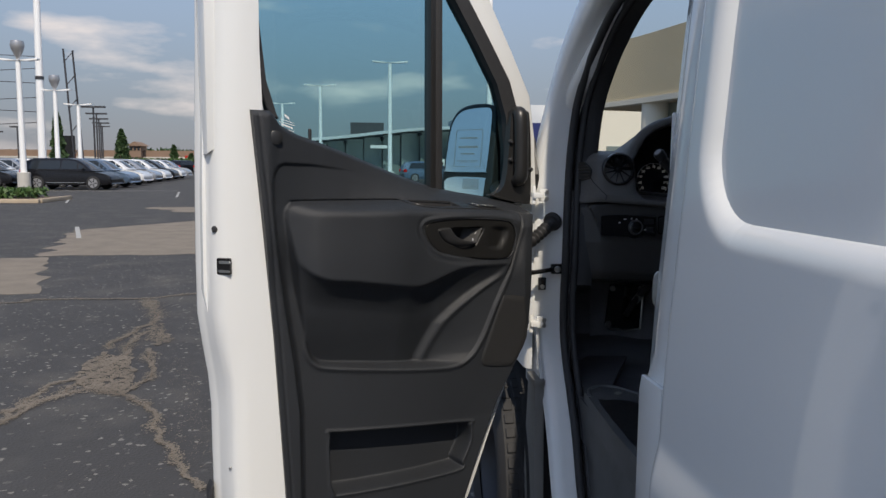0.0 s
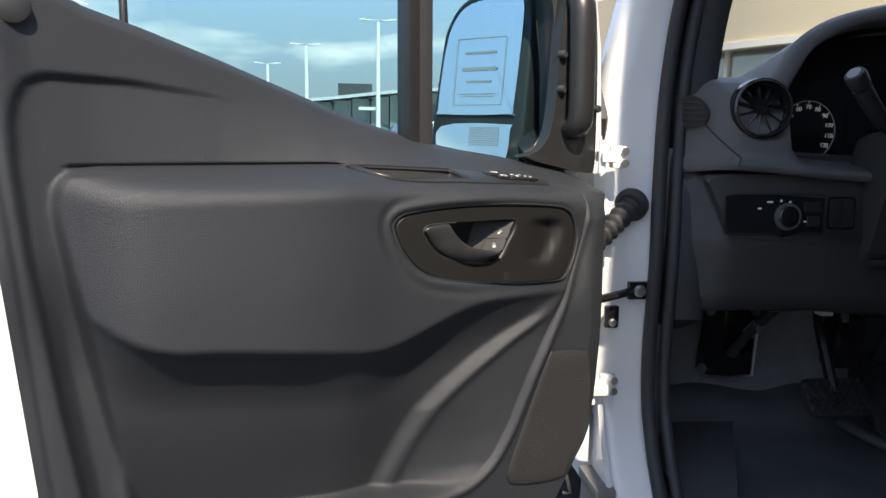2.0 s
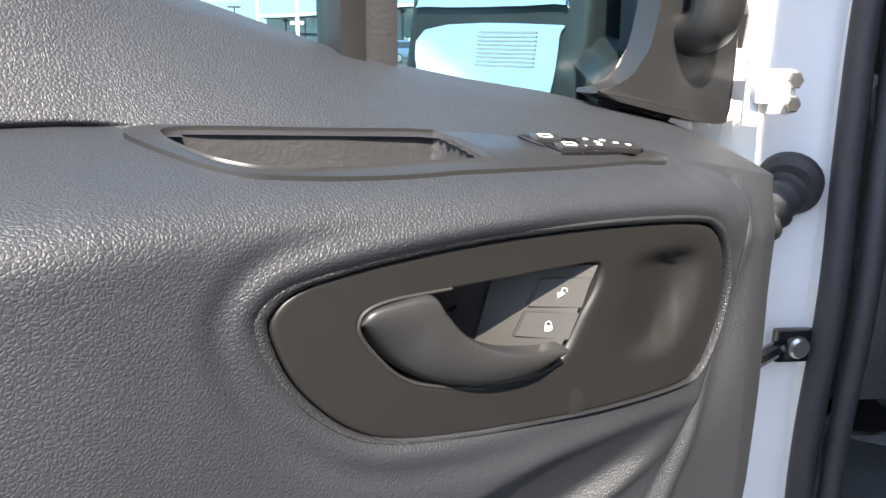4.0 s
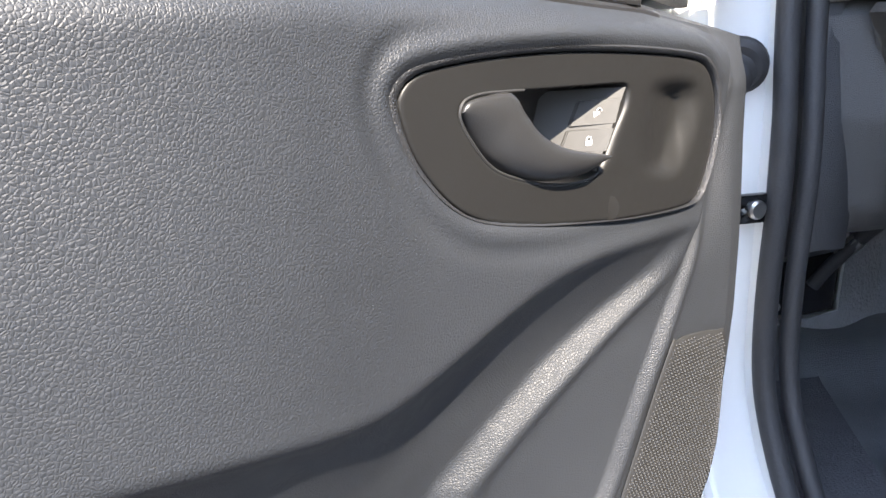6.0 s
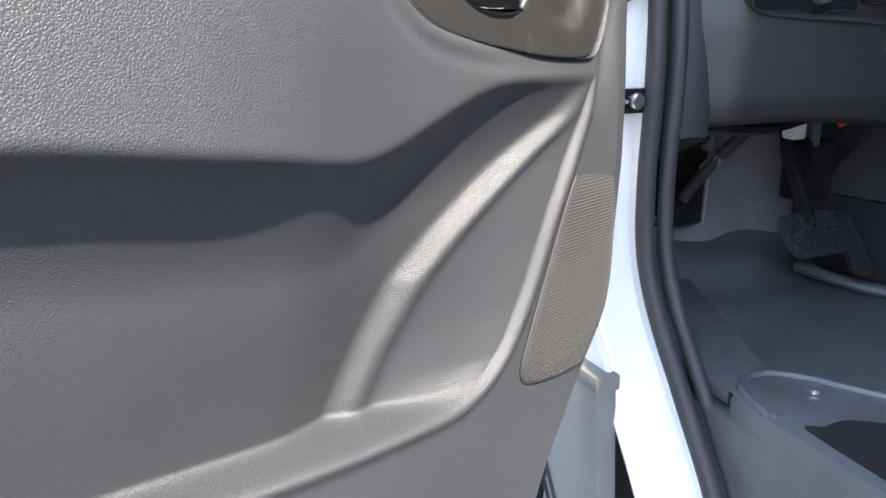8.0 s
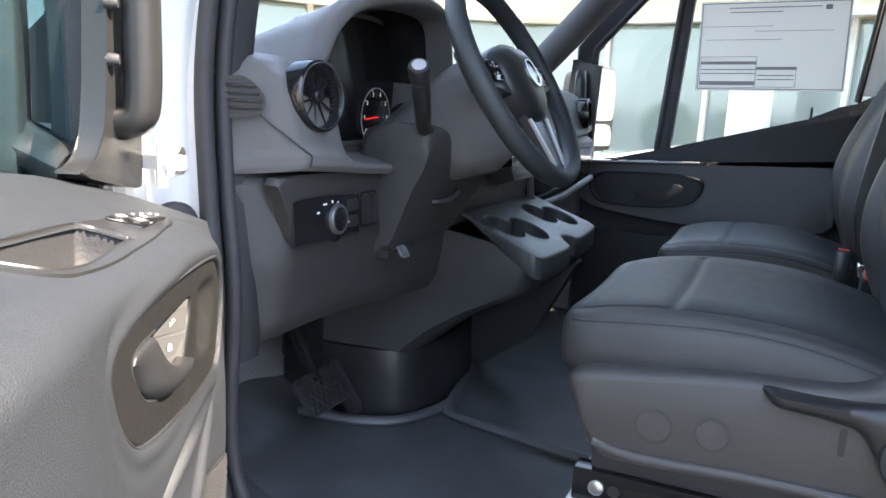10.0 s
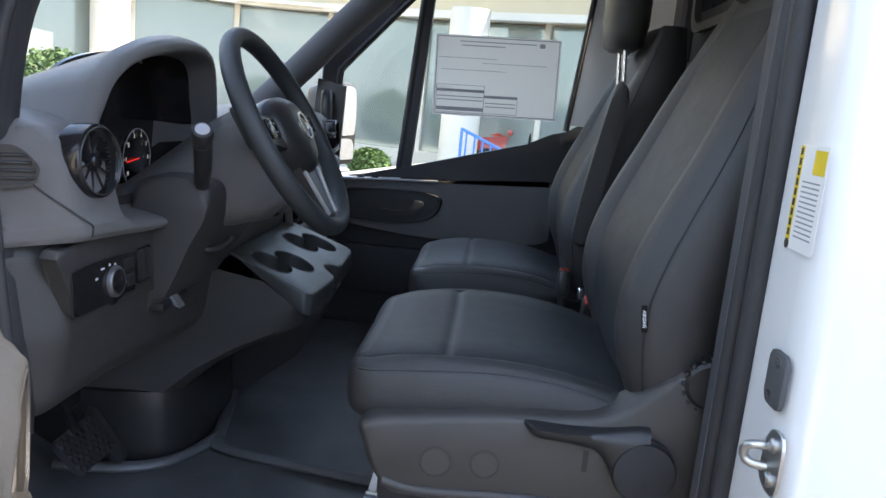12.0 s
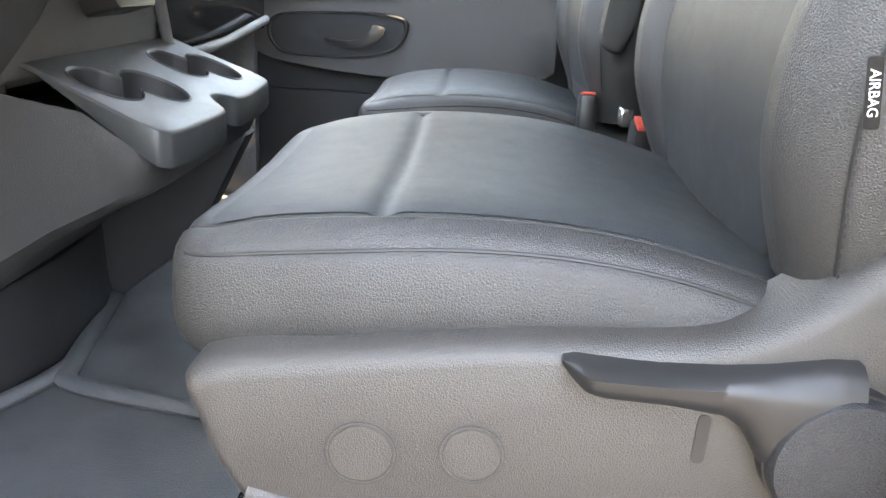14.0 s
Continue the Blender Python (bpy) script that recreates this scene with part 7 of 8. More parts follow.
def passenger_door():
    low = [(1.45, .55), (1.45, 1.60), (1.56, 1.60), (1.605, 1.575), (1.64, 1.553), (1.725, 1.524), (1.92, 1.467), (2.119, 1.409), (2.283, 1.365), (2.42, 1.34), (2.48, 1.30), (2.50, .95), (2.42, .70), (2.30, .55)]
    part("lining", prism(low, -.03, .0, pl, .012, 3), TRIM, pdoor, "black plastic door lining")
    pad = catmull([(1.63, 1.375), (1.64, 1.385), (1.80, 1.380), (2.10, 1.362), (2.36, 1.340), (2.40, 1.325), (2.40, 1.24), (2.36, 1.20), (2.10, 1.17), (1.80, 1.17), (1.64, 1.19), (1.62, 1.23)], 4)
    # The pad's lit look is put into a lighter plastic than the driver's skin.
    p = part("armrest_pad", prism([(q[0], q[1]) for q in pad], 0, .045, pl, .016, 4), DASH, pdoor, "arm rest pad with its sunlit tone in the grey")
    sh = [(2.02, 1.372), (2.38, 1.350), (2.38, 1.342), (2.02, 1.364)]
    part("shelf_insert", prism(sh, .0, .052, pl, .002, 1), SILVER, p, "grey shelf insert with switches")
    part("shelf_tray", prism([(1.99, 1.376), (2.15, 1.366), (2.15, 1.362), (1.99, 1.372)], .010, .048, pl), GLOSS, p)
    for y in (2.24, 2.29):
        part("window_switch", box(2.205, 2.225, y - .012, y + .012, 1.352, 1.362, .003, 1), GLOSS, p)
    bz = catmull([(2.005, 1.292), (2.02, 1.315), (2.10, 1.325), (2.28, 1.318), (2.34, 1.305), (2.36, 1.275), (2.345, 1.235), (2.30, 1.212), (2.15, 1.212), (2.06, 1.228), (2.02, 1.255)], 4)
    cen = Vector((2.18, 1.268))
    def grown(k, o=0.0):
        return [(cen.x + (q[0] - cen.x) * (1 + (k - 1) * .7), cen.y + (q[1] - cen.y) * k + o) for q in bz]
    b = part("bezel", loft([[pl(y, z, h) for y, z in grown(k)] for k, h in ((1.06, .040), (1.05, .049), (1.02, .053), (.97, .053), (.94, .049), (.93, .044))], caps=False), SMOOTH, pdoor, "black bezel rim", angle=60)
    part("bezel_plate", prism(grown(.94), .036, .0475, pl), TRIM, b, "dark grey handle surround")
    well = catmull([(2.062, 1.286), (2.085, 1.296), (2.13, 1.299), (2.20, 1.292), (2.240, 1.277), (2.215, 1.252), (2.17, 1.240), (2.12, 1.240), (2.08, 1.256)], 4)
    # Flat black patch; the recess's shade is painted on, with no hollow behind.
    part("handle_well", prism([(q[0], q[1]) for q in well], .046, .0482, pl), BLACKINK, b, "black patch painted for the shaded handle well")
    lever = catmull([(2.060, 1.288), (2.078, 1.258), (2.115, 1.240), (2.165, 1.238), (2.212, 1.251), (2.205, 1.258), (2.16, 1.254), (2.12, 1.262), (2.10, 1.282), (2.088, 1.296)], 4)
    part("pull_handle", prism([(q[0], q[1]) for q in lever], .046, .058, pl, .004, 2), SMOOTH, b, "satin black pull handle")
    part("lock_plate", prism([(2.185, 1.260), (2.218, 1.270), (2.208, 1.282), (2.185, 1.276)], .048, .0495, pl), LOCKM, b, "pale lock button")
    part("trim_plug", lathe([(.017, 0), (.017, .003), (.015, .004), (.001, .004)], 28, facing((2.25, 1.600, 1.545), (-1, 0, 0))), SMOOTH, pdoor)
    part("lower_pocket", prism([(1.62, .95), (2.35, .95), (2.40, 1.12), (1.62, 1.12)], 0, .03, pl, .01, 2), TRIM, pdoor, "dark door pocket")
    # window surround
    part("rear_frame", prism([(1.44, 1.60), (1.44, 2.13), (1.545, 2.13), (1.600, 1.60)], -.05, -.01, pl, .006, 2), PAINT, pdoor, "white window frame")
    part("top_frame", prism([(1.44, 2.10), (1.44, 2.14), (2.10, 2.13), (2.16, 2.02), (2.10, 2.06)], -.05, -.01, pl, .006, 1), RUBBER, pdoor)
    part("front_frame", prism([(2.10, 2.08), (2.16, 2.10), (2.46, 1.72), (2.46, 1.34), (2.38, 1.34), (2.405, 1.70)], -.05, -.01, pl, .005, 1), RUBBER, pdoor)
    part("window_divider", prism([(2.125, 1.39), (2.085, 2.06), (2.118, 2.06), (2.165, 1.385)], -.045, -.005, pl, .004, 2), RUBBER, pdoor, "black upright bar between the panes")
    rs = [(1.600, 1.58), (1.553, 2.08), (1.575, 2.10), (2.085, 2.035)]
    part("glass_seal", tube([pl(a, c, -.012) for a, c in rs], .010, 8), RUBBER, pdoor, "black rubber")
    qs = [(2.165, 1.395), (2.125, 1.98), (2.155, 1.985), (2.395, 1.715), (2.41, 1.37)]
    part("quarter_seal", tube([pl(a, c, -.012) for a, c in qs], .012, 8), RUBBER, pdoor)
    o = part("window_pane", prism([(1.56, 1.56), (1.54, 2.10), (2.10, 2.06), (2.14, 1.39)], -.028, -.025, pl), CLEAR, pdoor, "clear side window glass")
    o.visible_shadow = False
    o = part("quarter_pane", prism([(2.15, 1.39), (2.11, 2.04), (2.41, 1.70), (2.42, 1.35)], -.028, -.025, pl), CLEAR, pdoor, "clear fixed glass")
    o.visible_shadow = False
    part("lock_pin", lathe([(.004, 0), (.004, .03), (.003, .034)], 10, Matrix.Translation((2.262, 1.72, 1.525))), SMOOTH, pdoor)
    part("outer_skin", prism([(1.45, .50), (1.45, 1.56), (2.48, 1.33), (2.52, .95), (2.42, .50)], -.08, -.045, pl, .01, 1), PAINT, pdoor, "white outer skin")
    gp = catmull([(2.226, 2.405, 1.40), (2.205, 2.41, 1.44), (2.200, 2.42, 1.53), (2.204, 2.425, 1.60), (2.226, 2.43, 1.63)], 5, False)
    part("grab_handle", tube(gp, .020, 12), SMOOTH, pdoor, "black upright grab handle")
    part("corner_cover", prism([(2.38, 1.345), (2.37, 1.66), (2.47, 1.68), (2.50, 1.34)], -.02, .005, pl, .008, 2), SMOOTH, pdoor)


passenger_door()

SHEETM = bpy.data.materials.new("backlit_paper")
SHEETM.use_nodes = True
sn = SHEETM.node_tree
tl, ms = sn.nodes.new("ShaderNodeBsdfTranslucent"), sn.nodes.new("ShaderNodeMixShader")
tl.inputs[0].default_value = (0.85, 0.84, 0.80, 1)
sn.nodes["Principled BSDF"].inputs["Base Color"].default_value = (0.80, 0.79, 0.76, 1)
sn.nodes["Principled BSDF"].inputs["Roughness"].default_value = 0.7
ms.inputs[0].default_value = 0.55
sn.links.new(sn.nodes["Principled BSDF"].outputs[0], ms.inputs[1])
sn.links.new(tl.outputs[0], ms.inputs[2])
sn.links.new(ms.outputs[0], sn.nodes["Material Output"].inputs[0])
sheet = thing("price_sheet", (2.262, 1.86, 1.60), "white printed price sheet stuck inside the window", "paper sheet")
SM = facing((2.262, 1.858, 1.737), (-1, 0, 0)) @ pose(0, 0, 0, 0, 0, 2.0)
part("paper", prism(rounded(.425, .270, .003), -.0004, .0, xyz), SHEETM, sheet, "", SM)
part("border", slab(rounded(.418, .262, .003), rounded(.412, .256, .003), 0, .0006, xyz), GREYINK, sheet, "", SM)
for x, y, w, h in ((-.12, -.050, .165, .009), (-.12, -.070, .160, .003), (-.12, -.082, .160, .003), (-.12, -.112, .165, .012), (.02, -.067, .115, .008), (.02, -.088, .105, .003), (.02, -.10, .105, .003), (0, .115, .26, .003), (-.05, .102, .15, .003), (.15, .112, .018, .014), (-.10, .06, .2, .0015), (.06, .045, .22, .0015), (-.08, .02, .22, .0015)):
    part("printed_block", prism(rounded(w, h, h * .2), 0, .0006, xyz), GREYINK, sheet, "", SM @ pose(x, y, 0))
part("table_box", slab(rounded(.166, .095, .002), rounded(.163, .092, .002), 0, .0006, xyz), GREYINK, sheet, "", SM @ pose(-.12, -.078, 0))
part("table_box", slab(rounded(.116, .062, .002), rounded(.113, .059, .002), 0, .0006, xyz), GREYINK, sheet, "", SM @ pose(.02, -.093, 0))

pm = thing("far_door_mirror", (2.50, 2.42, 1.36), "white capped passenger door mirror", "mirror")
PMM = pose(2.52, 2.46, 1.53, 0, 0, -32)
out = catmull([(-.095, -.150), (-.090, .08), (-.06, .135), (.03, .145), (.085, .11), (.095, -.13), (.06, -.165), (-.06, -.165)], 5)
part("housing", loft([[Vector((p[0] * k, y, p[1] * k)) for p in out] for k, y in ((.94, -.03), (1.0, -.024), (1.0, .02), (.9, .07), (.6, .10), (.2, .11))]), SMOOTH, pm, "white mirror shell", PMM)
part("mirror_glass", prism([(p[0] * .88, p[1] * .60 + .045) for p in out], -.034, -.031, lambda a, b, h: Vector((a, h, b))), MIRROR, pm, "main mirror glass", PMM)
part("wide_angle_glass", prism([(p[0] * .86, p[1] * .26 - .105) for p in out], -.034, -.031, lambda a, b, h: Vector((a, h, b))), MIRROR, pm, "wide-angle mirror glass", PMM)
part("arm", tube([(-.06, .02, -.08), (-.14, -.01, -.11), (-.20, -.03, -.12)], .03, 12), SMOOTH, pm, "", PMM)

# ---- car park ground ----
def ground_sheet():
    def f(u, v):
        x, y = -400 + 800 * u, -200 + 900 * v
        return Vector((x, y, 0))
    o = part("ground", surface(8, 8, f), ASPHALT, None, smooth=False)
    tagged(o, "worn dark asphalt car park", "ground", kind="structure")


ground_sheet()


def flat_patch(name, pts, material, z, label, jitter=0.0, cat="road marking"):
    poly, n = [], len(pts)
    for i in range(n):
        a, b = Vector(pts[i]), Vector(pts[(i + 1) % n])
        L = (b - a).length
        m = max(1, int(L / .25)) if jitter else 1
        for k in range(m):
            p = a.lerp(b, k / m)
            w = jitter * noise.noise(Vector((p.x * 2.3, p.y * 2.3, 3.1)))
            poly.append((p.x + w, p.y + w * .8))
    o = part(name, prism(poly, .001, z, xyz), material, None, smooth=False)
    return tagged(o, label, cat, kind="structure")


flat_patch("worn_patch", [(-5.4, 12.9), (-2.2, 13.15), (-3.6, 21.9), (-6.7, 17.6)], TAN, .004, "tan worn patch in the asphalt", .30, "patch")
flat_patch("worn_patch", [(-8.6, 12.3), (-5.25, 12.75), (-4.0, 9.25), (-7.2, 9.3)], TAN, .0045, "tan worn patch in the asphalt", .25, "patch")
flat_patch("worn_patch", [(-5.9, 24), (-3.4, 24), (-3.9, 27.2), (-7.5, 26.5)], TAN, .004, "tan worn patch in the asphalt", .5, "patch")


# branching cracks, broken ground between them and the tan grit that fills them
CRACKS = [
    ([(-2.34, 4.62), (-2.38, 4.89), (-2.28, 5.08), (-2.21, 5.24), (-2.22, 5.53), (-2.17, 5.78), (-2.14, 6.14), (-2.2, 6.73), (-2.19, 7.12)], .030),
    ([(-3.2, 3.9), (-2.7, 4.5), (-2.44, 4.85), (-2.37, 4.99), (-2.38, 5.42), (-2.23, 5.56)], .026),
    ([(-2.9, 4.0), (-2.37, 4.69), (-2.31, 4.99), (-2.19, 5.18), (-2.12, 5.29), (-1.92, 5.22), (-1.79, 5.15)], .028),
    ([(-1.79, 5.15), (-1.67, 4.99), (-1.54, 4.85), (-1.43, 4.51), (-1.35, 4.26), (-1.24, 4.11), (-1.17, 3.9), (-1.07, 3.74), (-.96, 3.62)], .020),
    ([(-2.32, 6.47), (-2.34, 6.78), (-2.3, 7.23), (-2.25, 7.44)], .030),
    ([(-1.99, 6.45), (-1.77, 5.62), (-1.8, 5.32)], .024),
    ([(-2.25, 7.44), (-2.28, 7.8), (-2.53, 8.48), (-2.64, 8.79)], .050),
    ([(-7.0, 8.6), (-4.15, 8.65), (-3.92, 8.84), (-3.19, 8.85), (-2.66, 8.87), (-2.1, 9.17), (-1.2, 9.3)], .030),
]
BROKEN = [
    ([(-2.34, 5.9), (-2.31, 6.31), (-2.05, 6.13), (-1.9, 5.7), (-1.79, 5.18), (-1.96, 5.27), (-2.11, 5.32), (-2.22, 5.47)], 9000, .0075),
    ([(-2.24, 7.33), (-2.14, 7.43), (-1.91, 6.8), (-1.95, 6.53), (-2.08, 6.72)], 2600, .008),
    ([(-2.68, 8.64), (-2.5, 8.78), (-2.38, 8.19), (-2.5, 8.2)], 900, .009),
    ([(-1.80, 6.3), (-1.55, 5.95), (-1.12, 4.62), (-1.02, 3.9), (-1.27, 4.3)], 2600, .0035),
]


def crack(pts):
    line = catmull(pts, 14, False)
    left, right = [], []
    for i, p in enumerate(line):
        d = (line[min(i + 1, len(line) - 1)] - line[max(i - 1, 0)]).normalized()
        nrm = Vector((-d.y, d.x))
        a = .003 + .010 * abs(noise.noise(Vector((p.x * 9, p.y * 9, 1.7))))
        wob = .05 * noise.noise(Vector((p.x * 7, p.y * 7, 4.4))) + .02 * noise.noise(Vector((p.x * 23, p.y * 23, 4.4)))
        left.append(p + nrm * (a + wob))
        right.append(p - nrm * (a - wob))
    bm = bmesh.new()
    l = [bm.verts.new((p.x, p.y, .003)) for p in left]
    r = [bm.verts.new((p.x, p.y, .003)) for p in right]
    for i in range(len(l) - 1):
        bm.faces.new((l[i], l[i + 1], r[i + 1], r[i]))
    o = part("asphalt_crack", bm, BARK, None, smooth=False)
    tagged(o, "tan crack with crumbled edges in the asphalt", "crack", kind="structure")


for pts, w in CRACKS:
    crack(pts)


def grit():
    rng = random.Random(21)
    verts, faces = [], []

    def chip(x, y, size):
        n, i = rng.choice((3, 4, 5)), len(verts)
        t, z = rng.random() * 6.28, .004 + rng.random() * .004
        for q in range(n):
            a = t + q * 6.2832 / n + rng.uniform(-.3, .3)
            verts.append((x + size * math.cos(a), y + size * math.sin(a), z + rng.uniform(0, size * .3)))
        faces.append(tuple(range(i, i + n)))
    for pts, w in CRACKS:
        line = catmull(pts, 14, False)
        for p, q in zip(line, line[1:]):
            wob = .05 * noise.noise(Vector((p.x * 7, p.y * 7, 4.4)))
            nrm = Vector((p.y - q.y, q.x - p.x)).normalized() * wob
            spread = w * (.35 + 1.9 * abs(noise.noise(Vector((p.x * 3.3, p.y * 3.3, 2.2)))))
            for _ in range(int((q - p).length * 1100)):
                c = p.lerp(q, rng.random()) + nrm
                chip(c.x + rng.gauss(0, spread), c.y + rng.gauss(0, spread), rng.uniform(.003, .009))
    for poly, count, size in BROKEN:
        xs, ys = [p[0] for p in poly], [p[1] for p in poly]
        pts = np.array([(rng.uniform(min(xs) - .1, max(xs) + .1), rng.uniform(min(ys) - .1, max(ys) + .1)) for _ in range(count * 2)])
        for (x, y), d in zip(pts, sdist(pts, poly)):
            if d > .09 * noise.noise(Vector((x * 8, y * 8, 9.1))) and noise.noise(Vector((x * 21, y * 21, 3.3))) > -.28:
                chip(x, y, size * rng.uniform(.5, 1.4))
    for _ in range(4500):
        x, y = rng.uniform(-6, -.9), rng.uniform(2.2, 9)
        if noise.noise(Vector((x * 1.9, y * 1.9, 5.5))) > .05:
            chip(x, y, rng.uniform(.002, .005))
    me = bpy.data.meshes.new("loose_grit")
    me.from_pydata(verts, [], faces)
    me.materials.append(TAN)
    tagged(new("loose_grit", me), "loose tan grit scattered along asphalt cracks", "grit", kind="stuff")


grit()
for a, b in (((-12.6, 33.9), (-11.1, 29.3)), ((-6.9, 18.6), (-5.9, 15.9)), ((-9.6, 40), (-8.3, 34)), ((-24.5, 40), (-10, 41.3)), ((-6.0, 84), (-26, 88))):
    d = (Vector(b) - Vector(a)).normalized()
    n2 = Vector((-d.y, d.x)) * .045
    flat_patch("parking_line", [Vector(a) + n2, Vector(b) + n2, Vector(b) - n2, Vector(a) - n2], LINE, .005, "faded white parking line")
kb = thing("kerb_island", (-16, 31, 0), "tan concrete kerb island with a clipped hedge", "kerb")
part("kerb", box(-30, -11.9, 28.9, 29.1, 0, .15, .03), KERB, kb, "tan concrete kerb")
part("kerb_end", box(-12.05, -11.85, 29.1, 32.0, 0, .15, .03), KERB, kb)
part("soil", box(-30, -12.05, 29.1, 32.0, 0, .12), BARK, kb)


def leaf_cloud(name, count, place, size, material, parent, label="", seed=1):
    rng = random.Random(seed)
    verts, faces = [], []
    for _ in range(count):
        c, s = place(rng), size * rng.uniform(.6, 1.4)
        a, b = Vector((rng.gauss(0, 1), rng.gauss(0, 1), rng.gauss(0, 1))).normalized(), Vector((rng.gauss(0, 1), rng.gauss(0, 1), rng.gauss(0, 1)))
        b = (b - a * b.dot(a)).normalized()
        i = len(verts)
        verts += [c - a * s, c + b * s * .5, c + a * s, c - b * s * .5]
        faces.append((i, i + 1, i + 2, i + 3))
    me = bpy.data.meshes.new(name)
    me.from_pydata([tuple(v) for v in verts], [], faces)
    me.materials.append(material)
    o = new(name, me)
    o.parent = parent
    if parent.type == 'EMPTY':
        o.matrix_parent_inverse = Matrix.Translation(parent.location).inverted()
    if label:
        o["label"] = label
    return o


hedge = thing("clipped_hedge", (-18, 32, .12), "low clipped green hedge on the kerb island", "hedge")
leaf_cloud("leaves", 9000, lambda r: Vector((r.uniform(-30, -12.6), r.uniform(29.8, 31.6), .12 + .33 * r.random() ** .5 + .05 * noise.noise(Vector((r.random() * 40, 0, 0))))), .10, LEAF, hedge, seed=3)


def cone_tree(x, y, h, w, seed):
    t = thing("columnar_tree", (x, y, 0), "tall narrow dark green tree", "tree", "columnar trees")
    part("trunk", tube([(x, y, 0), (x + .05, y, h * .5), (x, y, h * .95)], lambda k: .16 * (1 - .8 * k), 8), BARK, t)

    def place(r):
        z = r.random() ** .8
        rad = w * (min(1, z * 6) * (1 - z) ** .62 + .05) * (.75 + .35 * noise.noise(Vector((z * 9, r.random() * 3, seed))))
        a = r.random() * 6.2832
        q = math.sqrt(r.uniform(.35, 1))
        return Vector((x + rad * q * math.cos(a), y + rad * q * math.sin(a), h * (.06 + .94 * z)))
    leaf_cloud("crown", 2600, place, .22, LEAFD, t, seed=seed)


cone_tree(-36.5, 120, 6.2, 1.7, 5)
cone_tree(-33.5, 88, 6.6, 1.1, 6)
cone_tree(-29.2, 121, 3.9, 1.1, 7)
cone_tree(-26, 118, 2.6, 1.0, 8)


def bush(x, y, r, h, seed, z0=0.0):
    t = thing("round_shrub", (x, y, z0), "round clipped bright green shrub", "shrub", "shrubs")
    part("stem", tube([(x, y, z0), (x, y, z0 + h * .6)], .04, 6), BARK, t)

    def place(q):
        v = Vector((q.gauss(0, 1), q.gauss(0, 1), q.gauss(0, 1))).normalized() * q.uniform(.8, 1.0) * (1 + .12 * noise.noise(Vector((q.random() * 9, seed, 0))))
        return Vector((x + v.x * r, y + v.y * r, z0 + h / 2 + v.z * h / 2))
    leaf_cloud("foliage", 5000, place, .055, LEAF, t, seed=seed)


bush(14.3, 4.15, .40, .62, 11)
bush(12.0, 9.05, .85, 1.88, 12)


# ---- lamp posts ----
def lamp(x, y, h, w, camera_head=False, base=True):
    t = thing("lamp_post", (x, y, 0), "white car park lamp post with twin arms", "lamp post", "lamp posts")
    part("pole", tube([(x, y, .1), (x, y, h)], lambda k: .17 - .05 * k, 10), WHITEMETAL, t)
    for s in (-1, 1):
        part("arm", prism([(0, -.02), (s * w * .6, .06), (s * w, .10), (s * w, .02), (s * w * .5, -.04)], -.16, .16, lambda a, b, k: Vector((x + a, y + k, h + b))), WHITEMETAL, t)
    if base:
        part("footing", lathe([(.32, 0), (.32, .9), (.30, .92)], 20, Matrix.Translation((x, y, 0))), CONCRETE, t, "round concrete footing")
    if camera_head:
        part("dome_head", lathe([(.05, 0), (.30, .55), (.34, .75), (.30, .95), (.06, 1.0)], 16, Matrix.Translation((x, y, h))), SILVER, t, "silver dome head")


lamp(-17.85, 42, 6.6, 1.0, True)
lamp(-20.3, 53, 6.05, 1.0, True)
lamp(-21.7, 61, 5.7, 1.0)
lamp(1.49, 55.8, 8.6, 1.25)
lamp(-3.9, 64, 7.7, 1.25)
lamp(-8.2, 76, 7.1, 1.2)
lamp(6.6, 43, 14.0, 1.2)
for k in range(5):
    t = thing("street_lamp", (-31 - k * 4.0, 92 + k * 13, 0), "dark distant street lamp", "street lamp", "distant street lamps")
    x, y = t.location.x, t.location.y
    part("pole", tube([(x, y, 0), (x, y, 7.6)], .10, 6), DARKMETAL, t)
    part("head", box(x - 1.3, x + 1.3, y - .2, y + .2, 7.5, 7.7), DARKMETAL, t)
for x, y, h in ((-47, 110, 6), (-52, 115, 5.5), (-58, 120, 5), (-20, 112, 5), (-16, 118, 6)):
    t = thing("street_lamp", (x, y, 0), "dark distant street lamp", "street lamp", "distant street lamps")
    part("pole", tube([(x, y, 0), (x, y, h)], .09, 6), DARKMETAL, t)
    part("head", box(x - .9, x + .9, y - .2, y + .2, h - .1, h + .1), DARKMETAL, t)
mast = thing("utility_mast", (-26.5, 66, 0), "tall white steel utility mast with power cables", "mast")
part("mast_pole", tube([(-26.45, 66, 0), (-26.2, 66, 22)], lambda k: .32 - .10 * k, 12), WHITEMETAL, mast)
part("mast_band", lathe([(.33, 0), (.33, .25)], 14, Matrix.Translation((-26.35, 66, 8.0))), DARKMETAL, mast)
part("lattice_leg", tube([(-25.3, 70, 0), (-25.9, 70, 11)], .08, 6), DARKMETAL, mast)
part("lattice_leg", tube([(-24.9, 71, 0), (-25.5, 71, 11)], .08, 6), DARKMETAL, mast)
for k in range(5):
    part("lattice_bar", tube([(-25.4 - k * .1, 70, 2 + k * 2), (-25.0 - k * .1, 71, 3 + k * 2)], .04, 5), DARKMETAL, mast)
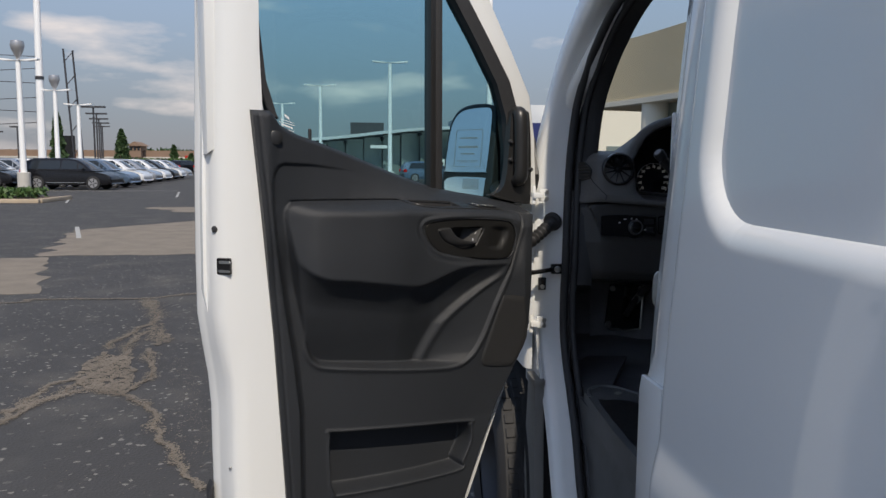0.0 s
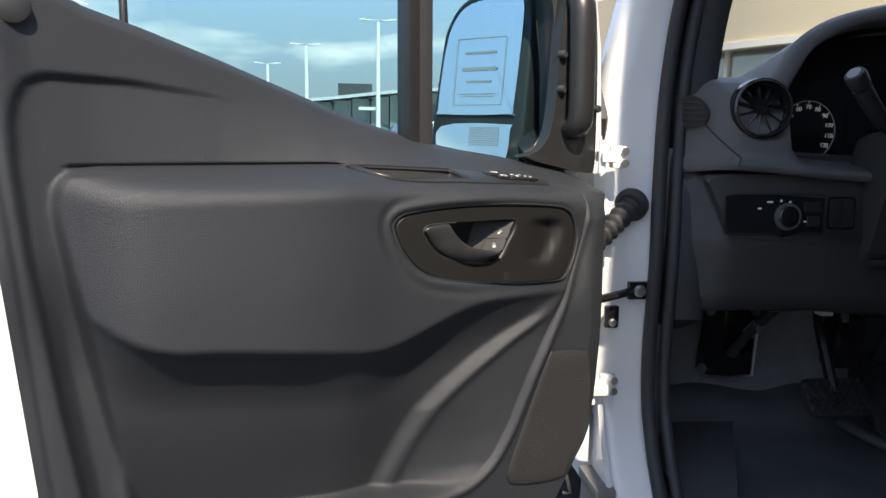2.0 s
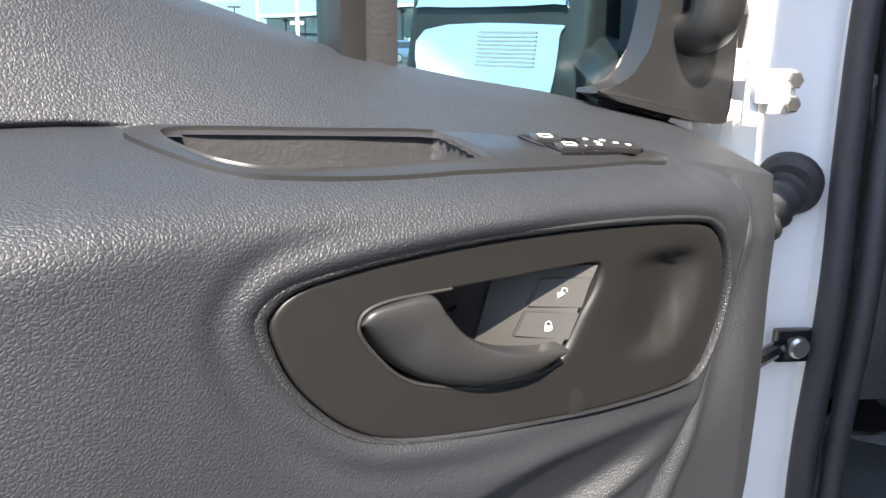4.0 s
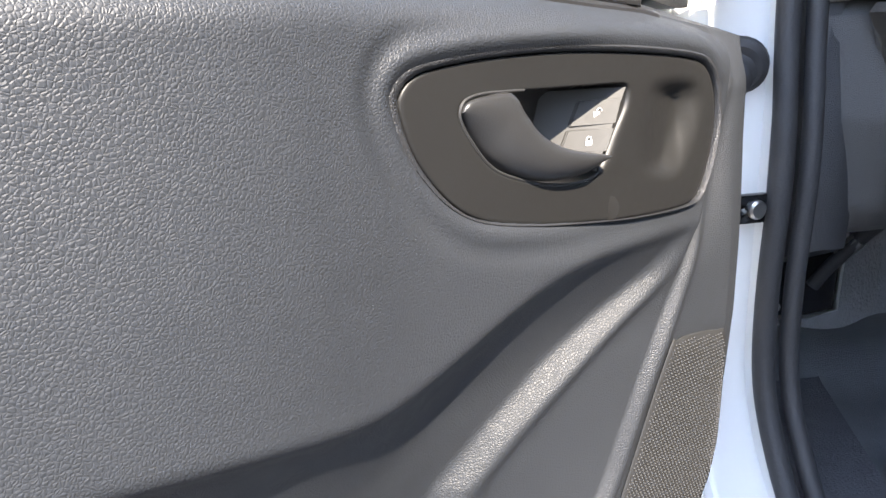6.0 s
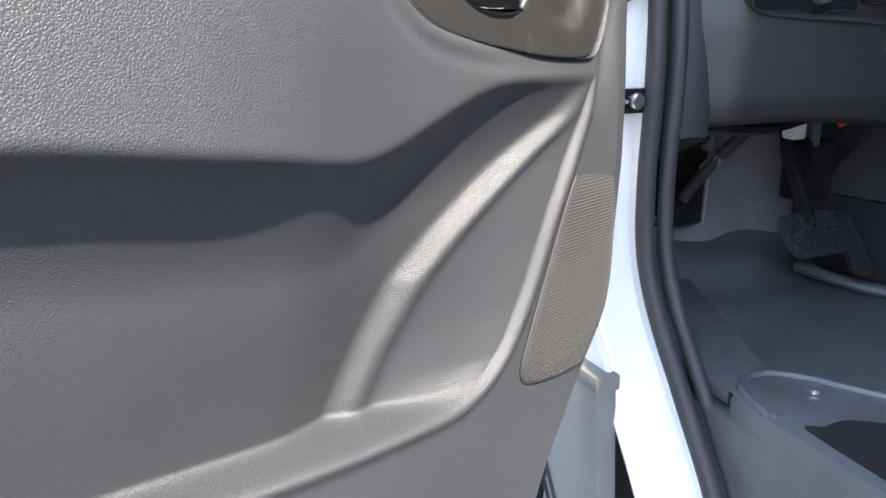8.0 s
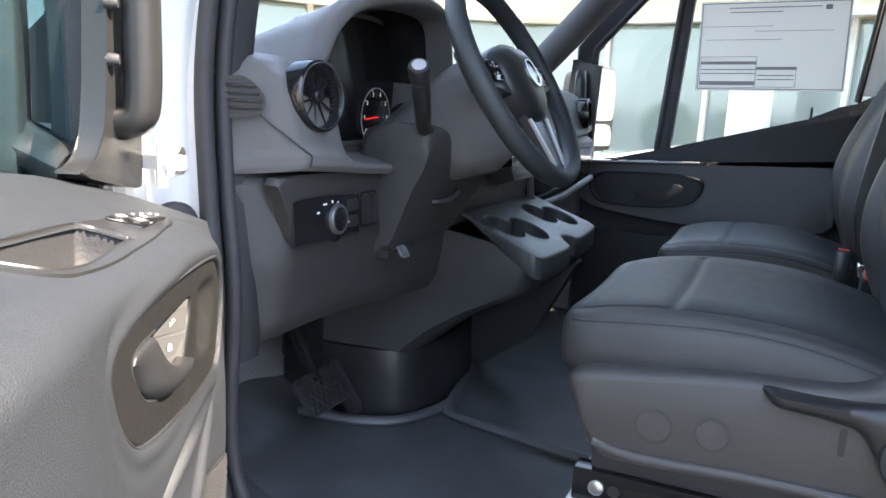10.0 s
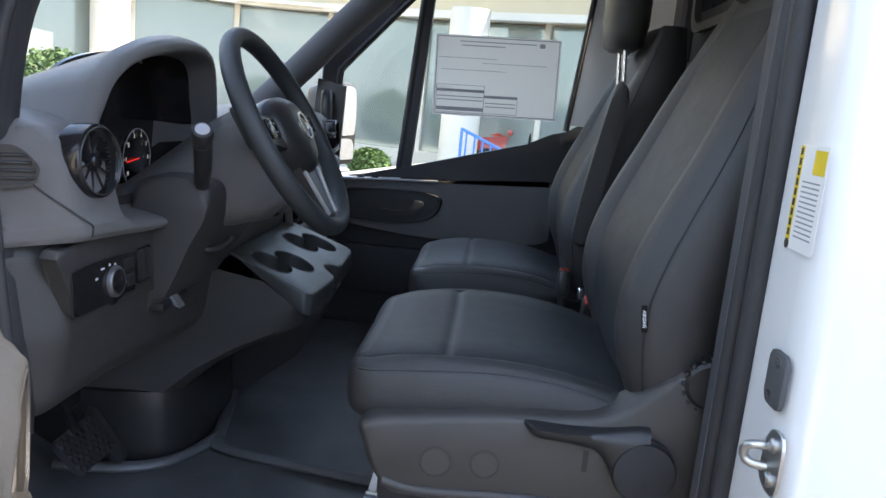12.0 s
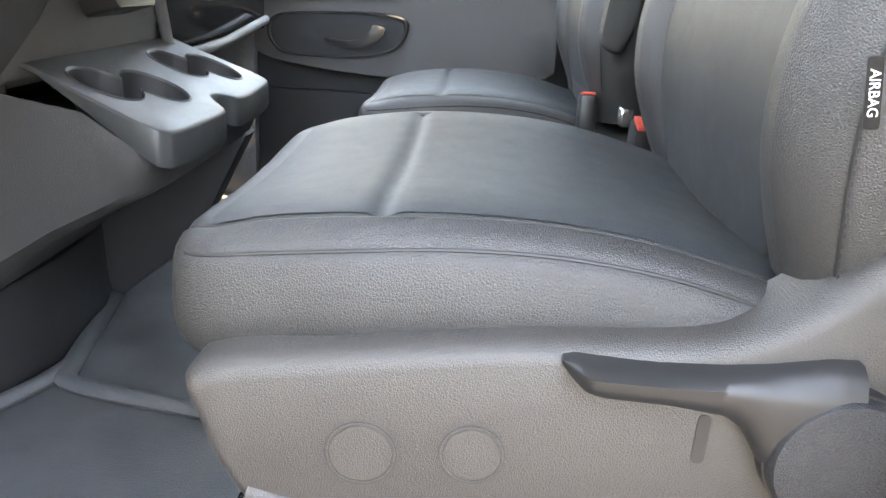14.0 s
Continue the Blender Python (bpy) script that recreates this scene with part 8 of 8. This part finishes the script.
for k, z in enumerate((4.6, 5.4, 6.6, 7.7, 8.9, 9.8)):
    pts = [(-26.3 - 12 * q, 66 + 2 * q, z + .6 * math.sin(q) * (1 if k % 2 else -1) + .05 * q * q) for q in [j * .6 for j in range(8)]]
    part("cable", tube(pts, .03, 5), DARKMETAL, mast, "dark power cable")


# ---- parked cars ----
def car(x, y, rz, paint, label, L=4.7, H=1.66, suv=True, group="parked cars"):
    e = thing("parked_car", (x, y, 0), label, "car", group)
    W = 1.86
    m = pose(x, y, 0, 0, 0, rz)
    h = H
    side = catmull([(-L / 2 + .02, .40), (-L / 2 - .01, .70), (-L / 2 + .05, .98), (-L / 2 + .30, 1.07), (-.6, 1.05), (.75, 1.02), (1.25, .985), (L / 2 - .55, .90), (L / 2 - .14, .76), (L / 2, .58), (L / 2 - .02, .38), (L / 2 - .18, .28), (0, .25), (-L / 2 + .18, .30)], 3)
    rear = -L / 2 + (.30 if suv else .75)
    # waist, shoulder and roof outlines narrow upwards, so that the cabin tapers on all sides
    rows = [(1.00, -L / 2 + .10, 1.42, W / 2 - .03), (1.06, -L / 2 + .14, 1.28, W / 2 - .08), (1.06 + .45 * (h - 1.06), rear - .06, .93, W / 2 - .17), (1.06 + .82 * (h - 1.06), rear + .12, .56, W / 2 - .26), (h - .02, rear + .40, .20, W / 2 - .36), (h, rear + .70, -.05, W / 2 - .50)]

    def outline(k):
        z, a, b, w = k
        return [Vector((x, y, z)) for x, y in catmull([(a, -w * .86), (a + .12, -w), (0, -w), (b - .16, -w * .97), (b, -w * .74), (b + .05, 0), (b, w * .74), (b - .16, w * .97), (0, w), (a + .12, w), (a, w * .86), (a - .04, 0)], 3)]
    part("body", prism(side, -W / 2, W / 2, lambda a, b, k: Vector((a, k * (1 - .10 * max(0, abs(a) - L / 2 + .5)), b)), .09, 3), paint, e, "", m)
    part("cabin", loft([outline(r) for r in rows]), paint, e, "", m)

    def at(z):
        for lo, hi in zip(rows, rows[1:]):
            if lo[0] <= z <= hi[0]:
                k = (z - lo[0]) / (hi[0] - lo[0])
                return [p + (q - p) * k for p, q in zip(lo, hi)]
        return rows[-1]
    zl, zh = 1.09, h - .13
    for s in (-1, 1):
        for x0, x1 in ((None, -.30), (-.22, .60), (.66, None)):
            ring = []
            for q in range(7):
                z = zl + (zh - zl) * q / 6
                _, a, b, w = at(z)
                lo, hi = (a + .26 if x0 is None else x0), (b - .17 if x1 is None else x1)
                lo, hi = min(lo, b - .20), max(min(hi, b - .17), min(lo, b - .20) + .02)
                ring.append([Vector((x, s * (w + .012), z)) for x in (lo, lo + (hi - lo) * .5, hi)])
            part("side_window", loft(ring, closed=False, caps=False), CARGLASS, e, "dark side glass", m)
        part("sill_trim", box(-1.0, 1.0, s * (W / 2 + .005) - .02, s * (W / 2 + .005) + .02, .36, .40), CHROME if paint is CARBLACK else GLOSS, e, "", m)
        part("head_lamp", box(L / 2 - .50, L / 2 - .12, s * .75 - .12, s * .75 + .12, .66, .77, .03), CARGLASS, e, "", m)
        part("tail_lamp", box(-L / 2 - .02, -L / 2 + .28, s * .80 - .10, s * .80 + .125, .80, 1.04, .03), TAIL, e, "red tail lamp", m)
        part("door_mirror", box(.92, 1.04, s * (W / 2 + .06) - .09, s * (W / 2 + .06) + .09, 1.03, 1.17, .04), paint, e, "", m)
    ring = []
    for q in range(5):
        z = zl + (zh - zl) * q / 4
        _, a, b, w = at(z)
        ring.append([Vector((b + .062 - .06 * abs(k) ** 3, k * w * .70, z)) for k in (-1, -.5, 0, .5, 1)])
    part("windscreen", loft(ring, closed=False, caps=False), CARGLASS, e, "dark glass", m)
    for wx in (-L / 2 + .88, L / 2 - .92):
        for s in (-1, 1):
            wm = m @ pose(wx, s * (W / 2 - .10), .36, 90, 0, 0)
            w = part("wheel", lathe([(.22, -.11), (.34, -.11), (.36, -.08), (.36, .08), (.34, .11), (.22, .11)], 28, wm), TYRE, e)
            part("rim", lathe([(.245, -.118), (.23, -.112), (.05, -.10), (.01, -.10)] if s > 0 else [(.01, .10), (.05, .10), (.23, .112), (.245, .118)], 20, wm), SILVER, w, "silver alloy rim")
            for k in range(5):
                part("spoke", box(.05, .23, -.025, .025, -.125 if s > 0 else .105, -.105 if s > 0 else .125), DARKMETAL, w, "", wm @ pose(0, 0, 0, 0, 0, 72 * k))
    return e


car(-15.85, 43.2, -4, CARBLACK, "black estate car with silver wheels on the asphalt")
car(-21.4, 44.6, -4, CARBLACK, "black car seen from behind with red lamps")
row = [(CARBLUE, "slate blue parked car on the dark asphalt lot"), (CARWHITE, "white parked car on the dark asphalt lot"), (CARSILVER, "silver parked car on the dark asphalt lot"), (CARWHITE, "white parked car on the dark asphalt lot"), (CARBLACK, "black parked car on the dark asphalt lot"), (CARWHITE, "white parked car on the dark asphalt lot"), (CARSILVER, "silver parked car on the dark asphalt lot")]
for k, (pt, lb) in enumerate(row):
    car(-15.9 - k * .42, 46.6 + k * 4.2, -4 + k, pt, lb, suv=k % 2 == 0)
for k, (pt, lb) in enumerate(row[1:6]):
    car(-22.8 - k * .6, 48.5 + k * 4.6, -4, pt, lb, suv=True)
for k in range(7):
    car(-26 + k * 3.1, 100 + k * .3, 65, (CARWHITE, CARBLACK, CARSILVER, CARBLUE)[k % 4], ("white parked car on the dark asphalt lot", "black parked car on the dark asphalt lot", "silver parked car on the dark asphalt lot", "slate blue parked car on the dark asphalt lot")[k % 4], group="far parked cars")
car(4.9, 62, 10, CARBLUE, "grey blue estate car by the showroom")


# ---- far buildings ----
def store():
    e = thing("shop_block", (-40, 150, 0), "long low tan shopping block with tower", "building")
    part("wall", box(-95, 10, 150, 170, 0, 2.2), PALE, e, "pale wall")
    part("parapet", box(-95, 10, 149.6, 150, 2.2, 3.5), BRICK, e, "red brown parapet")
    part("band", box(-95, 10, 149.4, 149.6, 2.0, 2.3), CONCRETE, e)
    part("tower", box(-43.7, -41.6, 148, 152, 2.2, 4.3), BRICK, e, "brick tower")
    part("tower_roof", prism([(-44.2, 4.3), (-42.65, 5.1), (-41.1, 4.3)], 147.6, 152.4, lambda a, b, k: Vector((a, k, b))), BRICK, e)
    for k in range(3):
        part("tower_window", box(-43.5 + k * .65, -43.1 + k * .65, 147.9, 148, 3.5, 4.1), CARGLASS, e)
    part("red_sign", box(-34, -28, 149.2, 149.4, 1.2, 2.6), CARRED, e, "red sign panel")
    for k in range(14):
        part("shop_window", box(-92 + k * 7, -87 + k * 7, 149.9, 150.05, .4, 1.8), CARGLASS, e)


store()
woods = thing("far_trees", (-60, 175, 0), "dark line of distant trees", "trees")
leaf_cloud("crowns", 7000, lambda r: (lambda x: Vector((x, 175 + r.uniform(0, 6), max(.3, (3.0 + 3.6 * noise.noise(Vector((x * .08, 0, 0))) + 2.0 * noise.noise(Vector((x * .4, 5, 0)))) * r.random() ** .5))))(r.uniform(-140, 30)), .7, LEAFD, woods, seed=21)
tagged(woods, kind="stuff")
low = thing("low_shrubs", (-25, 112, 0), "low green shrubs at the far edge of the car park", "shrubs")
leaf_cloud("leaves", 2500, lambda r: Vector((r.uniform(-34, -8), r.uniform(112, 114), .2 + 1.7 * r.random() ** .7)), .25, LEAF, low, seed=22)
tagged(low, kind="stuff")
pylon = thing("roadside_sign", (-44, 120, 0), "dark roadside sign tower", "sign")
part("panel", box(-44.8, -43.2, 119.8, 120.2, 0, 5.2), GLOSS, pylon)


def showroom():
    e = thing("glass_showroom", (4, 78, 0), "glass fronted car showroom with a thin curved roof", "building")
    rows = []
    for k in range(21):
        x = -8 + 26 * k / 20
        y = 78 - 6 * smooth01(k / 20, 0, 1)
        z = 3.5 + 1.15 * smooth01(k / 20, 0, .6)
        rows.append([Vector((x, y - 2.2, z)), Vector((x, y + 9, z)), Vector((x, y + 9, z + .28)), Vector((x, y - 2.2, z + .28))])
    part("roof", loft(rows), GREYWALL, e, "thin pale roof edge")
    for k in range(14):
        x0, x1 = -7.6 + k * 1.8, -7.6 + (k + 1) * 1.8 - .1
        y = 78 - 6 * smooth01((x0 + 8) / 26, 0, 1)
        z = 3.45 + 1.15 * smooth01((x0 + 8) / 26, 0, .6)
        part("window", box(x0, x1, y, y + .06, .3, z), WINGLASS, e, "dark glass bay")
        part("mullion", box(x1, x1 + .12, y - .12, y + .05, 0, z), DARKMETAL, e)
        if k % 2 == 0:
            part("roof_bracket", box(x1 - .1, x1 + .2, y - 2.0, y, z - .25, z), DARKMETAL, e)
    part("floor_band", box(-7.6, 17.5, 77.4, 77.6, 2.0, 2.2), DARKMETAL, e)
    part("plant_room", box(-1.8, 1.6, 80, 84, 4.4, 5.6), DARKMETAL, e, "dark roof box")
    part("upper_block", box(9.5, 30, 76, 92, 0, 6.4), GREYWALL, e, "pale grey upper block")
    part("door", box(5.2, 8.0, 71.6, 71.8, 0, 1.9), PAPER, e, "white framed entrance")
    for k in range(3):
        part("door_pane", box(5.4 + k * .86, 6.05 + k * .86, 71.5, 71.62, .2, 1.65), CARGLASS, e)
    for x, w in ((.2, 1.6), (-5.2, 1.2)):
        part("sign_bar", box(x, x + w, 74.5, 74.6, 2.9, 3.2), PAPER, e, "pale sign bar")


showroom()
blue = thing("blue_showroom", (16, 62, 0), "grey and navy blue showroom with white sign bar", "building")
part("wall", box(11.2, 40, 60, 80, 0, 6.1), GREYWALL, blue)
part("navy_panel", box(11.0, 30, 59.7, 60, 1.0, 4.7), NAVY, blue, "navy blue panel")
part("sign_bar", box(13.2, 16.5, 59.6, 59.7, 3.5, 4.1), PAPER, blue, "white sign bar")


# ---- beige building beside the van ----
def beige():
    e = thing("beige_dealership", (14, 8, 0), "beige stucco dealership with curved fascia, columns and glass front", "building")
    line = catmull([(7.0, 27.5), (8.1, 23.7), (9.2, 18.5), (12.0, 13.6), (15.6, 10.6), (17.6, 8.0), (17.4, 5.0), (15.9, 1.2), (13.6, -3.0), (11.0, -8.0), (9.0, -14)], 6, False)
    def off(k, d):
        a, b = line[max(0, k - 1)], line[min(len(line) - 1, k + 1)]
        t = (b - a).normalized()
        nrm = Vector((-t.y, t.x))
        return line[k] + nrm * d
    rows = []
    for k in range(len(line)):
        f, bck = off(k, 0), off(k, 4)
        rows.append([Vector((f.x, f.y, 3.5)), Vector((f.x, f.y, 5.45)), Vector((bck.x, bck.y, 5.45)), Vector((bck.x, bck.y, 3.5))])
    part("fascia", loft(rows), STUCCO, e, "beige stucco fascia", angle=30)
    trim = []
    for k in range(len(line)):
        f, b2 = off(k, -.06), off(k, .3)
        trim.append([Vector((f.x, f.y, 3.40)), Vector((f.x, f.y, 3.56)), Vector((b2.x, b2.y, 3.56)), Vector((b2.x, b2.y, 3.40))])
    part("fascia_edge", loft(trim), PALE, e, "pale lower edge")
    # glass front set back, in bays
    n = len(line)
    for k in range(6, n - 4, 4):
        a, b = off(k, .7), off(min(k + 4, n - 1), .7)
        d = (b - a).normalized()
        nrm = Vector((-d.y, d.x))
        for (z0, z1, material, nm) in ((.45, 3.40, WINGLASS, "window"),):
            q = [a + d * .06, b - d * .06]
            bm = loft([[Vector((p.x + nrm.x * o, p.y + nrm.y * o, z)) for p, o in ((q[0], 0), (q[1], 0), (q[1], .06), (q[0], .06))] for z in (z0, z1)])
            part(nm, bm, material, e, "greenish shop glass")
        bm = loft([[Vector((p.x, p.y, z)) for p in (a - d * .06 - nrm * .08, a + d * .06 - nrm * .08, a + d * .06 + nrm * .1, a - d * .06 + nrm * .1)] for z in (0, 3.5)])
        part("mullion", bm, PALE, e)
        bm = loft([[Vector((p.x + nrm.x * o, p.y + nrm.y * o, z)) for p, o in ((a, -.12), (b, -.12), (b, .1), (a, .1))] for z in (0, .45)])
        part("plinth", bm, PALE, e, "pale plinth")
    for x, y in ((8.6, 23.2), (11.9, 14.2), (16.2, 10.3), (15.6, 2.55), (13.3, -2.6)):
        part("column", lathe([(.42, 0), (.40, .1), (.40, 3.5)], 28, Matrix.Translation((x, y, 0))), PALE, e, "round pale column")
    part("back_wall", box(22, 22.3, -15, 30, 0, 5.4), PALE, e)
    part("floor_slab", box(13, 22, -14, 12, .0, .12), CONCRETE, e, "pale pavement")
    part("inner_ceiling", box(17.5, 22, -14, 12, 3.46, 3.5), PALE, e)


beige()
rail = thing("stair_rail", (14.6, 1.9, .1), "bright blue painted stair rail", "railing")
for k in range(6):
    part("bar", tube([(14.4, 2.35 - k * .16, .12), (14.4, 2.35 - k * .16, 1.10 - k * .06)], .018, 6), BLUE, rail)
part("hand_bar", tube([(14.4, 2.45, 1.16), (14.4, 1.45, .74)], .03, 8), BLUE, rail)
part("post", tube([(14.4, 2.45, .1), (14.4, 2.45, 1.18)], .03, 8), BLUE, rail)
car(17.8, .6, 95, CARRED, "red car inside the showroom glass")
far = thing("pale_annex", (12, 48, 0), "pale flat roofed annex with windows", "building")
part("wall", box(13.5, 40, 45, 60, 0, 5.2), PALE, far)
for k in range(6):
    part("window", box(14.0 + k * 2.6, 16.2 + k * 2.6, 44.9, 45.02, .6, 2.6), WINGLASS, far)
